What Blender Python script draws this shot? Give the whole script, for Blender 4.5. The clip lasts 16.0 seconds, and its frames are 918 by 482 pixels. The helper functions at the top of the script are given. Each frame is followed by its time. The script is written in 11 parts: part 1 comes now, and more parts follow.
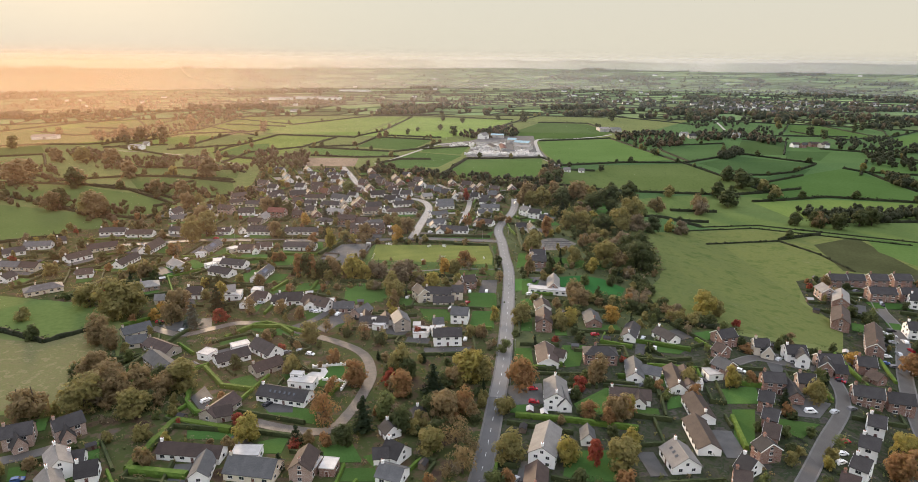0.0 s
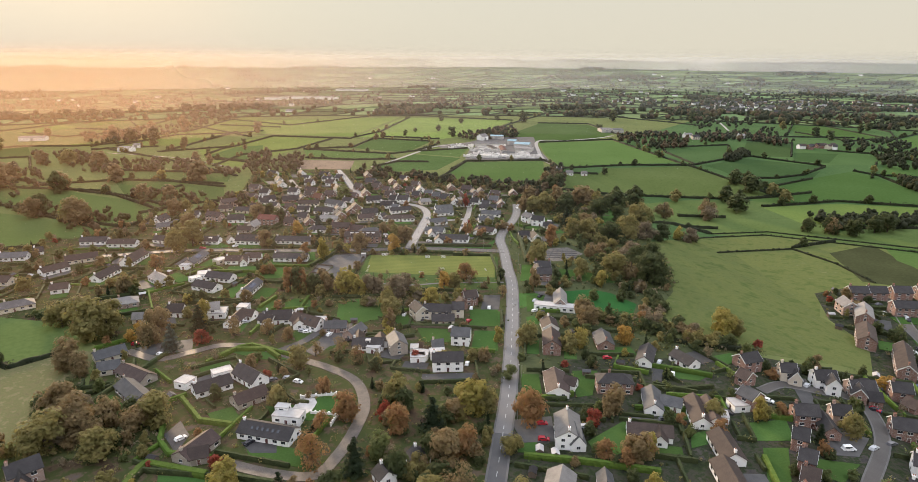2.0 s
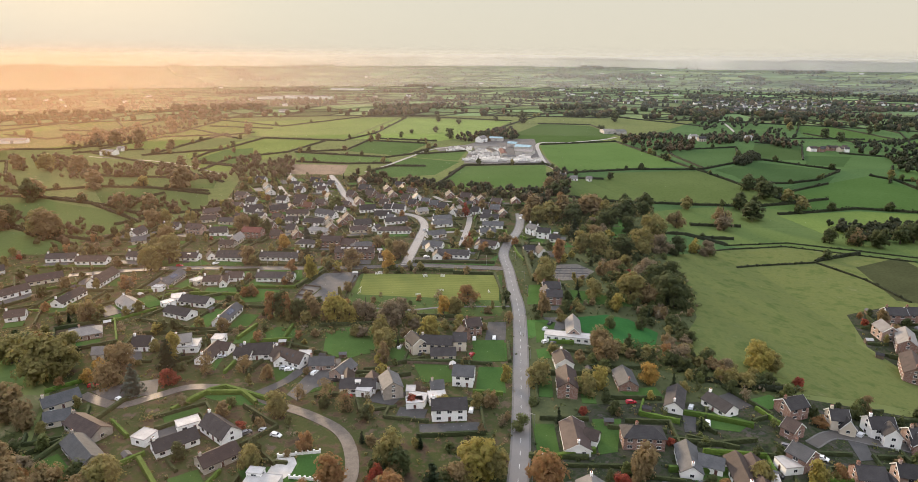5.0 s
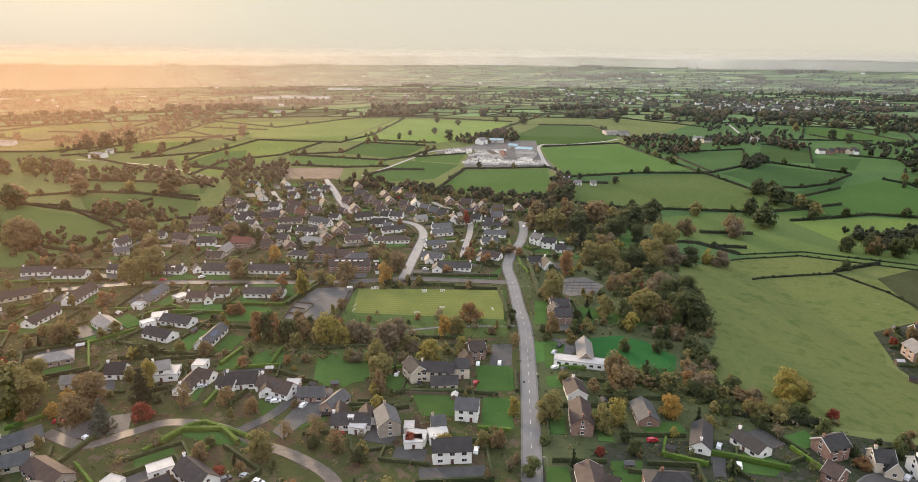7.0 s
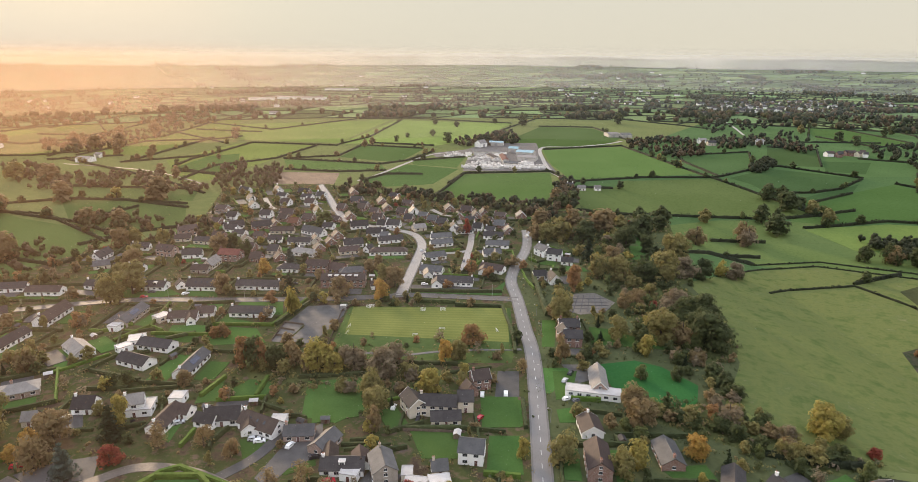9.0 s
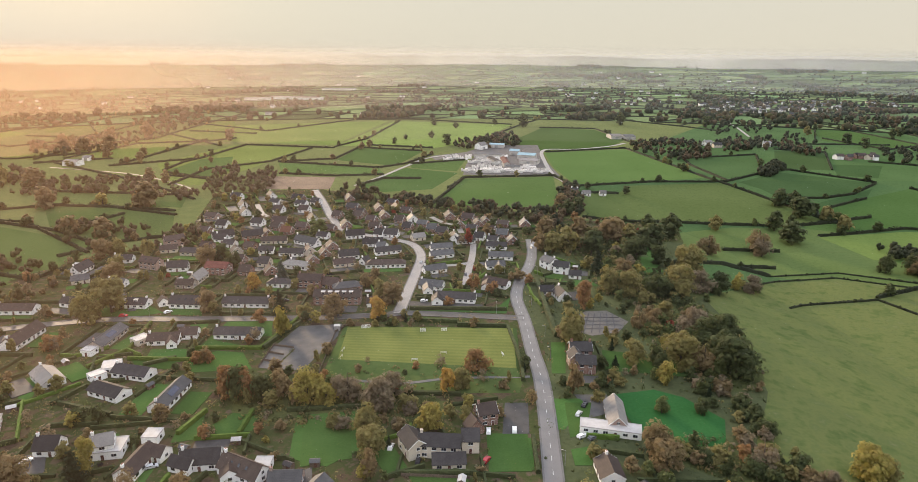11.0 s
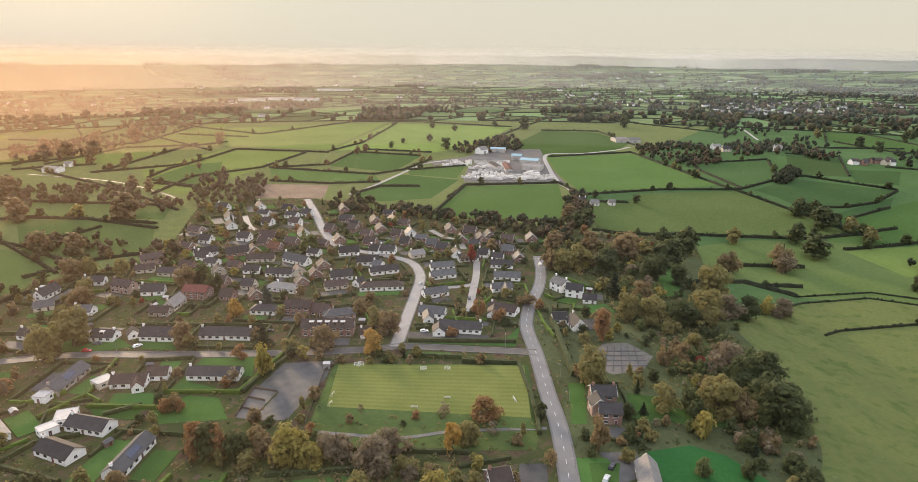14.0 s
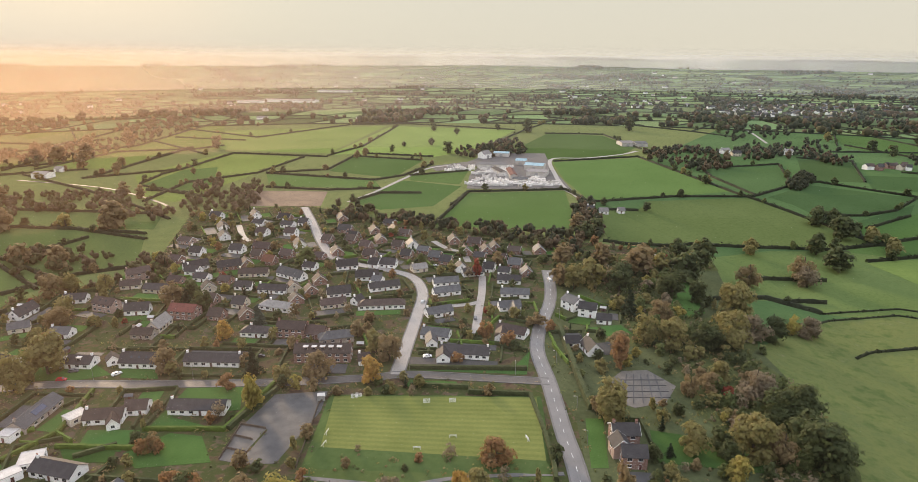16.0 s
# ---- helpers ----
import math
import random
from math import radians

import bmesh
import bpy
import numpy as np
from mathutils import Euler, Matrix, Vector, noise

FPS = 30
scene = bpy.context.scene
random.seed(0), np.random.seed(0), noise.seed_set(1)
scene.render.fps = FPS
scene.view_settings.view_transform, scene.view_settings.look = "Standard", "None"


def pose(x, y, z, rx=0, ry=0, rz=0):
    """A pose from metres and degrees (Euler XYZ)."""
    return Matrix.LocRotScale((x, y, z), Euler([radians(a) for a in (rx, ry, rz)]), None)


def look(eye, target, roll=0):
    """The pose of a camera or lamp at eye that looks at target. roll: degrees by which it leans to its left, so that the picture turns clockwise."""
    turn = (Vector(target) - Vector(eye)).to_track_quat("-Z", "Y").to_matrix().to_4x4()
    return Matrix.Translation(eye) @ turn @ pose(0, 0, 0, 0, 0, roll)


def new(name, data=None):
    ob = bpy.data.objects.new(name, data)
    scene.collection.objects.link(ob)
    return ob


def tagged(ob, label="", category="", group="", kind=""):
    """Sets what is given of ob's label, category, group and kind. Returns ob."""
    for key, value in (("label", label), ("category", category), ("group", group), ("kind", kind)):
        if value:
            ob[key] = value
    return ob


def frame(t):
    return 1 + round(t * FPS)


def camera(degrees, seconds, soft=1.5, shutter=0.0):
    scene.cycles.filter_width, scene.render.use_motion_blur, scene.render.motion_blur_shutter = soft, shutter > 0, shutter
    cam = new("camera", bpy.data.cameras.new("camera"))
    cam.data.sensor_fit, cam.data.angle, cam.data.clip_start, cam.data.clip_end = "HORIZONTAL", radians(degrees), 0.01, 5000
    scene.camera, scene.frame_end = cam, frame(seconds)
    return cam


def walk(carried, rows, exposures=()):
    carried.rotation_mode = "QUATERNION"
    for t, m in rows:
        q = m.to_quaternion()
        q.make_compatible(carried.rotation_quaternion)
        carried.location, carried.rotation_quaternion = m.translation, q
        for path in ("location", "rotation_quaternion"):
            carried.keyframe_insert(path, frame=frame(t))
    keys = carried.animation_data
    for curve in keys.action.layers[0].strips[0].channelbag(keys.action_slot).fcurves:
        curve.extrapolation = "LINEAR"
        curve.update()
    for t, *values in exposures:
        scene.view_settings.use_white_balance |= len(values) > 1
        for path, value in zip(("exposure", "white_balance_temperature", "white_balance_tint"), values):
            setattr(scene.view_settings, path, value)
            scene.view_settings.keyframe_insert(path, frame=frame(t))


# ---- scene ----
# camera and walk
cam = camera(72.0, 16.0, soft=0.6)
PATH = [
    (0.0, -0.0, 0.0, 130.0, 73.719, 0.37, -0.023),
    (0.5, -0.35, 6.21, 130.16, 73.706, 0.37, -0.047),
    (1.0, -0.7, 12.43, 130.32, 73.703, 0.371, -0.118),
    (1.5, -1.05, 18.65, 130.48, 73.648, 0.372, -0.168),
    (2.0, -1.41, 24.89, 130.65, 73.626, 0.372, -0.218),
    (2.5, -1.77, 31.13, 130.82, 73.588, 0.373, -0.271),
    (3.0, -2.14, 37.38, 131.0, 73.56, 0.374, -0.319),
    (3.5, -2.51, 43.64, 131.18, 73.538, 0.375, -0.38),
    (4.0, -2.89, 49.9, 131.36, 73.512, 0.375, -0.424),
    (4.5, -3.27, 56.17, 131.55, 73.496, 0.376, -0.478),
    (5.0, -3.65, 62.44, 131.74, 73.48, 0.377, -0.532),
    (5.5, -4.04, 68.72, 131.93, 73.461, 0.377, -0.581),
    (6.0, -4.43, 75.0, 132.13, 73.443, 0.378, -0.629),
    (6.5, -4.83, 81.28, 132.33, 73.419, 0.379, -0.669),
    (7.0, -5.23, 87.56, 132.54, 73.404, 0.38, -0.69),
    (7.5, -5.64, 93.84, 132.75, 73.395, 0.38, -0.759),
    (8.0, -6.05, 100.12, 132.96, 73.378, 0.381, -0.815),
    (8.5, -6.46, 106.4, 133.18, 73.367, 0.382, -0.867),
    (9.0, -6.88, 112.67, 133.4, 73.387, 0.382, -0.904),
    (9.5, -7.3, 118.95, 133.62, 73.361, 0.383, -0.947),
    (10.0, -7.73, 125.22, 133.85, 73.337, 0.384, -0.99),
    (10.5, -8.16, 131.48, 134.08, 73.328, 0.385, -1.032),
    (11.0, -8.59, 137.74, 134.32, 73.321, 0.385, -1.073),
    (11.5, -9.03, 144.0, 134.56, 73.309, 0.386, -1.131),
    (12.0, -9.48, 150.25, 134.8, 73.329, 0.387, -1.16),
    (12.5, -9.92, 156.49, 135.05, 73.304, 0.387, -1.203),
    (13.0, -10.38, 162.72, 135.3, 73.285, 0.388, -1.237),
    (13.5, -10.83, 168.95, 135.55, 73.278, 0.389, -1.282),
    (14.0, -11.29, 175.16, 135.81, 73.273, 0.389, -1.329),
    (14.5, -11.76, 181.36, 136.07, 73.287, 0.39, -1.352),
    (15.0, -12.23, 187.56, 136.34, 73.268, 0.391, -1.376),
    (15.5, -12.7, 193.74, 136.61, 73.401, 0.392, -1.42),
    (16.0, -13.18, 199.9, 136.88, 73.338, 0.392, -1.263),
]
walk(cam, [(t, pose(x, y, z, rx, 0, rz) @ pose(0, 0, 0, 0, 0, roll)) for t, x, y, z, rx, roll, rz in PATH])

# world and sun
SUN_AZ, SUN_EL = radians(30), radians(14)
world = bpy.data.worlds.new("hazy_sky")
scene.world = world
world.use_nodes = True
wn, wl = world.node_tree.nodes, world.node_tree.links
wn.clear()
w_out = wn.new("ShaderNodeOutputWorld")
w_bg = wn.new("ShaderNodeBackground")
w_sky = wn.new("ShaderNodeTexSky")
w_sky.sky_type = "NISHITA"
w_sky.sun_disc = False
w_sky.sun_elevation, w_sky.sun_rotation = SUN_EL, -SUN_AZ
w_sky.dust_density = 4.0
w_bg2 = wn.new("ShaderNodeBackground")
w_geo = wn.new("ShaderNodeTexCoord")
w_sep = wn.new("ShaderNodeSeparateXYZ")
w_ramp = wn.new("ShaderNodeValToRGB")
w_add = wn.new("ShaderNodeAddShader")
wl.new(w_geo.outputs["Generated"], w_sep.inputs[0])
wl.new(w_sep.outputs["Z"], w_ramp.inputs[0])
ramp = w_ramp.color_ramp
ramp.elements[0].position, ramp.elements[0].color = 0.0, (0.745, 0.69, 0.56, 1)
ramp.elements[1].position, ramp.elements[1].color = 0.09, (0.735, 0.70, 0.585, 1)
for where, tone in ((0.35, (1.12, 1.1, 1.1, 1)), (0.9, (1.58, 1.68, 1.98, 1))):
    ramp.elements.new(where).color = tone
w_dot = wn.new("ShaderNodeVectorMath")
w_dot.operation = "DOT_PRODUCT"
w_dot.inputs[1].default_value = (-math.sin(SUN_AZ), math.cos(SUN_AZ), 0.02)
w_aur = wn.new("ShaderNodeMapRange")
w_aur.interpolation_type = "SMOOTHERSTEP"
w_aur.inputs[1].default_value, w_aur.inputs[2].default_value, w_aur.inputs[3].default_value, w_aur.inputs[4].default_value = 0.965, 1.0, 0.0, 1.0
w_mix = wn.new("ShaderNodeMix")
w_mix.data_type = "RGBA"
w_mix.inputs[7].default_value = (0.765, 0.695, 0.57, 1)
wl.new(w_geo.outputs["Generated"], w_dot.inputs[0])
wl.new(w_dot.outputs["Value"], w_aur.inputs[0])
wl.new(w_aur.outputs[0], w_mix.inputs[0])
wl.new(w_ramp.outputs[0], w_mix.inputs[6])
wl.new(w_mix.outputs[2], w_bg2.inputs["Color"])
wl.new(w_sky.outputs[0], w_bg.inputs["Color"])
wl.new(w_bg.outputs[0], w_add.inputs[0])
wl.new(w_bg2.outputs[0], w_add.inputs[1])
wl.new(w_add.outputs[0], w_out.inputs["Surface"])
w_bg2.inputs["Strength"].default_value = 1.0
w_bg.inputs["Strength"].default_value = 0.003

sun = new("sun", bpy.data.lights.new("sun", "SUN"))
sun.data.energy, sun.data.angle, sun.data.color = 5.3, radians(9), (1.0, 0.74, 0.48)
sun.matrix_basis = look((0, 0, 0), (-math.sin(-SUN_AZ) * math.cos(SUN_EL), -math.cos(SUN_AZ) * math.cos(SUN_EL), -math.sin(SUN_EL)))
sun.location = (-300, 500, 300)
scene.view_settings.exposure = 0.0

# ---- materials ----
rng = random.Random(7)


def mat(name, c1, c2, scale=0.5, fine=8.0, rough=0.85, bump=0.25, spec=0.3, metal=0.0, vary=0.0, island=False, trans=0.0, dist=0.05):
    """Two-scale noise colour with bump; vary shifts brightness from object to object or island to island."""
    m = bpy.data.materials.new(name)
    m.use_nodes = True
    n, l = m.node_tree.nodes, m.node_tree.links
    b = n["Principled BSDF"]
    tc = n.new("ShaderNodeTexCoord")
    n1 = n.new("ShaderNodeTexNoise")
    n1.inputs["Scale"].default_value, n1.inputs["Detail"].default_value = scale, 4
    n2 = n.new("ShaderNodeTexNoise")
    n2.inputs["Scale"].default_value, n2.inputs["Detail"].default_value = fine, 3
    for q in (n1, n2):
        l.new(tc.outputs["Object"], q.inputs["Vector"])
    mx = n.new("ShaderNodeMix")
    mx.data_type = "FLOAT"
    mx.inputs[0].default_value = 0.45
    l.new(n1.outputs[0], mx.inputs[2])
    l.new(n2.outputs[0], mx.inputs[3])
    rp = n.new("ShaderNodeValToRGB")
    rp.color_ramp.elements[0].position, rp.color_ramp.elements[0].color = 0.33, (*c1, 1)
    rp.color_ramp.elements[1].position, rp.color_ramp.elements[1].color = 0.67, (*c2, 1)
    l.new(mx.outputs[0], rp.inputs[0])
    col = rp.outputs[0]
    if vary:
        src = n.new("ShaderNodeNewGeometry").outputs["Random Per Island"] if island else n.new("ShaderNodeObjectInfo").outputs["Random"]
        mr = n.new("ShaderNodeMapRange")
        mr.inputs[3].default_value, mr.inputs[4].default_value = 1 - vary, 1 + vary
        l.new(src, mr.inputs[0])
        hs = n.new("ShaderNodeHueSaturation")
        l.new(mr.outputs[0], hs.inputs["Value"])
        mh = n.new("ShaderNodeMapRange")
        mh.inputs[3].default_value, mh.inputs[4].default_value = 0.5 - vary * 0.05, 0.5 + vary * 0.05
        ml = n.new("ShaderNodeMath")
        ml.operation = "FRACT"
        mm = n.new("ShaderNodeMath")
        mm.operation = "MULTIPLY"
        mm.inputs[1].default_value = 7.31
        l.new(src, mm.inputs[0])
        l.new(mm.outputs[0], ml.inputs[0])
        l.new(ml.outputs[0], mh.inputs[0])
        l.new(mh.outputs[0], hs.inputs["Hue"])
        l.new(col, hs.inputs["Color"])
        col = hs.outputs[0]
    l.new(col, b.inputs["Base Color"])
    b.inputs["Roughness"].default_value, b.inputs["Metallic"].default_value = rough, metal
    b.inputs["Specular IOR Level"].default_value = spec
    if bump:
        bp = n.new("ShaderNodeBump")
        bp.inputs["Strength"].default_value, bp.inputs["Distance"].default_value = bump, dist
        l.new(n2.outputs[0], bp.inputs["Height"])
        l.new(bp.outputs[0], b.inputs["Normal"])
    if trans:
        tr = n.new("ShaderNodeBsdfTranslucent")
        ms = n.new("ShaderNodeMixShader")
        ms.inputs[0].default_value = trans
        l.new(col, tr.inputs["Color"])
        l.new(b.outputs[0], ms.inputs[1])
        l.new(tr.outputs[0], ms.inputs[2])
        l.new(ms.outputs[0], n["Material Output"].inputs["Surface"])
    return m


def brick_mat(name, c1, c2, mortar):
    m = bpy.data.materials.new(name)
    m.use_nodes = True
    n, l = m.node_tree.nodes, m.node_tree.links
    b = n["Principled BSDF"]
    tc = n.new("ShaderNodeTexCoord")
    sp = n.new("ShaderNodeSeparateXYZ")
    ad = n.new("ShaderNodeMath")
    cb = n.new("ShaderNodeCombineXYZ")
    br = n.new("ShaderNodeTexBrick")
    br.inputs["Color1"].default_value, br.inputs["Color2"].default_value, br.inputs["Mortar"].default_value = (*c1, 1), (*c2, 1), (*mortar, 1)
    br.inputs["Scale"].default_value = 1.0
    br.inputs["Brick Width"].default_value, br.inputs["Row Height"].default_value, br.inputs["Mortar Size"].default_value = 0.225, 0.075, 0.008
    l.new(tc.outputs["Object"], sp.inputs[0])
    l.new(sp.outputs[0], ad.inputs[0])
    l.new(sp.outputs[1], ad.inputs[1])
    l.new(ad.outputs[0], cb.inputs[0])
    l.new(sp.outputs[2], cb.inputs[1])
    l.new(cb.outputs[0], br.inputs["Vector"])
    nz = n.new("ShaderNodeTexNoise")
    nz.inputs["Scale"].default_value = 0.9
    l.new(tc.outputs["Object"], nz.inputs["Vector"])
    mr = n.new("ShaderNodeMapRange")
    mr.inputs[3].default_value, mr.inputs[4].default_value = 0.72, 1.25
    l.new(nz.outputs[0], mr.inputs[0])
    hs = n.new("ShaderNodeHueSaturation")
    l.new(mr.outputs[0], hs.inputs["Value"])
    l.new(br.outputs[0], hs.inputs["Color"])
    l.new(hs.outputs[0], b.inputs["Base Color"])
    b.inputs["Roughness"].default_value = 0.9
    return m


def roof_mat(name, c1, c2, rough=0.5):
    """Courses of slates or tiles, with weathered patches."""
    m = mat(name, c1, c2, 0.35, 3.0, rough + 0.12, 0.0, 0.22, 0, 0.22)
    n, l = m.node_tree.nodes, m.node_tree.links
    b = n["Principled BSDF"]
    tc = n.new("ShaderNodeTexCoord")
    wv = n.new("ShaderNodeTexWave")
    wv.wave_type, wv.bands_direction, wv.wave_profile = "BANDS", "Z", "SAW"
    wv.inputs["Scale"].default_value = 1.1
    l.new(tc.outputs["Object"], wv.inputs["Vector"])
    bp = n.new("ShaderNodeBump")
    bp.inputs["Strength"].default_value, bp.inputs["Distance"].default_value = 0.5, 0.03
    l.new(wv.outputs[0], bp.inputs["Height"])
    l.new(bp.outputs[0], b.inputs["Normal"])
    return m


M = {
    "slate": roof_mat("dark_slate", (0.027, 0.024, 0.024), (0.054, 0.049, 0.048), 0.58),
    "grey": roof_mat("grey_tile", (0.058, 0.058, 0.060), (0.109, 0.107, 0.107), 0.5),
    "brown": roof_mat("brown_tile", (0.04, 0.028, 0.024), (0.076, 0.054, 0.045), 0.55),
    "red": roof_mat("red_tile", (0.091, 0.035, 0.025), (0.154, 0.063, 0.042), 0.6),
    "pale": roof_mat("pale_tile", (0.15, 0.14, 0.13), (0.24, 0.222, 0.205), 0.6),
    "white": mat("white_render", (0.82, 0.81, 0.79), (0.90, 0.89, 0.87), 0.3, 6, 0.8, 0.1, vary=0.06),
    "cream": mat("cream_render", (0.52, 0.46, 0.37), (0.66, 0.60, 0.50), 0.3, 6, 0.85, 0.1, vary=0.08),
    "stone": mat("buff_stone", (0.30, 0.26, 0.22), (0.45, 0.40, 0.34), 0.6, 4, 0.9, 0.3, vary=0.1),
    "brick": brick_mat("red_brick", (0.175, 0.085, 0.064), (0.235, 0.115, 0.086), (0.38, 0.33, 0.29)),
    "pinkbrick": brick_mat("pale_brick", (0.290, 0.190, 0.155), (0.360, 0.245, 0.200), (0.45, 0.40, 0.36)),
    "flat": mat("flat_roof_felt", (0.36, 0.34, 0.32), (0.52, 0.50, 0.48), 0.4, 5, 0.7, 0.0, vary=0.15),
    "trim": mat("white_trim", (0.72, 0.72, 0.70), (0.82, 0.82, 0.80), 2, 20, 0.5, 0.0),
    "glass": mat("dark_window_glass", (0.02, 0.023, 0.028), (0.04, 0.043, 0.05), 0.4, 3, 0.08, 0.0, 0.6),
    "door": mat("painted_door", (0.07, 0.03, 0.025), (0.13, 0.05, 0.04), 2, 12, 0.45, 0.0, vary=0.3),
    "pot": mat("clay_pot", (0.24, 0.11, 0.07), (0.36, 0.17, 0.11), 2, 12, 0.85, 0.1),
    "solar": mat("solar_panel", (0.02, 0.03, 0.06), (0.035, 0.05, 0.09), 1, 6, 0.12, 0.0, 0.6),
    "teal": mat("blue_sheet_roof", (0.22, 0.34, 0.38), (0.33, 0.46, 0.50), 0.2, 3, 0.45, 0.1),
    "metal": mat("grey_steel", (0.30, 0.30, 0.31), (0.42, 0.42, 0.43), 1, 9, 0.4, 0.05, 0.5, 0.6),
    "asphalt": mat("worn_asphalt", (0.062, 0.055, 0.05), (0.106, 0.096, 0.087), 0.12, 6, 0.66, 0.25, 0.3),
    # Worn road; its sheen under the low sun is put into a lighter colour.
    "paleroad": mat("sunlit_worn_road", (0.2, 0.182, 0.165), (0.31, 0.28, 0.252), 0.15, 6, 0.36, 0.2, 0.5),
    "lane": mat("muddy_leaf_strewn_lane", (0.070, 0.058, 0.048), (0.150, 0.124, 0.102), 0.3, 2.5, 0.6, 0.25, 0.35),
    "newroad": mat("dark_newer_asphalt", (0.052, 0.050, 0.050), (0.082, 0.079, 0.078), 0.2, 6, 0.5, 0.2, 0.4),
    "drive": mat("tarmac_drive", (0.045, 0.043, 0.043), (0.084, 0.081, 0.077), 0.25, 7, 0.75, 0.2, vary=0.25),
    "gravel": mat("pale_gravel", (0.099, 0.089, 0.079), (0.152, 0.139, 0.125), 0.3, 8, 0.95, 0.4),
    "mainroad": mat("pale_worn_asphalt", (0.098, 0.091, 0.086), (0.165, 0.153, 0.144), 0.12, 6, 0.36, 0.2, 0.55),
    "path": mat("footpath_tarmac", (0.098, 0.094, 0.090), (0.158, 0.150, 0.143), 0.3, 6, 0.8, 0.2),
    "concrete": mat("pale_concrete", (0.36, 0.34, 0.31), (0.56, 0.53, 0.50), 0.3, 5, 0.85, 0.2, vary=0.15),
    "block": mat("white_concrete_block", (0.50, 0.48, 0.45), (0.74, 0.72, 0.69), 0.3, 4, 0.85, 0.1, vary=0.3),
    "paint": mat("road_paint", (0.62, 0.62, 0.60), (0.78, 0.78, 0.76), 1, 9, 0.7, 0.0),
    "soil": mat("bare_soil", (0.11, 0.075, 0.05), (0.19, 0.135, 0.09), 0.05, 0.9, 0.95, 0.4),
    "wood": mat("weathered_wood", (0.10, 0.075, 0.055), (0.18, 0.14, 0.11), 1, 9, 0.85, 0.2, vary=0.2),
    "bark": mat("bark", (0.055, 0.042, 0.032), (0.12, 0.095, 0.075), 2, 12, 0.95, 0.5),
    "tyre": mat("tyre_rubber", (0.015, 0.015, 0.015), (0.03, 0.03, 0.03), 3, 20, 0.9, 0.0),
    "ground": mat("rough_green", (0.098, 0.119, 0.044), (0.149, 0.167, 0.064), 0.008, 0.12, 0.95, 0.5, 0.0, dist=0.3),
    "garden": mat("garden_mould_and_grass", (0.070, 0.056, 0.030), (0.120, 0.102, 0.052), 0.09, 0.7, 0.95, 0.5, 0.0, dist=0.3),
    "plot": mat("damp_garden_plots", (0.03, 0.04, 0.02), (0.07, 0.07, 0.045), 0.09, 0.7, 0.95, 0.5, 0.0, dist=0.3),
    "scrub": mat("shaded_scrub_floor", (0.046, 0.056, 0.022), (0.096, 0.104, 0.040), 0.12, 0.9, 0.95, 0.5, 0.0, dist=0.3),
    "lawn": mat("clipped_lawn", (0.044, 0.088, 0.023), (0.068, 0.122, 0.035), 0.08, 1.6, 0.95, 0.3, 0.0, vary=0.22),
    "mown_a": mat("mown_stripe_light", (0.122, 0.14, 0.042), (0.172, 0.185, 0.06), 0.06, 1.5, 0.95, 0.2, 0.0),
    "mown_b": mat("mown_stripe_dark", (0.104, 0.124, 0.036), (0.15, 0.165, 0.052), 0.06, 1.5, 0.95, 0.2, 0.0),
    "pasture": mat("pasture", (0.064, 0.094, 0.029), (0.096, 0.128, 0.046), 0.012, 0.4, 0.95, 0.4, 0.0, vary=0.22, dist=0.2),
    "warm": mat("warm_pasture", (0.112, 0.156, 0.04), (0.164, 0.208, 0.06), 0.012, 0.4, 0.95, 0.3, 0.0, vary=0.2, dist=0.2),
    "deep": mat("deep_green_pasture", (0.046, 0.082, 0.029), (0.068, 0.112, 0.044), 0.012, 0.4, 0.95, 0.3, 0.0, vary=0.2, dist=0.2),
    "rough": mat("rough_meadow", (0.064, 0.077, 0.030), (0.124, 0.132, 0.063), 0.018, 0.35, 0.95, 0.6, 0.0, vary=0.0, dist=0.4),
    "heath": mat("rough_brown_grass", (0.07, 0.07, 0.036), (0.14, 0.12, 0.066), 0.02, 0.4, 0.95, 0.6, 0.0, dist=0.4),
    "bright": mat("bright_pasture", (0.056, 0.1, 0.027), (0.078, 0.128, 0.041), 0.012, 0.4, 0.95, 0.3, 0.0, vary=0.18, dist=0.2),
    "vivid": mat("vivid_lawn", (0.022, 0.08, 0.022), (0.034, 0.108, 0.034), 0.03, 0.8, 0.95, 0.3, 0.0),
    "dark": mat("dark_field", (0.045, 0.052, 0.025), (0.077, 0.086, 0.041), 0.03, 0.5, 0.95, 0.5, 0.0, vary=0.2, dist=0.2),
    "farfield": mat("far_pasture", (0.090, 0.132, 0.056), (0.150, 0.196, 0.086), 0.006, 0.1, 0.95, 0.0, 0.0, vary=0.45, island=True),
    "clipped": mat("clipped_hedge", (0.049, 0.086, 0.012), (0.091, 0.138, 0.023), 0.6, 3.5, 0.9, 0.8, 0.2, vary=0.2, dist=0.2),
    "darkhedge": mat("dark_hedge", (0.027, 0.037, 0.014), (0.06, 0.07, 0.026), 0.5, 3.0, 0.9, 0.8, 0.2, vary=0.2, dist=0.2),
}


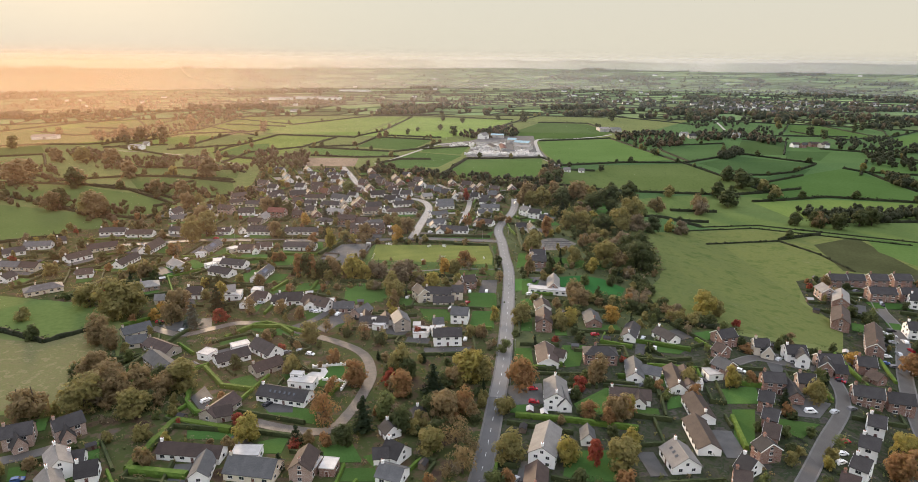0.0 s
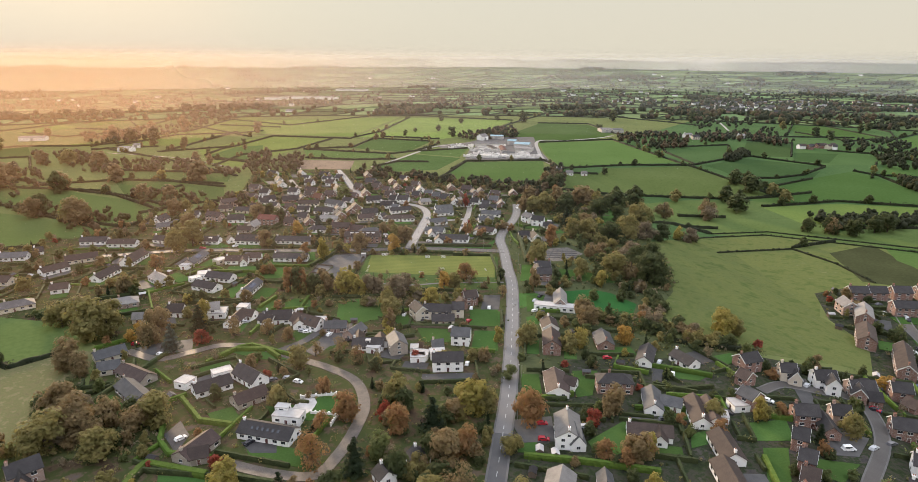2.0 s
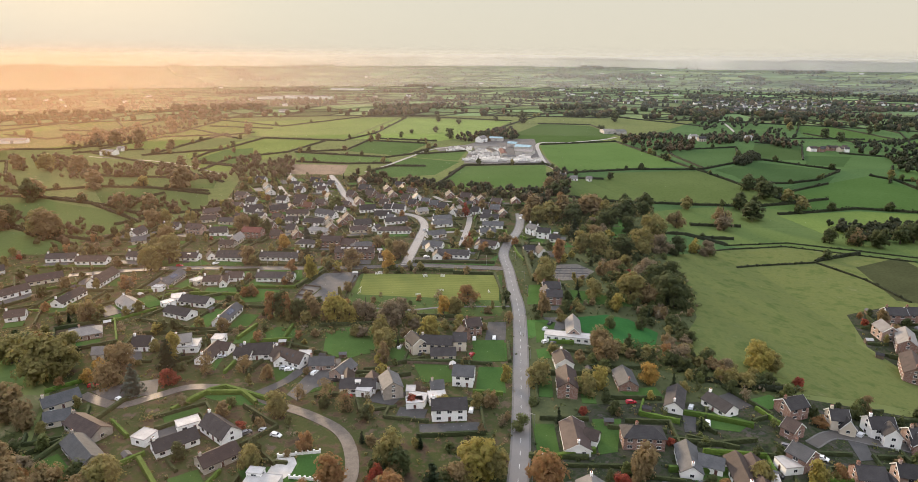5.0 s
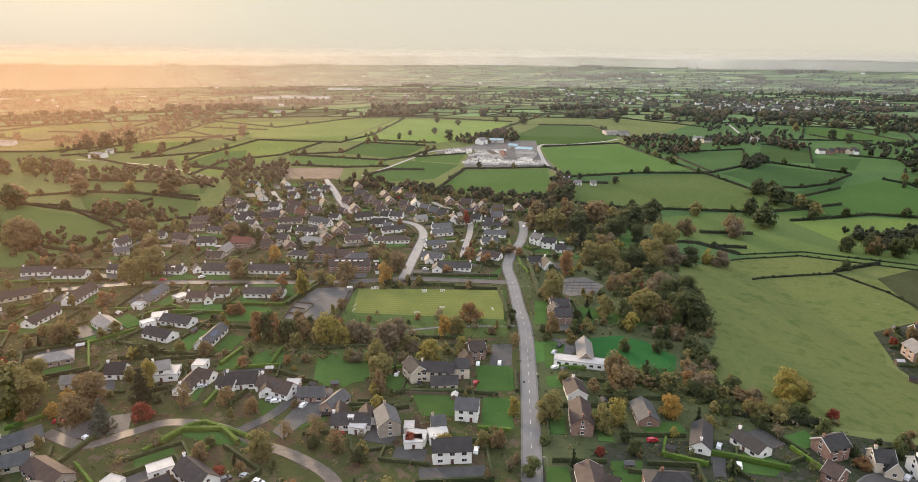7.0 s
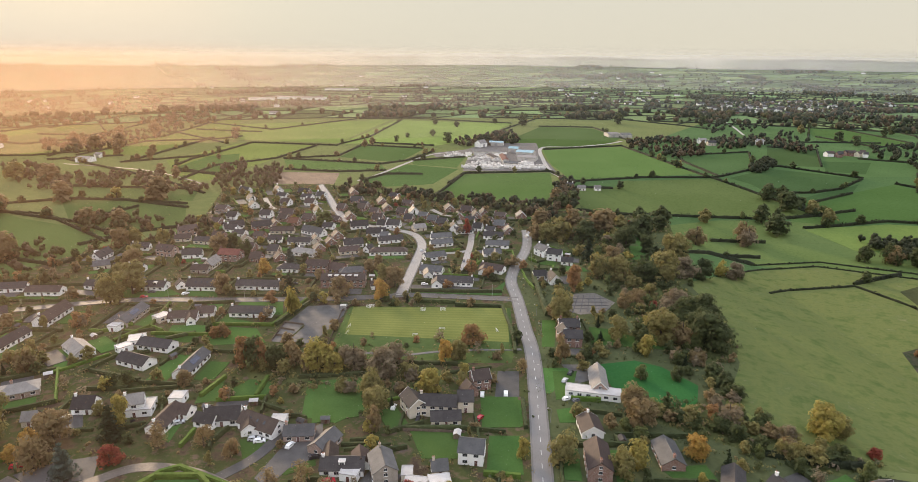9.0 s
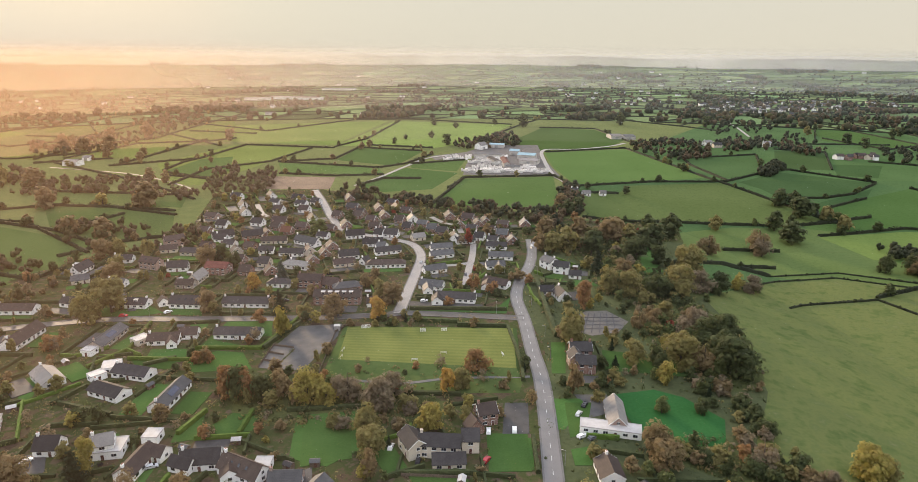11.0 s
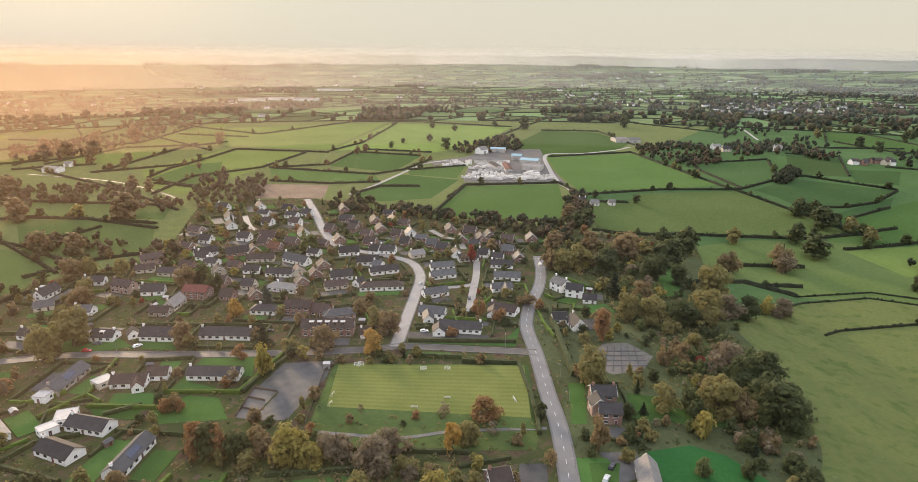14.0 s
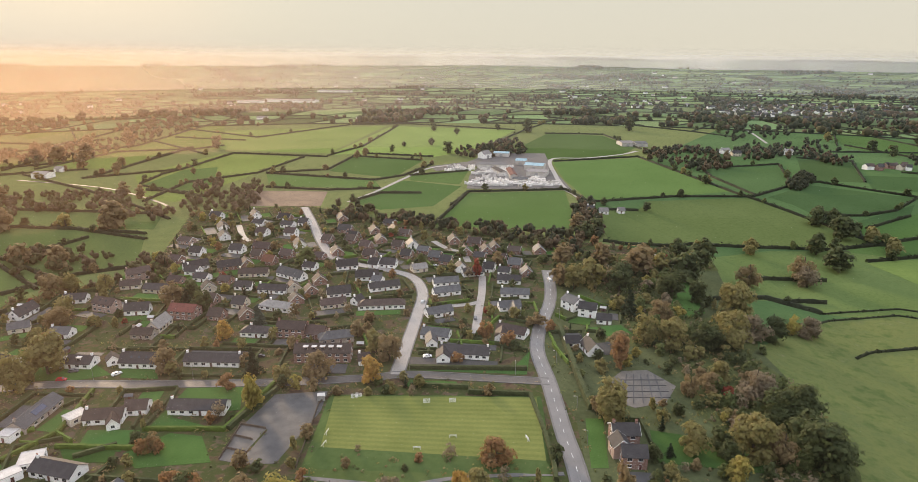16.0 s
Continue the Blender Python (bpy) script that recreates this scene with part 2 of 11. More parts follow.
def patchy(m, tones, scale):
    """Soil, moss, grass and leaf litter in irregular patches."""
    n, l = m.node_tree.nodes, m.node_tree.links
    tc = n.new("ShaderNodeTexCoord")
    nz = n.new("ShaderNodeTexNoise")
    nz.inputs["Scale"].default_value, nz.inputs["Detail"].default_value, nz.inputs["Roughness"].default_value = scale, 8, 0.68
    l.new(tc.outputs["Object"], nz.inputs["Vector"])
    rp = n.new("ShaderNodeValToRGB")
    el = rp.color_ramp.elements
    el[0].position, el[0].color = tones[0][0], (*tones[0][1], 1)
    el[1].position, el[1].color = tones[-1][0], (*tones[-1][1], 1)
    for pos, c in tones[1:-1]:
        el.new(pos).color = (*c, 1)
    l.new(nz.outputs[0], rp.inputs[0])
    l.new(rp.outputs[0], n["Principled BSDF"].inputs["Base Color"])


# Soil and grass tones reddened: warm glow on the west side is coloured in.
patchy(M["garden"], ((0.34, (0.056, 0.038, 0.028)), (0.43, (0.092, 0.068, 0.042)), (0.48, (0.062, 0.066, 0.028)), (0.55, (0.048, 0.062, 0.022)), (0.61, (0.104, 0.078, 0.052)), (0.69, (0.100, 0.080, 0.072))), 0.10)
# Dark lawn and tarmac, with the east side's shadows put into the tones.
patchy(M["plot"], ((0.34, (0.020, 0.021, 0.016)), (0.43, (0.036, 0.048, 0.022)), (0.49, (0.058, 0.053, 0.041)), (0.55, (0.028, 0.041, 0.019)), (0.61, (0.076, 0.066, 0.058)), (0.69, (0.036, 0.037, 0.038))), 0.12)
patchy(M["rough"], ((0.28, (0.064, 0.092, 0.030)), (0.42, (0.092, 0.116, 0.039)), (0.52, (0.118, 0.132, 0.048)), (0.60, (0.096, 0.120, 0.042)), (0.72, (0.154, 0.150, 0.074))), 0.12)
patchy(M["heath"], ((0.30, (0.095, 0.096, 0.048)), (0.42, (0.150, 0.136, 0.070)), (0.52, (0.122, 0.126, 0.056)), (0.60, (0.186, 0.162, 0.090)), (0.70, (0.130, 0.124, 0.066))), 0.25)


def leaf(name, c1, c2, vary=0.2):
    return mat(name, c1, c2, 0.25, 2.5, 0.75, 0.0, 0.25, vary=vary, island=True, trans=0.48)


def ragged(m):
    """A leaf material with gaps between the single leaves of a tuft."""
    m = m.copy()
    m.name = m.name.split(".")[0] + "_with_gaps"
    n, l = m.node_tree.nodes, m.node_tree.links
    out = n["Material Output"]
    full = out.inputs["Surface"].links[0].from_socket
    tc = n.new("ShaderNodeTexCoord")
    nz = n.new("ShaderNodeTexNoise")
    nz.inputs["Scale"].default_value, nz.inputs["Detail"].default_value, nz.inputs["Roughness"].default_value = 4.2, 4, 0.75
    l.new(tc.outputs["Object"], nz.inputs["Vector"])
    gt = n.new("ShaderNodeMath")
    gt.operation = "GREATER_THAN"
    gt.inputs[1].default_value = 0.45
    l.new(nz.outputs[0], gt.inputs[0])
    tp = n.new("ShaderNodeBsdfTransparent")
    ms = n.new("ShaderNodeMixShader")
    l.new(gt.outputs[0], ms.inputs[0])
    l.new(tp.outputs[0], ms.inputs[1])
    l.new(full, ms.inputs[2])
    l.new(ms.outputs[0], out.inputs["Surface"])
    return m


LEAF = {
    "green": leaf("green_leaves", (0.086, 0.104, 0.034), (0.17, 0.192, 0.066)),
    "dark": leaf("dark_leaves", (0.050, 0.064, 0.023), (0.104, 0.120, 0.044)),
    "hedge": leaf("hedge_leaves", (0.022, 0.029, 0.013), (0.048, 0.055, 0.024)),
    "olive": leaf("olive_leaves", (0.165, 0.146, 0.05), (0.285, 0.246, 0.09)),
    "yellow": leaf("yellow_leaves", (0.235, 0.198, 0.048), (0.365, 0.305, 0.084)),
    "gold": leaf("golden_leaves", (0.32, 0.195, 0.045), (0.47, 0.3, 0.078)),
    "orange": leaf("orange_leaves", (0.230, 0.125, 0.052), (0.330, 0.195, 0.085)),
    "red": leaf("red_leaves", (0.220, 0.045, 0.028), (0.330, 0.090, 0.050)),
    "brown": leaf("brown_leaves", (0.172, 0.126, 0.06), (0.295, 0.215, 0.105)),
    "bare": leaf("bare_twigs", (0.165, 0.132, 0.082), (0.27, 0.215, 0.138)),
    "blue": leaf("blue_conifer_needles", (0.055, 0.080, 0.065), (0.105, 0.135, 0.110)),
    "fardark": leaf("distant_dark_crowns", (0.038, 0.046, 0.024), (0.076, 0.084, 0.042), 0.2),
    "farbrown": leaf("distant_brown_crowns", (0.100, 0.074, 0.042), (0.165, 0.122, 0.070), 0.2),
    "farolive": leaf("distant_olive_crowns", (0.082, 0.077, 0.032), (0.140, 0.126, 0.055), 0.2),
    "conifer": leaf("conifer_needles", (0.018, 0.030, 0.014), (0.042, 0.060, 0.026)),
}


RAGGED = {k: ragged(q) for k, q in LEAF.items()}


# ---- mesh helpers ----
def solid(bm, verts, faces):
    vs = [bm.verts.new(v) for v in verts]
    return [bm.faces.new([vs[i] for i in f]) for f in faces]


def box(bm, x0, y0, z0, x1, y1, z1):
    return solid(bm, [(x0, y0, z0), (x1, y0, z0), (x1, y1, z0), (x0, y1, z0), (x0, y0, z1), (x1, y0, z1), (x1, y1, z1), (x0, y1, z1)],
                 [(0, 3, 2, 1), (4, 5, 6, 7), (0, 1, 5, 4), (1, 2, 6, 5), (2, 3, 7, 6), (3, 0, 4, 7)])


def mesh_of(name, bm, *mats):
    me = bpy.data.meshes.new(name)
    bm.normal_update()
    bm.to_mesh(me)
    bm.free()
    for m in mats:
        me.materials.append(m)
    return me


def part(name, bm, material, parent, label=""):
    me = bm if isinstance(bm, bpy.types.Mesh) else mesh_of(name, bm, *(material if isinstance(material, (list, tuple)) else (material,)))
    ob = new(name, me)
    ob.parent = parent
    return tagged(ob, label)


def from_arrays(name, v, f, m, tris=()):
    """A mesh from arrays of places, quads and triangles."""
    v, f = np.asarray(v, float), np.asarray(f, int).reshape(-1, 4)
    tris = np.asarray(tris, int).reshape(-1, 3)
    me = bpy.data.meshes.new(name)
    me.vertices.add(len(v))
    me.vertices.foreach_set("co", v.ravel())
    me.loops.add(f.size + tris.size)
    me.loops.foreach_set("vertex_index", np.concatenate([f.ravel(), tris.ravel()]))
    me.polygons.add(len(f) + len(tris))
    me.polygons.foreach_set("loop_start", np.concatenate([np.arange(len(f)) * 4, f.size + np.arange(len(tris)) * 3]))
    me.materials.append(m)
    me.update(calc_edges=True)
    return me


SHEETS = []


def sheet(name, pts, z, m, label="", category="", kind="structure", group=""):
    """A flat patch of ground with a skirt, so that it has thickness."""
    bm = bmesh.new()
    SHEETS.append((name, pts))
    z += 0.0012 * len(SHEETS)
    top = [bm.verts.new((x, y, z)) for x, y in pts]
    f = bm.faces.new(top)
    f.normal_update()
    if f.normal.z < 0:
        f.normal_flip()
    low = [bm.verts.new((x, y, -0.05)) for x, y in pts]
    for i in range(len(pts)):
        j = (i + 1) % len(pts)
        bm.faces.new((top[i], top[j], low[j], low[i]))
    bmesh.ops.triangulate(bm, faces=[f])
    return tagged(new(name, mesh_of(name, bm, m)), label, category, group, kind)


def smooth_line(pts, n=6):
    """A Catmull-Rom line through the points."""
    p = [Vector((*q, 0)) for q in pts]
    p = [2 * p[0] - p[1]] + p + [2 * p[-1] - p[-2]]
    out = []
    for i in range(1, len(p) - 2):
        for k in range(n):
            s = k / n
            a, b, c, d = p[i - 1], p[i], p[i + 1], p[i + 2]
            out.append(0.5 * ((2 * b) + (c - a) * s + (2 * a - 5 * b + 4 * c - d) * s * s + (3 * b - a - 3 * c + d) * s ** 3))
    out.append(p[-2])
    return out


ROADS = []


def ribbon(bm, line, off, w, z0, z1):
    """A strip of width w at a sideways offset from the line, z1 high."""
    rows = []
    for i, q in enumerate(line):
        d = (line[min(i + 1, len(line) - 1)] - line[max(i - 1, 0)]).normalized()
        s = Vector((d.y, -d.x, 0))
        rows.append([bm.verts.new((q + s * (off + k * w / 2)).to_tuple()[:2] + (zz,)) for k, zz in ((-1, z0), (-1, z1), (1, z1), (1, z0))])
    for a, b in zip(rows, rows[1:]):
        for k in range(3):
            bm.faces.new((a[k], b[k], b[k + 1], a[k + 1]))


def road(name, w, m, label, *pts, dashes=False, kerb=0.0, z=0.06):
    z += 0.17
    line = smooth_line(pts)
    ROADS.append((line, w))
    bm = bmesh.new()
    ribbon(bm, line, 0, w, -0.05, z)
    ob = tagged(new(name, mesh_of(name, bm, M[m])), label, "road", kind="structure")
    if kerb:
        for side in (-1, 1):
            bm = bmesh.new()
            ribbon(bm, line, side * (w / 2 + kerb / 2), kerb, -0.05, z + 0.1)
            part("footpath", bm, M["path"], ob, "grey concrete footpath with a raised kerb")
    if dashes:
        bm = bmesh.new()
        box(bm, -0.065, -1.3, -0.01, 0.065, 1.3, 0.02)
        me = mesh_of("lane_dash", bm, M["paint"])
        run, nxt = 0.0, 4.0
        for a, b in zip(line, line[1:]):
            step = (b - a).length
            while nxt < run + step:
                q = a.lerp(b, (nxt - run) / step)
                d = part("lane_dash", me, None, ob)
                d.matrix_basis = pose(q.x, q.y, z + 0.015, 0, 0, math.degrees(math.atan2(b.y - a.y, b.x - a.x)) - 90)
                nxt += 7.5
            run += step
    return ob


# ---- houses ----
HOUSES = []
PARTS = {}


def window_mesh(w, h):
    key = ("window", round(w, 1), round(h, 1))
    if key not in PARTS:
        bm = bmesh.new()
        f = box(bm, -w / 2, -0.05, 0, w / 2, 0.06, h)
        e = 0.09
        for k in (-1, 1):
            gl = box(bm, (k - 1) / 2 * (w / 2 - e) + (e / 3 if k > 0 else -e / 3 + 0.0) , -0.075, e, (k + 1) / 2 * (w / 2 - e) + (e / 3 if k > 0 else -e / 3), -0.045, h - e)
            for q in gl:
                q.material_index = 1
        box(bm, -w / 2 - 0.08, -0.16, -0.08, w / 2 + 0.08, 0.02, 0)
        PARTS[key] = mesh_of("window", bm, M["trim"], M["glass"])
    return PARTS[key]


def door_mesh(kind, w, h):
    key = (kind, round(w, 1))
    if key not in PARTS:
        bm = bmesh.new()
        box(bm, -w / 2 - 0.1, -0.05, 0, w / 2 + 0.1, 0.05, h + 0.1)
        for k in range(4):
            for q in box(bm, -w / 2, -0.09, 0.04 + k * h / 4, w / 2, -0.04, (k + 1) * h / 4 - 0.02):
                q.material_index = 1
        PARTS[key] = mesh_of(kind, bm, M["trim"], M["trim"] if kind == "garage_door" else M["door"])
    return PARTS[key]


def gable_walls(L, W, e, r):
    bm = bmesh.new()
    a, b = L / 2, W / 2
    solid(bm, [(-a, -b, -0.3), (a, -b, -0.3), (a, b, -0.3), (-a, b, -0.3), (-a, -b, e), (a, -b, e), (a, b, e), (-a, b, e), (-a, 0, e + r), (a, 0, e + r)],
          [(0, 3, 2, 1), (0, 1, 5, 4), (2, 3, 7, 6), (1, 2, 6, 9, 5), (3, 0, 4, 8, 7), (4, 5, 9, 8), (6, 7, 8, 9)])
    return bm


def gable_roof(L, W, e, r, over=0.35, th=0.18):
    bm = bmesh.new()
    a, b = L / 2 + over, W / 2 + over
    drop = r / (W / 2) * over
    for s in (-1, 1):
        v = [(-a, s * b, e - drop + 0.02), (a, s * b, e - drop + 0.02), (a, 0, e + r + 0.02), (-a, 0, e + r + 0.02)]
        v += [(x, y, z + th) for x, y, z in v]
        solid(bm, v, [(0, 3, 2, 1), (4, 5, 6, 7), (0, 1, 5, 4), (1, 2, 6, 5), (2, 3, 7, 6), (3, 0, 4, 7)])
    bmesh.ops.recalc_face_normals(bm, faces=bm.faces)
    return bm


def hip_roof(L, W, e, r, over=0.4, th=0.15):
    bm = bmesh.new()
    a, b = L / 2 + over, W / 2 + over
    k = max(a - b * 0.95, 0.05)
    z = e - 0.12
    solid(bm, [(-a, -b, z), (a, -b, z), (a, b, z), (-a, b, z), (-a, -b, z + th), (a, -b, z + th), (a, b, z + th), (-a, b, z + th), (-k, 0, e + r), (k, 0, e + r)],
          [(0, 3, 2, 1), (0, 1, 5, 4), (1, 2, 6, 5), (2, 3, 7, 6), (3, 0, 4, 7), (4, 5, 9, 8), (6, 7, 8, 9), (5, 6, 9), (7, 4, 8)])
    return bm


def ridge_cap(L, z, m, parent):
    bm = bmesh.new()
    solid(bm, [(-L / 2, -0.16, z), (L / 2, -0.16, z), (L / 2, 0.16, z), (-L / 2, 0.16, z), (-L / 2, 0, z + 0.14), (L / 2, 0, z + 0.14)],
          [(0, 3, 2, 1), (0, 1, 5, 4), (2, 3, 4, 5), (1, 2, 5), (3, 0, 4)])
    return part("ridge_tiles", bm, m, parent)


def bargeboards(L, W, e, r, parent):
    """White boards along both gable ends."""
    for s in (-1, 1):
        bm = bmesh.new()
        x0 = s * (L / 2 + 0.36)
        for t in (-1, 1):
            b = W / 2 + 0.35
            d = r / (W / 2) * 0.35
            v = [(x0, t * b, e - d - 0.16), (x0, 0, e + r - 0.16), (x0, 0, e + r + 0.24), (x0, t * b, e - d + 0.24)]
            v += [(x + s * 0.05, y, z) for x, y, z in v]
            solid(bm, v, [(0, 3, 2, 1), (4, 5, 6, 7), (0, 1, 5, 4), (1, 2, 6, 5), (2, 3, 7, 6), (3, 0, 4, 7)])
        bmesh.ops.recalc_face_normals(bm, faces=bm.faces)
        part("bargeboard", bm, M["trim"], parent, "white painted bargeboard")


def chimney(parent, x, y, z0, z1, m):
    bm = bmesh.new()
    box(bm, x - 0.45, y - 0.35, z0, x + 0.45, y + 0.35, z1)
    box(bm, x - 0.53, y - 0.43, z1, x + 0.53, y + 0.43, z1 + 0.14)
    c = part("chimney", bm, m, parent)
    if parent.matrix_basis.translation.y > 500:
        return
    for k in (-0.22, 0.22):
        bm = bmesh.new()
        bmesh.ops.create_cone(bm, cap_ends=True, segments=8, radius1=0.15, radius2=0.11, depth=0.5, matrix=Matrix.Translation((x + k, y, z1 + 0.36)))
        part("chimney_pot", bm, M["pot"], c)


def openings(parent, m, L, W, e, floors, r, garage=False, rows=(1, 1, 1, 1)):
    """Windows and doors on the four walls of a block at the local pose m."""
    fh = e / floors
    for k in range(floors):
        for side, (n0, half, turn) in enumerate(((L, W / 2, 0), (L, W / 2, 180), (W, L / 2, 90), (W, L / 2, -90))):
            if not rows[side] or (side == 1 and parent.matrix_basis.translation.y > 480):
                continue
            n = max(1, int((n0 - 1.0) / 3.1)) if side < 2 else (1 if W < 8 else 2)
            for i in range(n):
                u = (i + 0.5) / n * (n0 - 1.0) - (n0 - 1.0) / 2
                mm = m @ pose(0, 0, 0, 0, 0, turn) @ pose(u, -half, k * fh)
                if k == 0 and side == 0 and i == n // 2:
                    d = part("door", door_mesh("door", 1.0, 2.05), None, parent)
                    d.matrix_basis = mm
                elif k == 0 and side == 0 and garage and i == n - 1:
                    d = part("garage_door", door_mesh("garage_door", 2.4, 2.1), None, parent, "white panelled garage door")
                    d.matrix_basis = mm
                else:
                    w = 1.7 if side < 2 else 1.3
                    d = part("window", window_mesh(w, 1.2), None, parent)
                    d.matrix_basis = mm @ pose(0, 0, fh * 0.36)
    if r > 2.4:
        for turn in (90, -90):
            d = part("window", window_mesh(1.1, 1.1), None, parent)
            d.matrix_basis = m @ pose(0, 0, 0, 0, 0, turn) @ pose(0, -L / 2, e + 0.35)


WALLWORD = {"white": "white rendered", "cream": "cream rendered", "stone": "buff stone", "brick": "red brick", "pinkbrick": "pale pink brick"}
ROOFWORD = {"slate": "dark slate", "grey": "grey tiled", "brown": "brown tiled", "red": "red tiled", "pale": "pale weathered tiled"}


def house(x, y, rot, L, W, e, r, roof="slate", wall="white", hip=False, chim=1, dormers=0, lights=0, solar=False, barge=False, garage=False, wins=True):
    """A house at x, y with its ridge along the turned local x; e: eaves, r: rise of the roof."""
    floors = 2 if e > 4 else 1
    h = new("house" if floors == 2 else "bungalow")
    h.matrix_basis = pose(x, y, 0, 0, 0, rot)
    kind = "two-storey house" if floors == 2 else "bungalow"
    tagged(h, f"{WALLWORD[wall]} {kind} with a {ROOFWORD[roof]} {'hipped' if hip else 'gabled'} roof" + (" and dormers" if dormers else "") + (" and solar panels" if solar else ""),
           "house", "village houses")
    HOUSES.append((x, y, rot, L, W))
    part("wall", gable_walls(L, W, e, 0.05 if hip else r), M[wall], h)
    if hip:
        part("roof", hip_roof(L, W, e, r), M[roof], h)
        ridge_cap(max(L - W, 0.4), e + r - 0.05, M[roof], h)
    else:
        part("roof", gable_roof(L, W, e, r), M[roof], h)
        ridge_cap(L + 0.7, e + r + 0.14, M[roof], h)
        if barge:
            bargeboards(L, W, e, r, h)
    for k in range(chim):
        cx = (L / 2 - 0.7) * (1 if k else -1) if not hip else (k - 0.5) * (L - W) * 0.7
        chimney(h, cx, 0.0 if not hip else 0.3, e + r - 0.9, e + r + 1.1, M[wall])
    if wins:
        openings(h, Matrix.Identity(4), L, W, e, floors, 0 if hip else r, garage)
    slope = math.degrees(math.atan2(r, W / 2))
    for k in range(dormers):
        u = ((k + 0.5) / dormers - 0.5) * L * 0.75
        bm = bmesh.new()
        d0 = W / 2 * 0.62
        box(bm, u - 1.0, -d0, e + r * 0.3, u + 1.0, -0.3, e + r * 0.3 + 1.35)
        d = part("dormer", bm, M[wall], h)
        bm = bmesh.new()
        box(bm, u - 1.2, -d0 - 0.2, e + r * 0.3 + 1.36, u + 1.2, -0.1, e + r * 0.3 + 1.52)
        part("dormer_roof", bm, M["flat"], d)
        wn_ = part("window", window_mesh(1.5, 0.9), None, d)
        wn_.matrix_basis = pose(u, -d0, e + r * 0.3 + 0.25)
    for k in range(lights):
        u = ((k + 0.5) / lights - 0.5) * L * 0.6
        bm = bmesh.new()
        box(bm, -0.45, -0.6, 0, 0.45, 0.6, 0.08)
        s = part("skylight", bm, M["glass"], h, "roof window with dark glass")
        s.matrix_basis = pose(u, -W / 4, e + r / 2 + 0.24, slope)
    if solar:
        for k in range(4):
            bm = bmesh.new()
            box(bm, -0.8, -1.2, 0, 0.8, 1.2, 0.06)
            s = part("solar_panel", bm, M["solar"], h, "dark blue solar panel")
            s.matrix_basis = pose((k - 1.5) * 1.65, -W / 4, e + r / 2 + 0.26, slope)
    return h


def wing(h, x, y, rot, L, W, e, r, roof="slate", wall="white", hip=False, barge=False):
    """A further roofed block of house h, given in world places."""
    m = h.matrix_basis.inverted() @ pose(x, y, 0, 0, 0, rot)
    w = part("wing_wall", gable_walls(L, W, e, 0.05 if hip else r), M[wall], h)
    w.matrix_basis = m
    q = part("wing_roof", hip_roof(L, W, e, r) if hip else gable_roof(L, W, e, r), M[roof], h)
    q.matrix_basis = m
    ridge_cap(max(L - W, 0.4) if hip else L + 0.7, e + r + (-0.05 if hip else 0.14), M[roof], q)
    if barge and not hip:
        bargeboards(L, W, e, r, q)
    openings(h, m, L, W, e, 2 if e > 4 else 1, 0, rows=(1, 1, 1, 1))
    HOUSES.append((x, y, rot, L, W))
    return h


def flat_block(h, x, y, rot, L, W, e, wall="white", top="flat", garage=False):
    """A flat-roofed block with a parapet: an extension of h, or a garage of its own."""
    if h is None:
        h = tagged(new("garage"), f"{WALLWORD[wall]} flat-roofed garage beside a house", "garage", "garages")
        h.matrix_basis = pose(x, y, 0, 0, 0, rot)
        garage = True
    m = h.matrix_basis.inverted() @ pose(x, y, 0, 0, 0, rot)
    bm = bmesh.new()
    box(bm, -L / 2, -W / 2, -0.3, L / 2, W / 2, e)
    part("wall", bm, M[wall], h).matrix_basis = m
    bm = bmesh.new()
    a, b = L / 2 + 0.12, W / 2 + 0.12
    box(bm, -a, -b, e + 0.003, a, b, e + 0.16)
    for x0, y0, x1, y1 in ((-a, -b, a, -b + 0.2), (-a, b - 0.2, a, b), (-a, -b + 0.2, -a + 0.2, b - 0.2), (a - 0.2, -b + 0.2, a, b - 0.2)):
        box(bm, x0, y0, e + 0.16, x1, y1, e + 0.3)
    part("flat_roof", bm, M[top], h).matrix_basis = m
    if garage:
        part("garage_door", door_mesh("garage_door", 2.4, 2.1), None, h, "white panelled garage door").matrix_basis = m @ pose(0, -W / 2, 0)
    else:
        openings(h, m, L, W, e, 2 if e > 4 else 1, 0)
    HOUSES.append((x, y, rot, L, W))
    return h


def far_z(x, y):
    """Height of the land: level, then rising to a low ridge beyond three kilometres."""
    t = min(max((math.hypot(x, y) - 2700) / 1950, 0), 1)
    a = math.atan2(x, y)
    return 104 * t * t * (3 - 2 * t) * (0.93 + 0.05 * math.sin(a * 9 + 1) + 0.02 * math.sin(a * 31))


def far_house(x, y, rot, L, roof, wall):
    """A far-off house, plain but for its gabled roof and chimney."""
    h = tagged(new("house"), f"far {WALLWORD[wall]} house with a {ROOFWORD[roof]} roof among trees", "house", "far town houses")
    h.matrix_basis = pose(x, y, far_z(x, y), 0, 0, rot)
    L *= 0.85
    part("wall", gable_walls(L, 7.5, 4.6, 2.8), M[wall], h)
    part("roof", gable_roof(L, 7.5, 4.6, 2.8), M[roof], h)


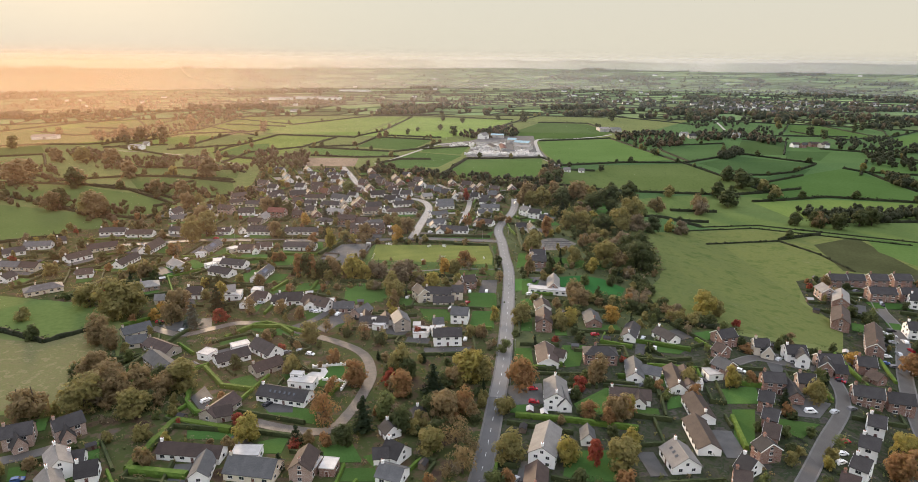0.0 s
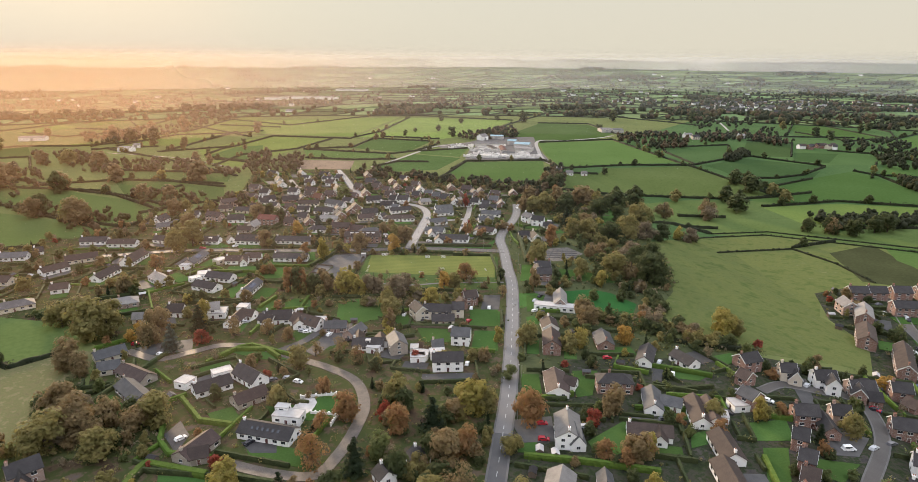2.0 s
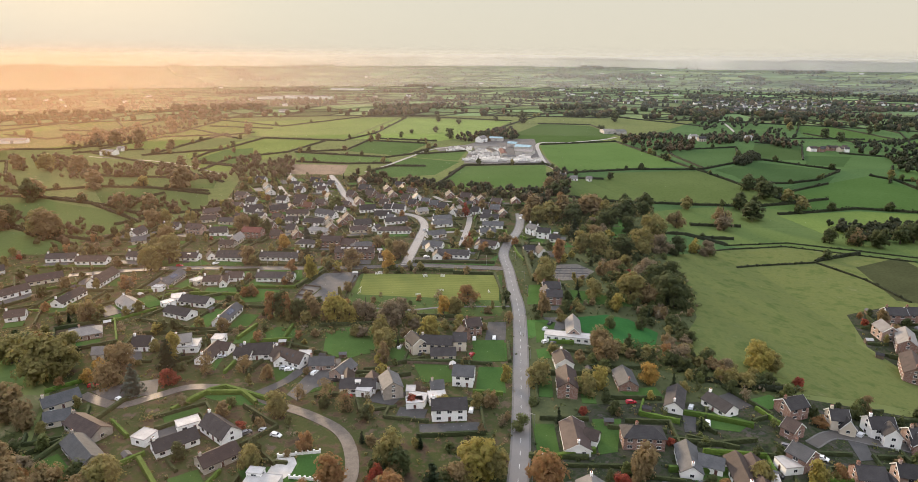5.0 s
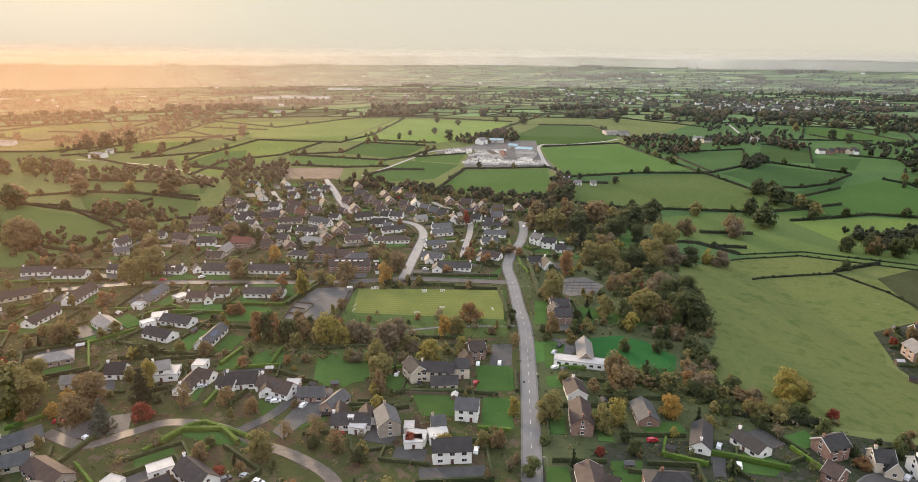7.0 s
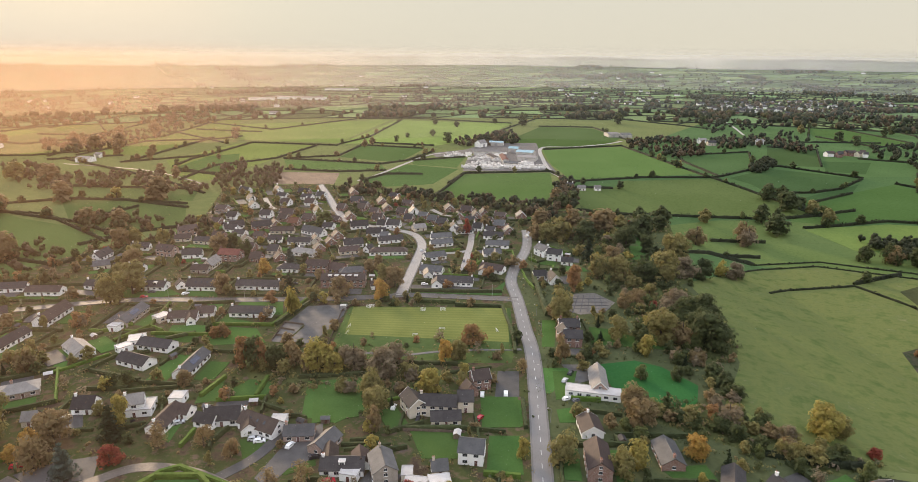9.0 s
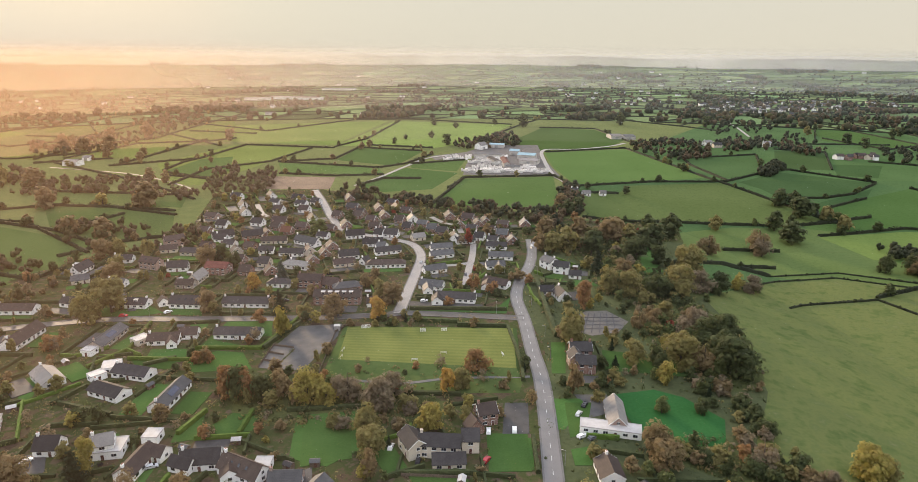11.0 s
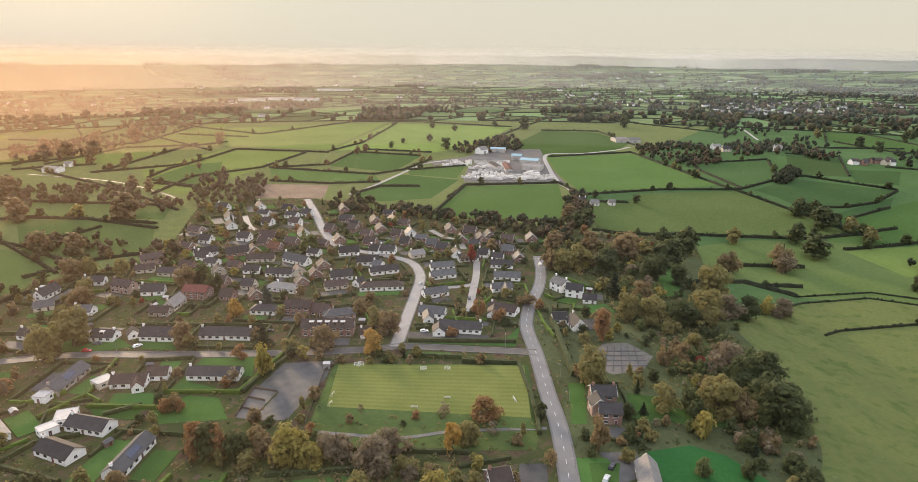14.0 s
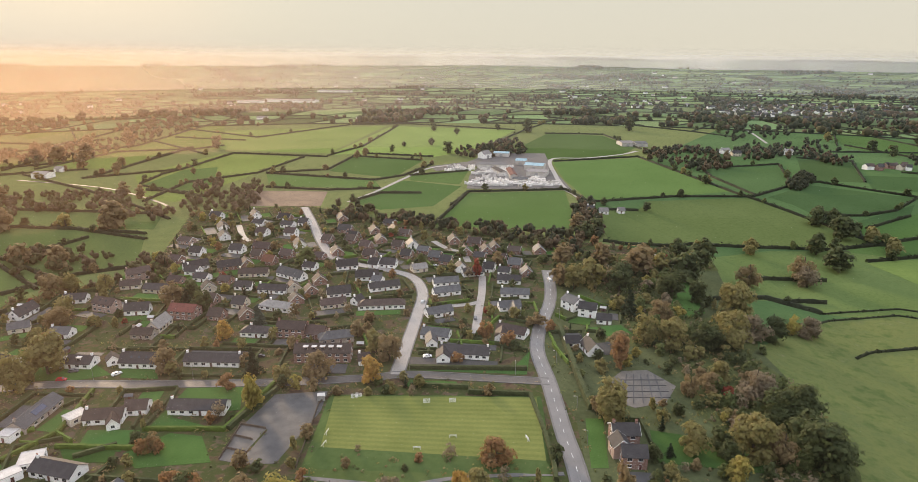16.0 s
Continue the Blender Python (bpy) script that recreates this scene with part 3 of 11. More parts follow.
# ---- trees, hedges ----
def clump_arrays(r, centre, size, n, rg, squash=1.0, up=0.4):
    """n small leaf tufts (bent quads) over a lump of radius size at centre."""
    d = rg.normal(size=(n, 3))
    d /= np.linalg.norm(d, axis=1)[:, None]
    d[:, 2] = np.where(d[:, 2] < -0.5, -d[:, 2], d[:, 2])
    rad = size * (0.75 + 0.35 * rg.random(n))
    c = centre + d * rad[:, None] * np.array([1, 1, squash])
    nrm = d + rg.normal(size=(n, 3)) * 0.2 + np.array([0, 0, up])
    nrm /= np.linalg.norm(nrm, axis=1)[:, None]
    a = np.cross(nrm, rg.normal(size=(n, 3)))
    a /= np.linalg.norm(a, axis=1)[:, None]
    b = np.cross(nrm, a)
    s = r * (0.6 + 0.8 * rg.random(n))[:, None]
    k = s * (0.6 + 0.6 * rg.random(n))[:, None]
    v = np.stack([c - a * s, c - b * k - nrm * s * 0.3, c + a * s, c + b * k - nrm * s * 0.3], 1).reshape(-1, 3)
    return v


def quads(n):
    return np.arange(n * 4).reshape(-1, 4)


TREES = {}


def limb(bm, a, b, r0, r1, seg=6):
    d = Vector(b) - Vector(a)
    m = Matrix.Translation((Vector(a) + Vector(b)) / 2) @ d.to_track_quat("Z", "Y").to_matrix().to_4x4()
    bmesh.ops.create_cone(bm, cap_ends=True, segments=seg, radius1=r0, radius2=r1, depth=d.length, matrix=m)


def tree_proto(shape, seed, fine=1):
    """Trunk and crown meshes of a tree about 10 m high, crown about 8 m wide."""
    rg = np.random.default_rng(seed)
    bm = bmesh.new()
    limb(bm, (0, 0, -0.3), (0.1, 0, 4.2), 0.30, 0.20, 8)
    limb(bm, (0.1, 0, 4.2), (0, 0.2, 8.0), 0.20, 0.06)
    V, core = [], []
    if shape == "conifer":
        for k in range(12):
            z = 0.9 + k * 0.76
            rr = 2.5 * (1 - k / 12.6) + 0.15
            core.append(((0, 0, z), rr * 0.6))
            for j in range(max(3, int(8 * (1 - k / 14)))):
                an = rg.random() * 6.28
                V.append(clump_arrays(0.34, np.array([math.cos(an) * rr * 0.62, math.sin(an) * rr * 0.62, z]), rr * 0.42, 9, rg, 0.5, 0.1))
    else:
        nl = {"round": 24, "tall": 24, "bush": 20, "bare": 20, "wide": 30}[shape]
        hw = {"round": 3.5, "tall": 3.3, "bush": 3.7, "bare": 3.4, "wide": 4.0}[shape]
        zc, hz = {"round": (5.4, 4.2), "tall": (5.4, 4.4), "bush": (3.4, 3.4), "bare": (5.6, 3.9), "wide": (5.0, 4.3)}[shape]
        for k in range(nl):
            d = rg.normal(size=3)
            d /= np.linalg.norm(d)
            q = (0.35 + 0.65 * rg.random()) * 0.72
            taper = 1.0 - 0.25 * max(d[2], 0)
            c = np.array([d[0] * hw * q * taper, d[1] * hw * q * taper, max(zc + d[2] * hz * q, 1.6)])
            if k % 3 == 0:
                limb(bm, (0.05, 0, 1.6 + rg.random() * 2), tuple(c), 0.10, 0.03, 5)
            size = hw * (0.27 + 0.17 * rg.random())
            if shape != "bare":
                core.append((tuple(c), size * 0.62))
            V.append(clump_arrays((0.24 if shape == "bare" else 0.36) * (1.5, 1.08, 0.74)[fine], c, size, int((34 if shape == "bare" else 38) * (0.31, 0.80, 1.65)[fine]), rg, 0.85))
    v = np.concatenate(V)
    wide = np.percentile(np.hypot(v[:, 0], v[:, 1]), 97) / 4.0
    low, high = np.percentile(v[:, 2], 1), np.percentile(v[:, 2], 99.5)
    tall, foot = (7.4, 0.3) if shape == "bush" else (10.0, 0.7 if shape in ("round", "wide", "conifer") else 1.2)
    fit = np.array([1 / wide, 1 / wide, (tall - foot) / (high - low)])
    v = (v - np.array([0, 0, low])) * fit + np.array([0, 0, foot])
    core = [(tuple((np.array(c) - np.array([0, 0, low])) * fit + np.array([0, 0, foot])), r / wide) for c, r in core]
    return mesh_of("trunk", bm, M["bark"]), v, core


BALL = bmesh.new()
solid(BALL, [(1, 0, 0), (-1, 0, 0), (0, 1, 0), (0, -1, 0), (0, 0, 1), (0, 0, -1)], [(0, 2, 4), (2, 1, 4), (1, 3, 4), (3, 0, 4), (2, 0, 5), (1, 2, 5), (3, 1, 5), (0, 3, 5)])
BALL.verts.index_update()
BALL_V = np.array([q.co[:] for q in BALL.verts])
BALL_F = [[q.index for q in fc.verts] for fc in BALL.faces]
BALL.free()


def lump_protos(sub, n, seed):
    """Uneven closed crowns of radius one."""
    rg, out = np.random.default_rng(seed), []
    for _ in range(n):
        bm = bmesh.new()
        bmesh.ops.create_icosphere(bm, subdivisions=sub, radius=1.0)
        bm.verts.index_update()
        v = np.array([q.co[:] for q in bm.verts])
        v *= (0.62 + 0.56 * rg.random(len(v)))[:, None]
        out.append((v, np.array([[q.index for q in f.verts] for f in bm.faces])))
        bm.free()
    return out


LUMPS = lump_protos(1, 8, 3)
LUMPS_FINE = lump_protos(2, 6, 4)


class Crowns:
    """Gathers distant crowns of one tone into one mesh."""

    def __init__(self):
        self.q, self.v, self.t, self.k = [], [], [], 0

    def add(self, x, y, z, r, tall, rg, fine=True, tufts=8):
        v, t = (LUMPS_FINE if fine else LUMPS)[int(rg.random() * 6)]
        a = rg.random() * 6.28
        c, s = math.cos(a), math.sin(a)
        p = np.stack([(v[:, 0] * c - v[:, 1] * s) * r + x, (v[:, 0] * s + v[:, 1] * c) * r + y, v[:, 2] * tall + z], 1)
        self.v.append(p)
        self.t.append(t + self.k)
        self.k += len(p)
        if tufts:
            self.q.append(clump_arrays(r * 0.33, np.array([x, y, z]), r * 0.98, tufts, rg, tall / r))

    def build(self, name, col, label):
        if not self.v:
            return
        q = np.concatenate(self.q) if self.q else np.zeros((0, 3))
        me = from_arrays(name, np.concatenate([q] + self.v), quads(len(q) // 4), LEAF[col], np.concatenate(self.t) + len(q))
        tagged(new(name, me), label, "woodland", kind="stuff")


def crown_arrays(v, core):
    """Leaf tufts, and small shaded hearts of the crown as triangles."""
    vs, ts, k = [v], [], len(v)
    for c, r in core:
        vs.append(BALL_V * r * np.array([1, 1, 0.85]) + np.array(c))
        ts.append(np.array(BALL_F) + k)
        k += len(BALL_V)
    return np.concatenate(vs), quads(len(v) // 4), np.concatenate(ts) if ts else np.zeros((0, 3), int)


def crown_mesh(v, core, col, fine):
    p, f, t = crown_arrays(v, core)
    return from_arrays("crown", p, f, (RAGGED if fine else LEAF)[col], t)


def tree_mesh(shape, col, var, fine=1):
    key = (shape, col, var, fine)
    if key not in TREES:
        pk = (shape, var, fine)
        if pk not in TREES:
            TREES[pk] = tree_proto(shape, var * 13 + len(shape) * 7, fine)
        trunk, v, core = TREES[pk]
        TREES[key] = (trunk, crown_mesh(v, core, col, fine))
    return TREES[key]


TREEWORD = {"green": "green", "dark": "dark green", "olive": "olive green", "yellow": "yellow", "gold": "golden", "orange": "orange autumn", "red": "deep red", "brown": "brown autumn",
            "bare": "almost bare", "blue": "blue-green", "fardark": "dark green", "farbrown": "leafless brown", "farolive": "olive green", "conifer": "dark evergreen"}
tree_count = [0]
MASS = {}


def mass_tree(x, y, h, w, shape, col):
    """One of the uncounted trees: its crown joins the mass of its colour."""
    tree_count[0] += 1
    rr = random.Random(tree_count[0] * 77)
    var = rr.randrange(3)
    fine = 0 if y > 390 or (w < 6.0 and y > 300) else 1 if w < 11.5 else 2
    tree_mesh(shape, col, var, fine)
    trunk, v, core = TREES[shape, var, fine]
    p, f, t = crown_arrays(v, core)
    a, sx, sz = rr.random() * 6.28, w / 8.0, h / (7.4 if shape == "bush" else 10.0)
    q = np.stack([(p[:, 0] * math.cos(a) - p[:, 1] * math.sin(a)) * sx + x, (p[:, 0] * math.sin(a) + p[:, 1] * math.cos(a)) * sx + y, p[:, 2] * sz], 1)
    MASS.setdefault((col, fine > 0), []).append((q, f, t))


def build_masses():
    for (col, near), lst in MASS.items():
        vs, fs, ts, k = [], [], [], 0
        for q, f, t in lst:
            vs.append(q)
            fs.append(f + k)
            ts.append(t + k)
            k += len(q)
        me = from_arrays("village_trees", np.concatenate(vs), np.concatenate(fs), (RAGGED if near else LEAF)[col], np.concatenate(ts))
        tagged(new("village_trees", me), f"{TREEWORD[col]} trees crowding gardens and belts", "trees", kind="stuff")


def tree(x, y, h, w, shape="round", col="green"):
    """A tree of height h and crown width w."""
    tree_count[0] += 1
    rr = random.Random(tree_count[0] * 77)
    trunk, crown = tree_mesh(shape, col, rr.randrange(3), 0 if y > 560 else 2 if w > 11 or (w > 6.5 and y < 340) else 1)
    bush = shape == "bush"
    t = new("shrub" if bush and h < 4 else "tree")
    sx, sz = w / 8.0, h / (7.4 if bush else 10.0)
    t.matrix_basis = pose(x, y, 0, 0, 0, rr.random() * 360) @ Matrix.Diagonal((sx, sx * (0.9 + 0.2 * rr.random()), sz, 1))
    form = {"round": "round-crowned", "tall": "tall narrow", "bush": "low spreading", "bare": "thin-crowned", "wide": "broad-crowned", "conifer": "conical"}[shape]
    tagged(t, f"{TREEWORD[col]} {form} {'shrub' if bush and h < 4 else 'tree'} growing on grass", "shrub" if bush and h < 4 else "tree", "trees")
    part("trunk", trunk, None, t)
    part("crown", crown, None, t)
    return t


def clipped_hedge(w, h, m, *pts, into=None):
    """A trimmed garden hedge with a slightly uneven face."""
    line = smooth_line(pts, 1)
    fine = []
    for a, b in zip(line, line[1:]):
        n = max(1, int((b - a).length / 1.2))
        fine += [a.lerp(b, k / n) for k in range(n)]
    fine.append(line[-1])
    bm = bmesh.new() if into is None else into
    rows = []
    rr = random.Random(int(pts[0][0] * 10))
    for i, q in enumerate(fine):
        d = (fine[min(i + 1, len(fine) - 1)] - fine[max(i - 1, 0)]).normalized()
        s = Vector((d.y, -d.x, 0))
        jit = [rr.uniform(-0.12, 0.12) for _ in range(6)]
        prof = [(-w / 2, -0.1), (-w / 2, h * 0.55), (-w * 0.36, h), (w * 0.36, h), (w / 2, h * 0.55), (w / 2, -0.1)]
        rows.append([bm.verts.new((q.x + s.x * (o + j), q.y + s.y * (o + j), z + (j if z > 0 else 0))) for (o, z), j in zip(prof, jit)])
    for a, b in zip(rows, rows[1:]):
        for k in range(5):
            bm.faces.new((a[k], b[k], b[k + 1], a[k + 1]))
    bm.faces.new(rows[0])
    bm.faces.new(rows[-1][::-1])
    if into is not None:
        return None
    bmesh.ops.recalc_face_normals(bm, faces=bm.faces)
    return tagged(new("hedge", mesh_of("hedge", bm, M[m])), "neatly clipped bright green garden hedge" if m == "clipped" else "dark green garden hedge along a boundary", "hedge", "garden hedges")


def hedgerow_arrays(pts, w, h, rg, step=2.2, leafs=9, r=0.55):
    V = []
    for (x0, y0), (x1, y1) in zip(pts, pts[1:]):
        n = max(1, int(math.hypot(x1 - x0, y1 - y0) / step))
        for k in range(n):
            s = (k + rg.random() * 0.6) / n
            big = 1 + (rg.random() ** 6) * 1.0
            c = np.array([x0 + (x1 - x0) * s + rg.normal() * w * 0.12, y0 + (y1 - y0) * s + rg.normal() * w * 0.12, h * 0.45 * big])
            V.append(clump_arrays(r, c, w * 0.46 * big, leafs, rg, h / w * 0.95))
    return np.concatenate(V)


def hedge_heart(pts, w, h, rg, step=3.0, z=None):
    """The dense uneven body of a hedge along the line, as quads."""
    V, F, k = [], [], 0
    for (x0, y0), (x1, y1) in zip(pts, pts[1:]):
        ln = max(math.hypot(x1 - x0, y1 - y0), 0.1)
        n = max(1, int(ln / step))
        sx, sy = (y1 - y0) / ln, -(x1 - x0) / ln
        for i in range(n + 1):
            x, y = x0 + (x1 - x0) * i / n, y0 + (y1 - y0) * i / n
            g = 0.0 if z is None else z(x, y)
            tall, wide = h * (0.72 + 0.4 * rg.random()), w * (0.42 + 0.16 * rg.random())
            for o, q in ((-wide, -0.1), (-wide * 0.75, tall * 0.85), (wide * 0.45, tall), (wide, -0.1)):
                V.append((x + sx * o, y + sy * o, g + q))
            if i:
                F += [(k - 4 + m, k + m, k + m + 1, k - 3 + m) for m in range(3)]
            k += 4
    return np.array(V), np.array(F)


hedge_count = [0]


def hedgerow(w, h, col, *pts):
    """A bushy field hedge along the line."""
    hedge_count[0] += 1
    rg = np.random.default_rng(hedge_count[0])
    far, low = pts[0][1] > 900, h < 2
    w, h = w * 0.74, h * 0.74
    v = hedgerow_arrays(pts, w, h, rg, 4.0 if far else 1.8, 5 if far else 11, 0.7 if far else 0.55)
    hv, hf = hedge_heart(pts, w, h, rg)
    rr = random.Random(hedge_count[0] * 5)
    for (x0, y0), (x1, y1) in zip(pts, pts[1:]):
        n = int(math.hypot(x1 - x0, y1 - y0) / 11)
        for k in range(n):
            if not low and rr.random() < 0.15:
                s, hh = (k + rr.random()) / n, rr.uniform(4.5, 9.0)
                mass_tree(x0 + (x1 - x0) * s, y0 + (y1 - y0) * s, hh, hh * rr.uniform(0.8, 1.1), rr.choice(("round", "bush", "wide")), rr.choice(("dark", "dark", "brown", "olive") if x0 < 120 else ("dark", "dark", "dark", "green", "olive")))
    ob = new("hedgerow", from_arrays("hedgerow", np.concatenate([v, hv]), np.concatenate([quads(len(v) // 4), hf + len(v)]), LEAF[col]))
    return tagged(ob, "bushy field hedgerow between two pastures", "hedgerow", kind="stuff")


def lamp_post(x, y, rot):
    p = tagged(new("street_lamp"), "grey steel street lamp beside the road", "street lamp", "street lamps")
    p.matrix_basis = pose(x, y, 0, 0, 0, rot)
    bm = bmesh.new()
    limb(bm, (0, 0, -0.3), (0, 0, 6.0), 0.09, 0.06, 8)
    part("pole", bm, M["metal"], p)
    bm = bmesh.new()
    limb(bm, (0, 0, 5.95), (1.1, 0, 6.25), 0.05, 0.04)
    part("arm", bm, M["metal"], p)
    bm = bmesh.new()
    box(bm, 0.9, -0.13, 6.2, 1.6, 0.13, 6.36)
    part("lamp_head", bm, M["concrete"], p)


CARCOL = {}


def car(x, y, rot, col=(0.6, 0.6, 0.6), word="silver", van=False):
    if word not in CARCOL:
        CARCOL[word] = mat("car_paint_" + word, col, tuple(min(1, q * 1.15) for q in col), 1, 5, 0.25, 0.0, 0.6)
    for hx, hy, hr_, hl, hw in HOUSES:
        q = pose(hx, hy, 0, 0, 0, hr_).inverted() @ Vector((x, y, 0))
        if abs(q.x) < hl / 2 + 1.2 and abs(q.y) < hw / 2 + 1.2:
            x, y = (pose(hx, hy, 0, 0, 0, hr_) @ Vector((q.x, -hw / 2 - 2.6, 0)))[:2]
    c = tagged(new("van" if van else "car"), f"parked {word} {'van' if van else 'hatchback car'} on the tarmac", "van" if van else "car", "parked cars")
    c.matrix_basis = pose(x, y, 0.03, 0, 0, rot)
    key = ("car", word, van)
    if key not in PARTS:
        hgt = 2.0 if van else 1.42
        ln = 2.45 if van else 2.1
        bm = bmesh.new()
        prof = [(-ln, 0.3), (-ln, 0.78), (-ln * 0.9, 0.9), (-ln * (0.86 if van else 0.82), hgt - 0.1), (-ln * 0.75, hgt), (ln * (0.35 if van else 0.2), hgt), (ln * 0.5, 0.95), (ln * 0.95, 0.78), (ln, 0.6), (ln, 0.3)]
        lft = [bm.verts.new((px, -0.86 + (0.12 if pz > 1.0 else 0), pz)) for px, pz in prof]
        rgt = [bm.verts.new((px, 0.86 - (0.12 if pz > 1.0 else 0), pz)) for px, pz in prof]
        bm.faces.new(lft)
        bm.faces.new(rgt[::-1])
        for i in range(len(prof)):
            j = (i + 1) % len(prof)
            bm.faces.new((lft[j], lft[i], rgt[i], rgt[j]))
        bmesh.ops.recalc_face_normals(bm, faces=bm.faces)
        body = mesh_of("body", bm, CARCOL[word])
        bm = bmesh.new()
        for y0 in (-0.80, 0.74):
            box(bm, -ln * 0.75, y0, 0.95, ln * 0.25, y0 + 0.06, hgt - 0.12)
        side = mesh_of("side_windows", bm, M["glass"])
        bm = bmesh.new()
        solid(bm, [(ln * 0.49, -0.7, 1.0), (ln * 0.49, 0.7, 1.0), (ln * 0.225, 0.64, hgt - 0.03), (ln * 0.225, -0.64, hgt - 0.03),
                   (ln * 0.51, -0.7, 1.02), (ln * 0.51, 0.7, 1.02), (ln * 0.245, 0.64, hgt - 0.01), (ln * 0.245, -0.64, hgt - 0.01)],
              [(0, 3, 2, 1), (4, 5, 6, 7), (0, 1, 5, 4), (1, 2, 6, 5), (2, 3, 7, 6), (3, 0, 4, 7)])
        screen = mesh_of("windscreen", bm, M["glass"])
        bm = bmesh.new()
        bmesh.ops.create_cone(bm, cap_ends=True, segments=14, radius1=0.31, radius2=0.31, depth=0.2, matrix=pose(0, 0, 0, 90))
        PARTS[key] = (body, side, screen, mesh_of("wheel", bm, M["tyre"]), ln)
    body, side, screen, wheel, ln = PARTS[key]
    part("body", body, None, c)
    part("side_windows", side, None, c)
    part("windscreen", screen, None, c)
    for px in (-ln * 0.62, ln * 0.64):
        for py in (-0.78, 0.78):
            part("wheel", wheel, None, c).matrix_basis = pose(px, py, 0.31)
    return c


def fence(h, m, *pts, gap=2.0):
    f = tagged(new("fence"), "low timber garden fence" if m == "wood" else "white painted low garden wall with piers", "fence", "fences")
    x0, y0 = pts[0]
    f.matrix_basis = pose(x0, y0, 0)
    bm0 = bmesh.new()
    box(bm0, -0.09, -0.09, -0.2, 0.09, 0.09, h + 0.12)
    me = mesh_of("post", bm0, M[m])
    for (ax, ay), (bx, by) in zip(pts, pts[1:]):
        n = max(1, round(math.hypot(bx - ax, by - ay) / gap))
        ang = math.degrees(math.atan2(by - ay, bx - ax))
        ln = math.hypot(bx - ax, by - ay)
        for k in range(n):
            part("post", me, None, f).matrix_basis = pose(ax - x0 + (bx - ax) * k / n, ay - y0 + (by - ay) * k / n, 0, 0, 0, ang)
        bm = bmesh.new()
        box(bm, 0, -0.04, -0.1, ln, 0.04, h)
        part("panel", bm, M[m], f).matrix_basis = pose(ax - x0, ay - y0, 0, 0, 0, ang)
    return f


def balustrade(*pts):
    """A white garden wall with capped piers."""
    f = tagged(new("balustrade"), "white painted garden balustrade with square capped piers", "balustrade", "balustrades")
    x0, y0 = pts[0]
    f.matrix_basis = pose(x0, y0, 0)
    for (ax, ay), (bx, by) in zip(pts, pts[1:]):
        ln, ang = math.hypot(bx - ax, by - ay), math.degrees(math.atan2(by - ay, bx - ax))
        m = pose(ax - x0, ay - y0, 0, 0, 0, ang)
        bm = bmesh.new()
        box(bm, 0, -0.12, -0.2, ln, 0.12, 1.0)
        part("wall", bm, M["white"], f).matrix_basis = m
        bm = bmesh.new()
        box(bm, 0, -0.2, 1.003, ln, 0.2, 1.12)
        part("coping", bm, M["trim"], f).matrix_basis = m
        n = max(1, round(ln / 1.9))
        for k in range(n + 1):
            bm = bmesh.new()
            box(bm, -0.24, -0.24, -0.2, 0.24, 0.24, 1.45)
            box(bm, -0.32, -0.32, 1.45, 0.32, 0.32, 1.6)
            part("pier", bm, M["white"], f).matrix_basis = m @ pose(ln * k / n, 0, 0)
    return f


def shed(x, y, rot, L, W, e, r, roof="teal", wall="concrete", word="pale sheet-clad industrial shed with a blue roof"):
    h = tagged(new("industrial_shed"), word, "shed", "works sheds")
    h.matrix_basis = pose(x, y, 0, 0, 0, rot)
    HOUSES.append((x, y, rot, L, W))
    part("wall", gable_walls(L, W, e, r), M[wall], h)
    part("roof", gable_roof(L, W, e, r, 0.3, 0.12), M[roof], h)
    ridge_cap(L + 0.6, e + r + 0.1, M[roof], h)
    bm = bmesh.new()
    for k in range(5):
        box(bm, -2.0, -0.06 - 0.02 * (k % 2), k * 0.8, 2.0, 0.05, k * 0.8 + 0.78)
    part("roller_door", bm, M["metal"], h).matrix_basis = pose(0, -W / 2, 0)


def block_stack(x, y, rot, k):
    """Concrete blocks stacked on the yard in three sizes."""
    key = ("stack", k % 3)
    if key not in PARTS:
        bm = bmesh.new()
        for i in range(4):
            for j in range(2):
                for l_ in range(1 + (i + j + k) % 3):
                    box(bm, i * 2.1 - 4.2, j * 1.6 - 1.6, l_ * 1.05, i * 2.1 - 2.25, j * 1.6 - 0.1, l_ * 1.05 + 1.0)
        PARTS[key] = mesh_of("block_stack", bm, M["block"])
    ob = tagged(new("block_stack", PARTS[key]), "stack of pale concrete blocks on a works yard", "block stack", "block stacks")
    ob.matrix_basis = pose(x, y, 0.05, 0, 0, rot)


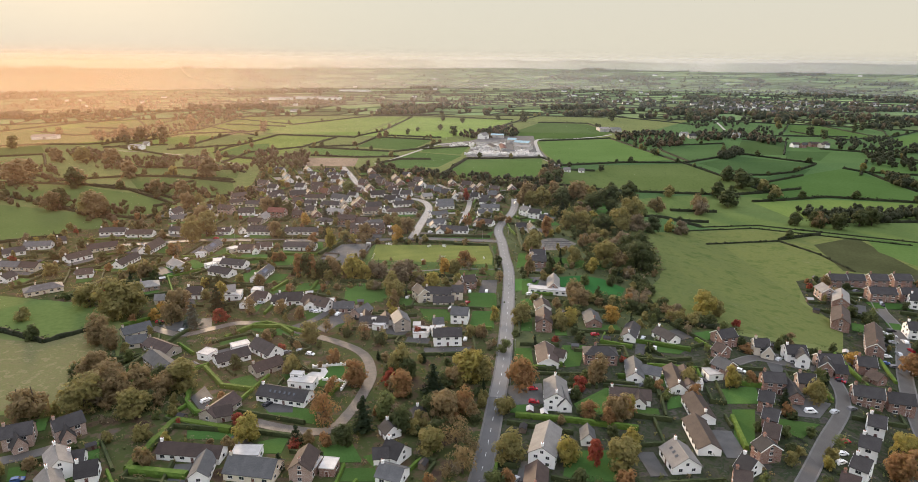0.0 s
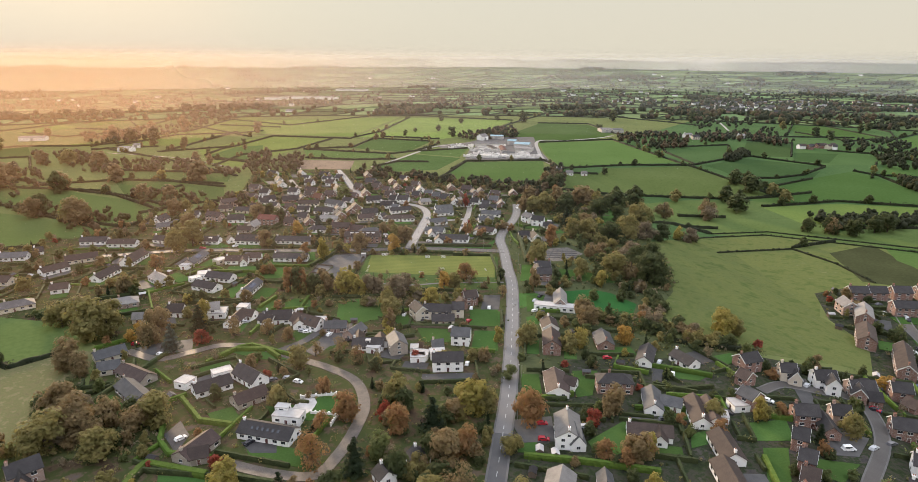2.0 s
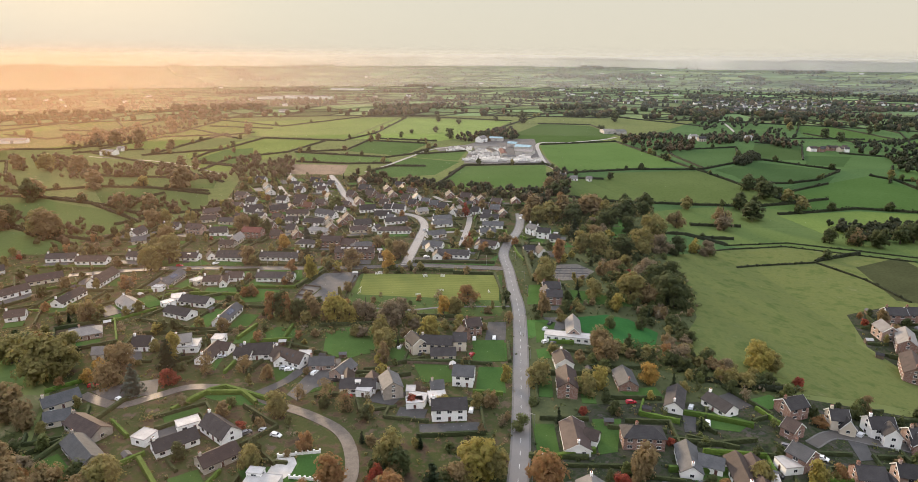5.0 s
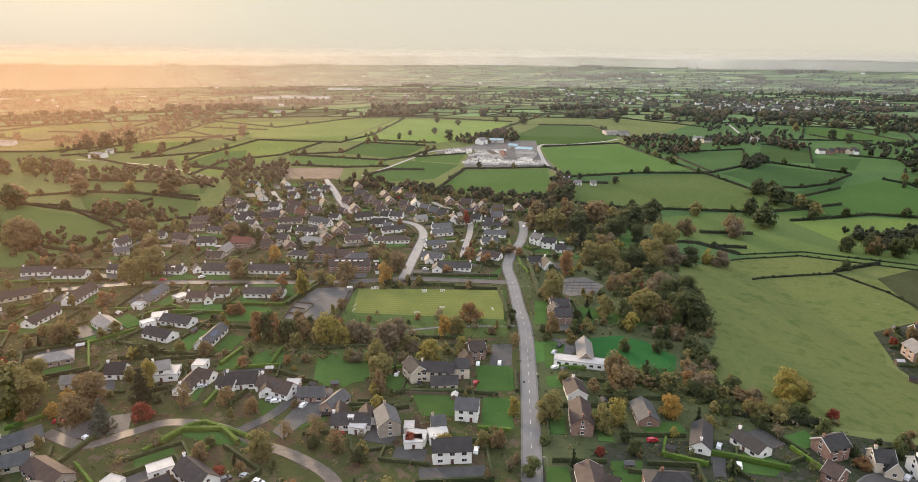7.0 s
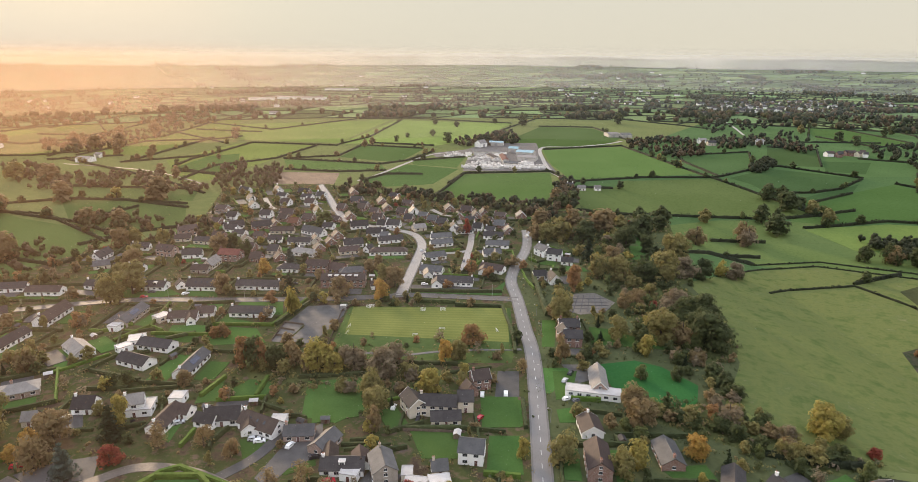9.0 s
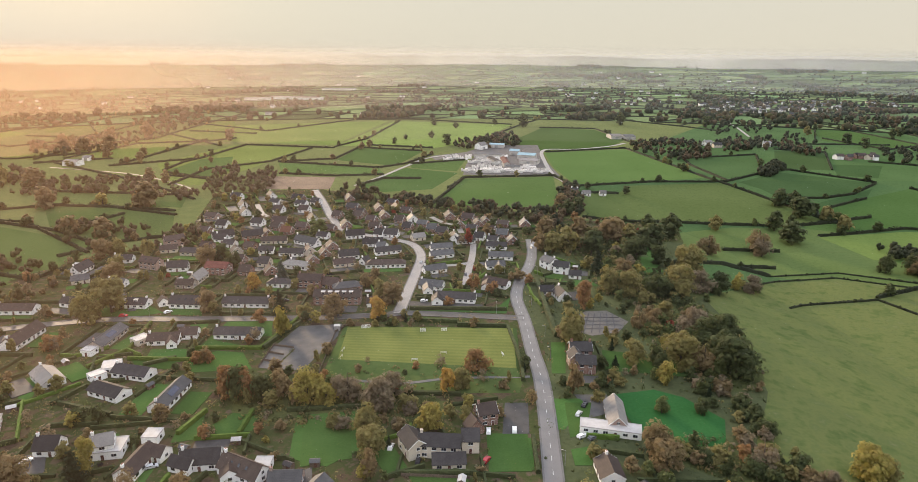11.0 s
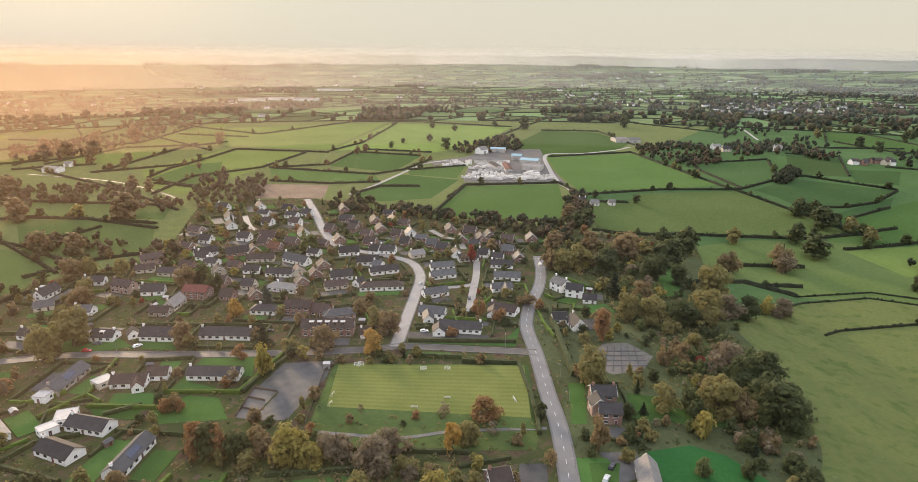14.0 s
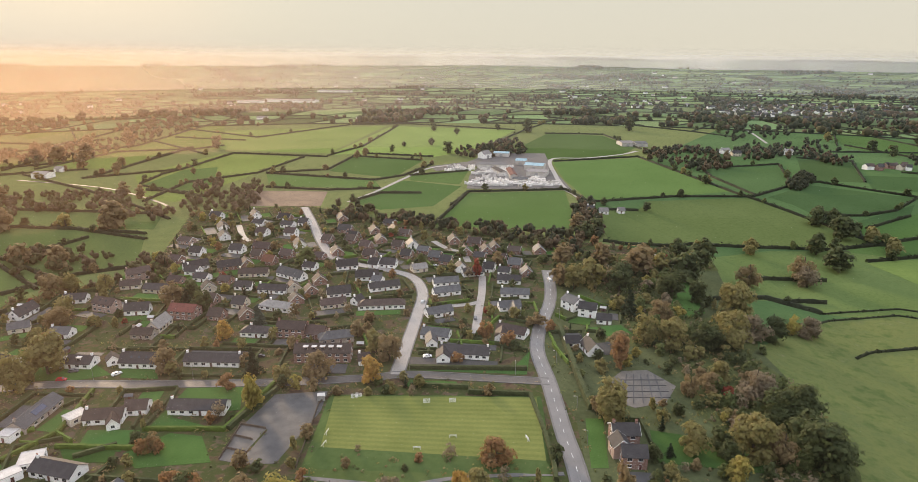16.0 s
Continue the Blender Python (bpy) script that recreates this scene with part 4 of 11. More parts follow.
def goal(x, y, rot):
    """A small white training goal with a sloping net."""
    o = tagged(new("football_goal"), "small white football goal standing on the pitch", "goal", "pitch goals")
    o.matrix_basis = pose(x, y, 1.1, 0, 0, rot) @ Matrix.Scale(0.72, 4)
    for sx in (-1.8, 1.8):
        bm = bmesh.new()
        limb(bm, (sx, 0, 0), (sx, 0, 1.85), 0.09, 0.09)
        part("post", bm, M["trim"], o)
        bm = bmesh.new()
        limb(bm, (sx, 0, 1.85), (sx, 1.4, 0.05), 0.06, 0.06)
        part("stay", bm, M["trim"], o)
    bm = bmesh.new()
    limb(bm, (-1.85, 0, 1.85), (1.85, 0, 1.85), 0.09, 0.09)
    part("crossbar", bm, M["trim"], o)
    bm = bmesh.new()
    for k in range(13):
        u = -1.8 + k * 0.3
        limb(bm, (u, 0, 1.85), (u, 1.4, 0.05), 0.03, 0.03, 4)
    for k in range(6):
        limb(bm, (-1.8, 0.25 * k, 1.85 - 0.32 * k), (1.8, 0.25 * k, 1.85 - 0.32 * k), 0.03, 0.03, 4)
    part("net", bm, M["trim"], o)


def container(x, y, rot):
    o = tagged(new("storage_container"), "pale grey steel storage container beside the pitch", "container")
    o.matrix_basis = pose(x, y, 0, 0, 0, rot)
    bm = bmesh.new()
    box(bm, -1.5, -1.2, 0, 1.5, 1.2, 2.5)
    part("body", bm, M["concrete"], o)
    for k in range(10):
        bm = bmesh.new()
        box(bm, -1.4 + k * 0.3, -1.26, 0.15, -1.25 + k * 0.3, -1.18, 2.4)
        part("rib", bm, M["metal"], o)
    bm = bmesh.new()
    box(bm, -1.58, -1.3, 2.503, 1.58, 1.3, 2.6)
    part("roof", bm, M["concrete"], o)


def parking_grid(a, b, c, d, nu, nv):
    """Dark joints across the old parking ground."""
    o = tagged(new("parking_lines"), "dark joint lines crossing an old parking ground", "ground lines", kind="structure")
    A, B, C, D = (Vector((*q, 0)) for q in (a, b, c, d))
    for i in range(1, nu):
        bm = bmesh.new()
        ribbon(bm, [A.lerp(B, i / nu), D.lerp(C, i / nu)], 0, 0.5, 0.1, 0.32)
        part("joint_line", bm, M["drive"], o)
    for i in range(1, nv):
        bm = bmesh.new()
        ribbon(bm, [A.lerp(D, i / nv), B.lerp(C, i / nv)], 0, 0.5, 0.1, 0.325)
        part("joint_line", bm, M["drive"], o)


def garden_shed(x, y, rot, roof):
    o = tagged(new("garden_shed"), "small weathered timber garden shed with a felt roof", "shed", "garden sheds")
    o.matrix_basis = pose(x, y, 0, 0, 0, rot)
    HOUSES.append((x, y, rot, 3.4, 2.6))
    if "hut" not in PARTS:
        PARTS["hut"] = mesh_of("wall", gable_walls(3.2, 2.4, 1.9, 0.7), M["wood"])
        bm = bmesh.new()
        for k in range(4):
            box(bm, -0.42 + k * 0.21, -0.06, 0, -0.22 + k * 0.21, 0.04, 1.75)
        PARTS["hut_door"] = mesh_of("door", bm, M["door"])
    part("wall", PARTS["hut"], None, o)
    if ("hut", roof) not in PARTS:
        PARTS["hut", roof] = mesh_of("roof", gable_roof(3.2, 2.4, 1.9, 0.7, 0.2, 0.08), M[roof])
    part("roof", PARTS["hut", roof], None, o)
    part("door", PARTS["hut_door"], None, o).matrix_basis = pose(0.4, -1.2, 0)


# ---- ground ----
def ground_sheet():
    bm = bmesh.new()
    xs = [-5200, -2500, -1200, -600, -300, 0, 300, 600, 1200, 2500, 5200]
    ys = [-900, -200, 100, 300, 600, 1000, 1600, 2500, 3600, 5400]
    grid = [[bm.verts.new((x, y, 0)) for x in xs] for y in ys]
    for r0, r1 in zip(grid, grid[1:]):
        for k in range(len(xs) - 1):
            bm.faces.new((r0[k], r0[k + 1], r1[k + 1], r1[k]))
    return tagged(new("ground", mesh_of("ground", bm, M["ground"])), "open green countryside ground reaching the horizon", "ground", kind="structure")


ground_sheet()


def pitch(a, b, c, d, foot):
    """The raised playing field: a mown top in stripes and grass banks down to the ground."""
    z = 1.1
    p = tagged(new("sports_pitch"), "raised mown playing field with faint stripes and grassy banks", "sports pitch", kind="structure")
    SHEETS.append(("pitch", [a, b, c, d]))
    A, B, C, D = (Vector((*q, z)) for q in (a, b, c, d))
    n = 26
    for k in range(n):
        l0, l1, r0, r1 = A.lerp(D, k / n), A.lerp(D, (k + 1) / n), B.lerp(C, k / n), B.lerp(C, (k + 1) / n)
        bm = bmesh.new()
        top = [l0, r0, r1, l1]
        solid(bm, [q.to_tuple() for q in top] + [(q.x, q.y, 0) for q in top], [(3, 2, 1, 0), (0, 1, 5, 4), (1, 2, 6, 5), (2, 3, 7, 6), (3, 0, 4, 7)])
        bmesh.ops.recalc_face_normals(bm, faces=bm.faces)
        part("mown_stripe", bm, M["mown_a" if k % 2 else "mown_b"], p)
    bm = bmesh.new()
    ring = [A, B, C, D]
    low = [Vector((*q, 0)) for q in foot]
    for i in range(4):
        j = (i + 1) % 4
        solid(bm, [ring[i].to_tuple(), ring[j].to_tuple(), (low[j].x, low[j].y, -0.02), (low[i].x, low[i].y, -0.02)], [(0, 1, 2, 3)])
    bmesh.ops.recalc_face_normals(bm, faces=bm.faces)
    part("bank", bm, M["pasture"], p, "longer grass on the banks")
    return p


# ---- fields ----
sheet('field', [(128.9, 826.6), (261.7, 1041.1), (541.2, 1451.9), (826.1, 1576.3), (1165.3, 1476.1), (1080.0, 935.4), (463.6, 497.6), (206.4, 449.0), (130.7, 465.3), (167.6, 580.4), (110.6, 656.6)], 0.008, M['deep'], 'deep green grazed pasture', 'field')
sheet('field', [(-5.7, 769.6), (9.8, 825.4), (110.0, 837.7), (92.0, 679.2), (42.9, 689.3), (-22.5, 703.4)], 0.02, M['bright'], 'bright green grass field', 'field')
sheet('field', [(125.4, 1015.0), (248.6, 1050.6), (282.3, 836.6), (214.5, 813.8), (126.8, 784.9), (120.2, 893.7)], 0.02, M['bright'], 'bright green grass field', 'field')
sheet('field', [(121.1, 752.4), (162.5, 748.3), (182.8, 787.8), (290.9, 806.5), (309.3, 627.5), (273.0, 614.1), (210.6, 622.1), (151.7, 633.0), (110.6, 656.6)], 0.02, M['pasture'], 'grazed green pasture', 'field')
sheet('field', [(309.3, 970.7), (415.0, 998.0), (371.2, 883.6), (298.9, 817.3), (294.7, 916.8)], 0.02, M['deep'], 'deep green grazed pasture', 'field')
sheet('field', [(464.9, 1045.2), (526.3, 1027.2), (453.0, 884.6), (391.8, 897.2)], 0.02, M['deep'], 'deep green grazed pasture', 'field')
sheet('field', [(308.2, 809.3), (382.5, 870.8), (455.4, 808.0), (395.4, 741.1), (313.9, 724.2), (316.4, 772.0)], 0.02, M['deep'], 'deep green grazed pasture', 'field')
sheet('field', [(480.0, 926.7), (538.0, 916.7), (479.1, 835.7), (442.2, 853.0)], 0.02, M['deep'], 'deep green grazed pasture', 'field')
sheet('field', [(321.8, 690.3), (433.4, 772.8), (327.7, 627.5), (310.0, 644.8)], 0.02, M['deep'], 'deep green grazed pasture', 'field')
sheet('field', [(282.2, 622.1), (354.5, 644.8), (301.4, 574.6), (274.8, 580.2)], 0.02, M['bright'], 'bright green grass field', 'field')
sheet('field', [(161.8, 589.5), (221.3, 610.2), (273.9, 608.9), (452.1, 513.1), (352.7, 437.4), (194.0, 488.5), (174.8, 514.4), (143.2, 531.2)], 0.02, M['pasture'], 'grazed green pasture', 'field')
sheet('field', [(130.7, 465.3), (152.6, 472.4), (233.5, 484.8), (352.7, 437.4), (298.8, 366.6), (124.5, 368.7), (130.1, 393.6), (139.6, 425.1), (127.4, 444.4)], 0.02, M['rough'], 'rough tussocky green meadow', 'field')
sheet('field', [(135.4, 428.2), (234.8, 445.0), (245.8, 410.1), (227.2, 363.1), (209.2, 362.7), (190.0, 328.9), (196.8, 293.4), (181.1, 266.8), (166.9, 276.0), (135.9, 288.9), (102.3, 303.0), (126.7, 361.2)], 0.02, M['rough'], 'rough tussocky green meadow', 'field')
sheet('field', [(258.5, 441.1), (301.0, 462.2), (294.7, 384.1), (282.2, 366.2), (246.1, 383.2)], 0.02, M['dark'], 'dark fallow field', 'field')
sheet('field', [(307.0, 457.6), (338.8, 447.4), (300.5, 392.5), (294.9, 424.6)], 0.02, M['bright'], 'bright green grass field', 'field')
sheet('field', [(301.6, 583.0), (445.0, 599.9), (392.5, 524.5), (293.2, 496.7)], 0.02, M['bright'], 'bright green grass field', 'field')
sheet('field', [(-220.8, 927.5), (-91.8, 890.9), (-79.8, 847.3), (-198.9, 857.9)], 0.02, M['bright'], 'bright green grass field', 'field')
sheet('field', [(-152.0, 947.3), (-137.5, 1052.6), (-43.4, 1025.6), (-72.1, 904.7)], 0.02, M['bright'], 'bright green grass field', 'field')
sheet('field', [(-102.5, 785.5), (-59.4, 891.3), (3.5, 860.2), (-24.7, 769.5), (-71.9, 755.6)], 0.02, M['bright'], 'bright green grass field', 'field')
sheet('field', [(-54.5, 919.0), (14.0, 950.0), (1.8, 869.5), (-52.9, 891.4)], 0.02, M['bright'], 'bright green grass field', 'field')
sheet('field', [(-226.1, 837.0), (-133.0, 832.3), (-128.1, 768.7), (-193.8, 768.3)], 0.02, M['soil'], 'brown bare soil field', 'field')
sheet('field', [(-454.6, 1322.0), (-126.9, 1425.9), (-177.5, 1082.4), (-351.6, 1116.9)], 0.02, M['warm'], 'pale yellow-green pasture', 'field')
sheet('field', [(-174.7, 1066.9), (-115.7, 1426.3), (114.5, 1368.2), (37.3, 1126.3), (-30.1, 1054.8), (-128.8, 1083.5)], 0.02, M['warm'], 'pale yellow-green pasture', 'field')
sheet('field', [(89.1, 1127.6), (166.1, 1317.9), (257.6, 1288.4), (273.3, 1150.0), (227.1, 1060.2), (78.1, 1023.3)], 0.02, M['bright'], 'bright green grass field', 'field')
sheet('field', [(-365.7, 914.5), (-322.2, 1079.2), (-203.3, 1051.2), (-231.9, 931.0), (-266.8, 784.2), (-302.2, 796.2)], 0.02, M['warm'], 'pale yellow-green pasture', 'field')
sheet('field', [(-367.6, 691.4), (-248.7, 683.2), (-217.9, 601.8), (-274.0, 550.9)], 0.02, M['pasture'], 'grazed green pasture', 'field')
sheet('field', [(-408.8, 753.4), (-258.8, 739.4), (-245.4, 688.3), (-373.4, 700.2)], 0.02, M['pasture'], 'grazed green pasture', 'field')
sheet('field', [(-256.3, 330.1), (-197.2, 318.1), (-176.9, 294.9), (-196.3, 273.9), (-226.1, 286.9)], 0.02, M['pasture'], 'grazed green pasture', 'field')
sheet('field', [(-235.7, 276.6), (-194.3, 270.8), (-180.3, 287.6), (-165.9, 287.9), (-152.1, 250.7), (-154.4, 216.7), (-184.1, 208.0)], 0.02, M['heath'], 'rough brown and green tussock grass', 'field')
sheet('field', [(-361.4, 480.5), (-340.0, 490.2), (-330.6, 530.5), (-296.2, 456.4), (-327.8, 432.5)], 0.02, M['pasture'], 'grazed green pasture', 'field')
sheet('field', [(-475.2, 652.2), (-418.8, 660.6), (-255.2, 555.0), (-275.1, 491.8), (-352.1, 540.9), (-435.7, 586.9)], 0.02, M['pasture'], 'grazed green pasture', 'field')
sheet('garden_ground', [(-202.8, 581.1), (-235.9, 745.9), (-144.1, 773.3), (-74.1, 726.2), (-13.7, 689.1), (83.9, 656.5), (179.0, 616.7), (138.4, 472.5), (137.1, 420.7), (124.5, 368.7), (103.1, 295.6), (134.5, 285.5), (176.6, 263.8), (193.8, 293.3), (192.6, 324.6), (205.6, 362.7), (233.4, 373.9), (307.7, 375.3), (172.7, 173.2), (146.4, 131.6), (-116.2, 129.6), (-155.6, 150.1), (-182.6, 206.1), (-151.8, 212.5), (-149.5, 250.8), (-166.3, 291.4), (-195.0, 314.0), (-254.5, 327.5), (-350.4, 362.8), (-403.6, 423.5)], 0.004, M['garden'], 'garden ground of soil, rough grass and paving, reddened for sun glow', 'garden ground')
sheet('garden_plots', [(24.4, 264.7), (28.9, 289.4), (53.3, 299.9), (103.1, 295.6), (134.5, 285.5), (176.6, 263.8), (193.8, 293.3), (192.6, 324.6), (205.6, 362.7), (233.4, 373.9), (307.7, 375.3), (172.7, 173.2), (146.4, 131.6), (0.3, 130.5), (10.3, 171.6), (17.6, 218.7)], 0.008, M['plot'], 'garden ground of dark lawn, tarmac and paving, toned down for shade', 'garden ground')
sheet('garden_plots', [(57.0, 580.6), (177.9, 614.1), (138.4, 472.5), (137.1, 420.7), (124.5, 368.7), (131.2, 277.4), (99.4, 283.6), (50.4, 281.5), (25.1, 256.5), (37.6, 413.3), (34.1, 442.6), (33.5, 473.2), (38.7, 500.0), (48.8, 531.6), (54.2, 559.6)], 0.013, M['dark'], 'rough grass and leaf litter beside the road', 'garden ground')
sheet('scrub_floor', [(82.9, 610.3), (130.3, 633.0), (177.0, 616.7), (166.7, 569.6), (144.0, 578.3), (125.2, 567.6), (108.0, 547.7), (125.0, 510.8), (151.3, 499.3), (139.7, 469.4), (131.3, 463.5), (139.6, 425.1), (132.2, 383.5), (122.6, 368.7), (97.9, 369.0), (95.6, 383.9), (91.6, 403.0), (86.3, 421.2), (92.0, 449.9), (90.3, 472.9), (76.6, 479.2), (81.8, 514.9), (72.1, 559.5)], 0.017, M['scrub'], 'shaded scrub and leaf litter under trees', 'scrub floor')
sheet('scrub_floor', [(-150.9, 214.6), (-168.6, 250.5), (-160.4, 263.9), (-137.9, 240.3), (-115.4, 238.0), (-107.7, 227.0), (-106.6, 210.9), (-126.6, 206.7)], 0.017, M['scrub'], 'shaded scrub and leaf litter under trees', 'scrub floor')
sheet('scrub_floor', [(76.6, 340.1), (94.1, 333.2), (103.9, 316.1), (118.6, 308.7), (142.1, 289.5), (122.5, 287.9), (97.9, 302.2), (70.8, 320.4)], 0.017, M['scrub'], 'shaded scrub and leaf litter under trees', 'scrub floor')
sheet('scrub_floor', [(-101.4, 368.1), (-92.9, 376.2), (-27.9, 363.5), (-1.7, 361.3), (-2.0, 352.2), (-49.8, 339.4), (-88.6, 349.6)], 0.017, M['scrub'], 'shaded scrub and leaf litter under trees', 'scrub floor')
sheet('field', [(-461.4, 628.0), (-455.5, 669.3), (-412.0, 654.3), (-377.1, 630.7), (-265.6, 579.1), (-258.7, 528.2), (-271.0, 507.3), (-296.8, 514.7), (-351.0, 547.7), (-387.0, 563.2), (-419.6, 579.6)], 0.026, M['pasture'], 'grazed green pasture', 'field')
sheet('field', [(-410.4, 550.7), (-372.3, 540.3), (-312.4, 516.3), (-267.6, 495.8), (-281.9, 470.2), (-355.3, 471.8)], 0.026, M['pasture'], 'grazed green pasture', 'field')
sheet('field', [(-661.1, 909.6), (-619.3, 936.5), (-555.6, 846.3), (-601.2, 823.8)], 0.026, M['pasture'], 'grazed green pasture', 'field')
sheet('field', [(-514.7, 996.0), (-476.9, 1195.4), (-449.9, 1472.3), (-344.3, 1153.9), (-396.4, 1063.3), (-400.9, 953.4), (-471.7, 963.4)], 0.026, M['warm'], 'pale yellow-green pasture', 'field')
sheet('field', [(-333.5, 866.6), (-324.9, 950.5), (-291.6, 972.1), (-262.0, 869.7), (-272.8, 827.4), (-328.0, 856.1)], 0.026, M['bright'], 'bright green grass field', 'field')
sheet('field', [(-731.5, 1278.3), (-684.4, 1486.1), (-651.8, 1385.4), (-673.8, 1214.7)], 0.026, M['warm'], 'pale yellow-green pasture', 'field')
sheet('field', [(-1134.3, 1587.0), (-1137.4, 1725.9), (-998.5, 1510.7), (-1055.5, 1474.0)], 0.026, M['warm'], 'pale yellow-green pasture', 'field')
sheet('field', [(-745.9, 1103.6), (-750.7, 1231.6), (-700.4, 1202.6), (-719.9, 1079.0)], 0.026, M['warm'], 'pale yellow-green pasture', 'field')
sheet('field', [(-588.5, 957.7), (-552.1, 1023.7), (-541.2, 1039.7), (-526.4, 941.0)], 0.026, M['warm'], 'pale yellow-green pasture', 'field')
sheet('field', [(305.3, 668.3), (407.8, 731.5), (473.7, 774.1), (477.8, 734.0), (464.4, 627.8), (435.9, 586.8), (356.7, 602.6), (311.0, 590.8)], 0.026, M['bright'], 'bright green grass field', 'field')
sheet('field', [(275.3, 579.7), (353.8, 597.2), (430.6, 579.2), (392.5, 524.5), (307.1, 522.3), (281.9, 521.6)], 0.026, M['warm'], 'pale yellow-green pasture', 'field')
sheet('field', [(689.1, 1370.0), (726.6, 1300.5), (722.7, 1097.5), (636.5, 1053.7), (598.0, 1151.1)], 0.026, M['bright'], 'bright green grass field', 'field')
sheet('field', [(480.3, 737.9), (533.5, 811.8), (584.4, 800.1), (539.8, 736.2)], 0.026, M['bright'], 'bright green grass field', 'field')
sheet('field', [(701.8, 1056.9), (837.8, 1164.2), (704.5, 972.6), (650.0, 983.3)], 0.026, M['bright'], 'bright green grass field', 'field')
sheet('field', [(131.3, 436.9), (128.4, 373.9), (109.5, 344.1), (95.2, 320.4), (99.5, 311.1), (119.1, 307.1), (147.1, 297.2), (159.2, 316.0), (139.3, 366.5), (157.7, 441.6)], 0.023, M['rough'], 'rough tussocky green meadow', 'field')
# ---- roads ----
road('road', 5.8, 'mainroad', 'straight village road with dashed white centre line', (15.6, 223.5), (21.4, 264.6), (31.0, 366.4), (31.3, 407.2), (31.5, 442.7), (30.7, 473.3), (35.7, 500.0), (45.5, 531.6), (50.6, 559.6), (53.1, 589.7), dashes=True, kerb=0.7)
road('road', 5.8, 'newroad', 'newer dark stretch of road with dashed white centre line', (-2.2, 130.5), (6.9, 171.6), (11.5, 197.0), (15.6, 223.5), dashes=True, kerb=0.7)
road('road', 5.0, 'asphalt', 'side road meeting the main road at a junction', (31.8, 444.2), (12.1, 446.4), (-29.0, 450.9), (-44.2, 448.4), (-74.1, 445.1), (-103.8, 443.8), (-140.8, 443.1), (-177.9, 443.4), (-206.3, 438.3), (-238.9, 428.6), kerb=0.6, z=0.05)
road('road', 5.8, 'paleroad', 'curving worn estate road, coloured pale for its sunny sheen', (-34.7, 450.9), (-32.0, 480.0), (-28.7, 515.5), (-26.8, 550.1), (-34.0, 576.4), (-49.9, 589.8), (-72.4, 601.7), kerb=0.6, z=0.055)
road('road', 5.5, 'paleroad', 'straight estate road between rows of houses', (-72.4, 601.7), (-90.6, 616.8), (-106.9, 656.2), (-123.9, 710.5), (-142.1, 764.1), kerb=1.0, z=0.045)
road('road', 4.5, 'paleroad', 'small cul-de-sac between bungalows', (10.2, 578.5), (8.3, 549.9), (5.2, 523.4), (1.9, 493.1), z=0.05)
road('road', 4.0, 'paleroad', 'short branch of the cul-de-sac', (7.6, 536.2), (-0.3, 531.8), (-10.3, 529.3), z=0.045)
road('road', 4.5, 'paleroad', 'short estate close', (-181.9, 701.0), (-167.8, 667.0), (-159.2, 656.1), z=0.05)
road('road', 4.5, 'paleroad', 'short estate close', (2.3, 606.6), (-1.2, 627.4), (-11.6, 637.2), (-22.5, 656.3), z=0.05)
road('road', 4.6, 'lane', 'muddy winding lane strewn with leaves', (-78.5, 206.0), (-61.6, 200.5), (-47.0, 199.5), (-41.2, 211.0), (-37.8, 227.0), (-37.0, 243.0), (-43.2, 261.0), (-57.0, 273.0), (-73.0, 281.5), (-91.7, 291.8), (-110.2, 294.4), (-122.2, 287.1), (-133.7, 280.1), (-151.6, 288.1), z=0.05)
road('road', 4.5, 'drive', 'driveway joining the winding lane', (-82.2, 289.1), (-73.0, 300.2), (-65.9, 318.6), z=0.04)
road('road', 4.2, 'asphalt', 'estate road curving past brick houses', (93.0, 152.3), (111.3, 172.6), (130.0, 194.6), (148.7, 216.0), (157.3, 234.1), (157.8, 246.7), (146.0, 253.6), (134.2, 259.1), (123.0, 254.4), kerb=0.6, z=0.05)
road('road', 5.0, 'asphalt', 'street with parked cars beside terraces', (158.8, 180.0), (176.1, 216.3), (191.8, 244.5), (218.2, 286.7), (228.0, 316.8), (239.9, 343.4), (247.6, 361.4), kerb=0.6, z=0.05)
road('road', 5.0, 'asphalt', 'drive past brick houses', (-164.4, 176.8), (-151.9, 180.6), (-143.0, 184.9), (-136.1, 190.0), z=0.05)
road('road', 5.0, 'paleroad', 'farm track to the works yard', (118.1, 770.5), (117.2, 812.9), (112.2, 849.4), (114.9, 928.8), (128.4, 1038.5), (176.3, 1049.2), (232.7, 1080.9), (265.7, 1114.5), z=0.08)
road('road', 4.0, 'paleroad', 'narrow country lane between hedges', (-105.3, 785.5), (-85.2, 830.0), (-60.1, 901.4), (-35.5, 965.0), (-6.7, 990.5), z=0.08)
road('road', 2.6, 'asphalt', 'narrow country lane between hedges', (-478.2, 885.8), (-402.0, 861.6), (-346.6, 835.7), (-283.1, 784.1), (-253.0, 750.1), z=0.08)
road('road', 4.0, 'paleroad', 'far country road', (590.1, 1565.9), (543.7, 1356.4), (499.6, 1200.7), z=0.1)
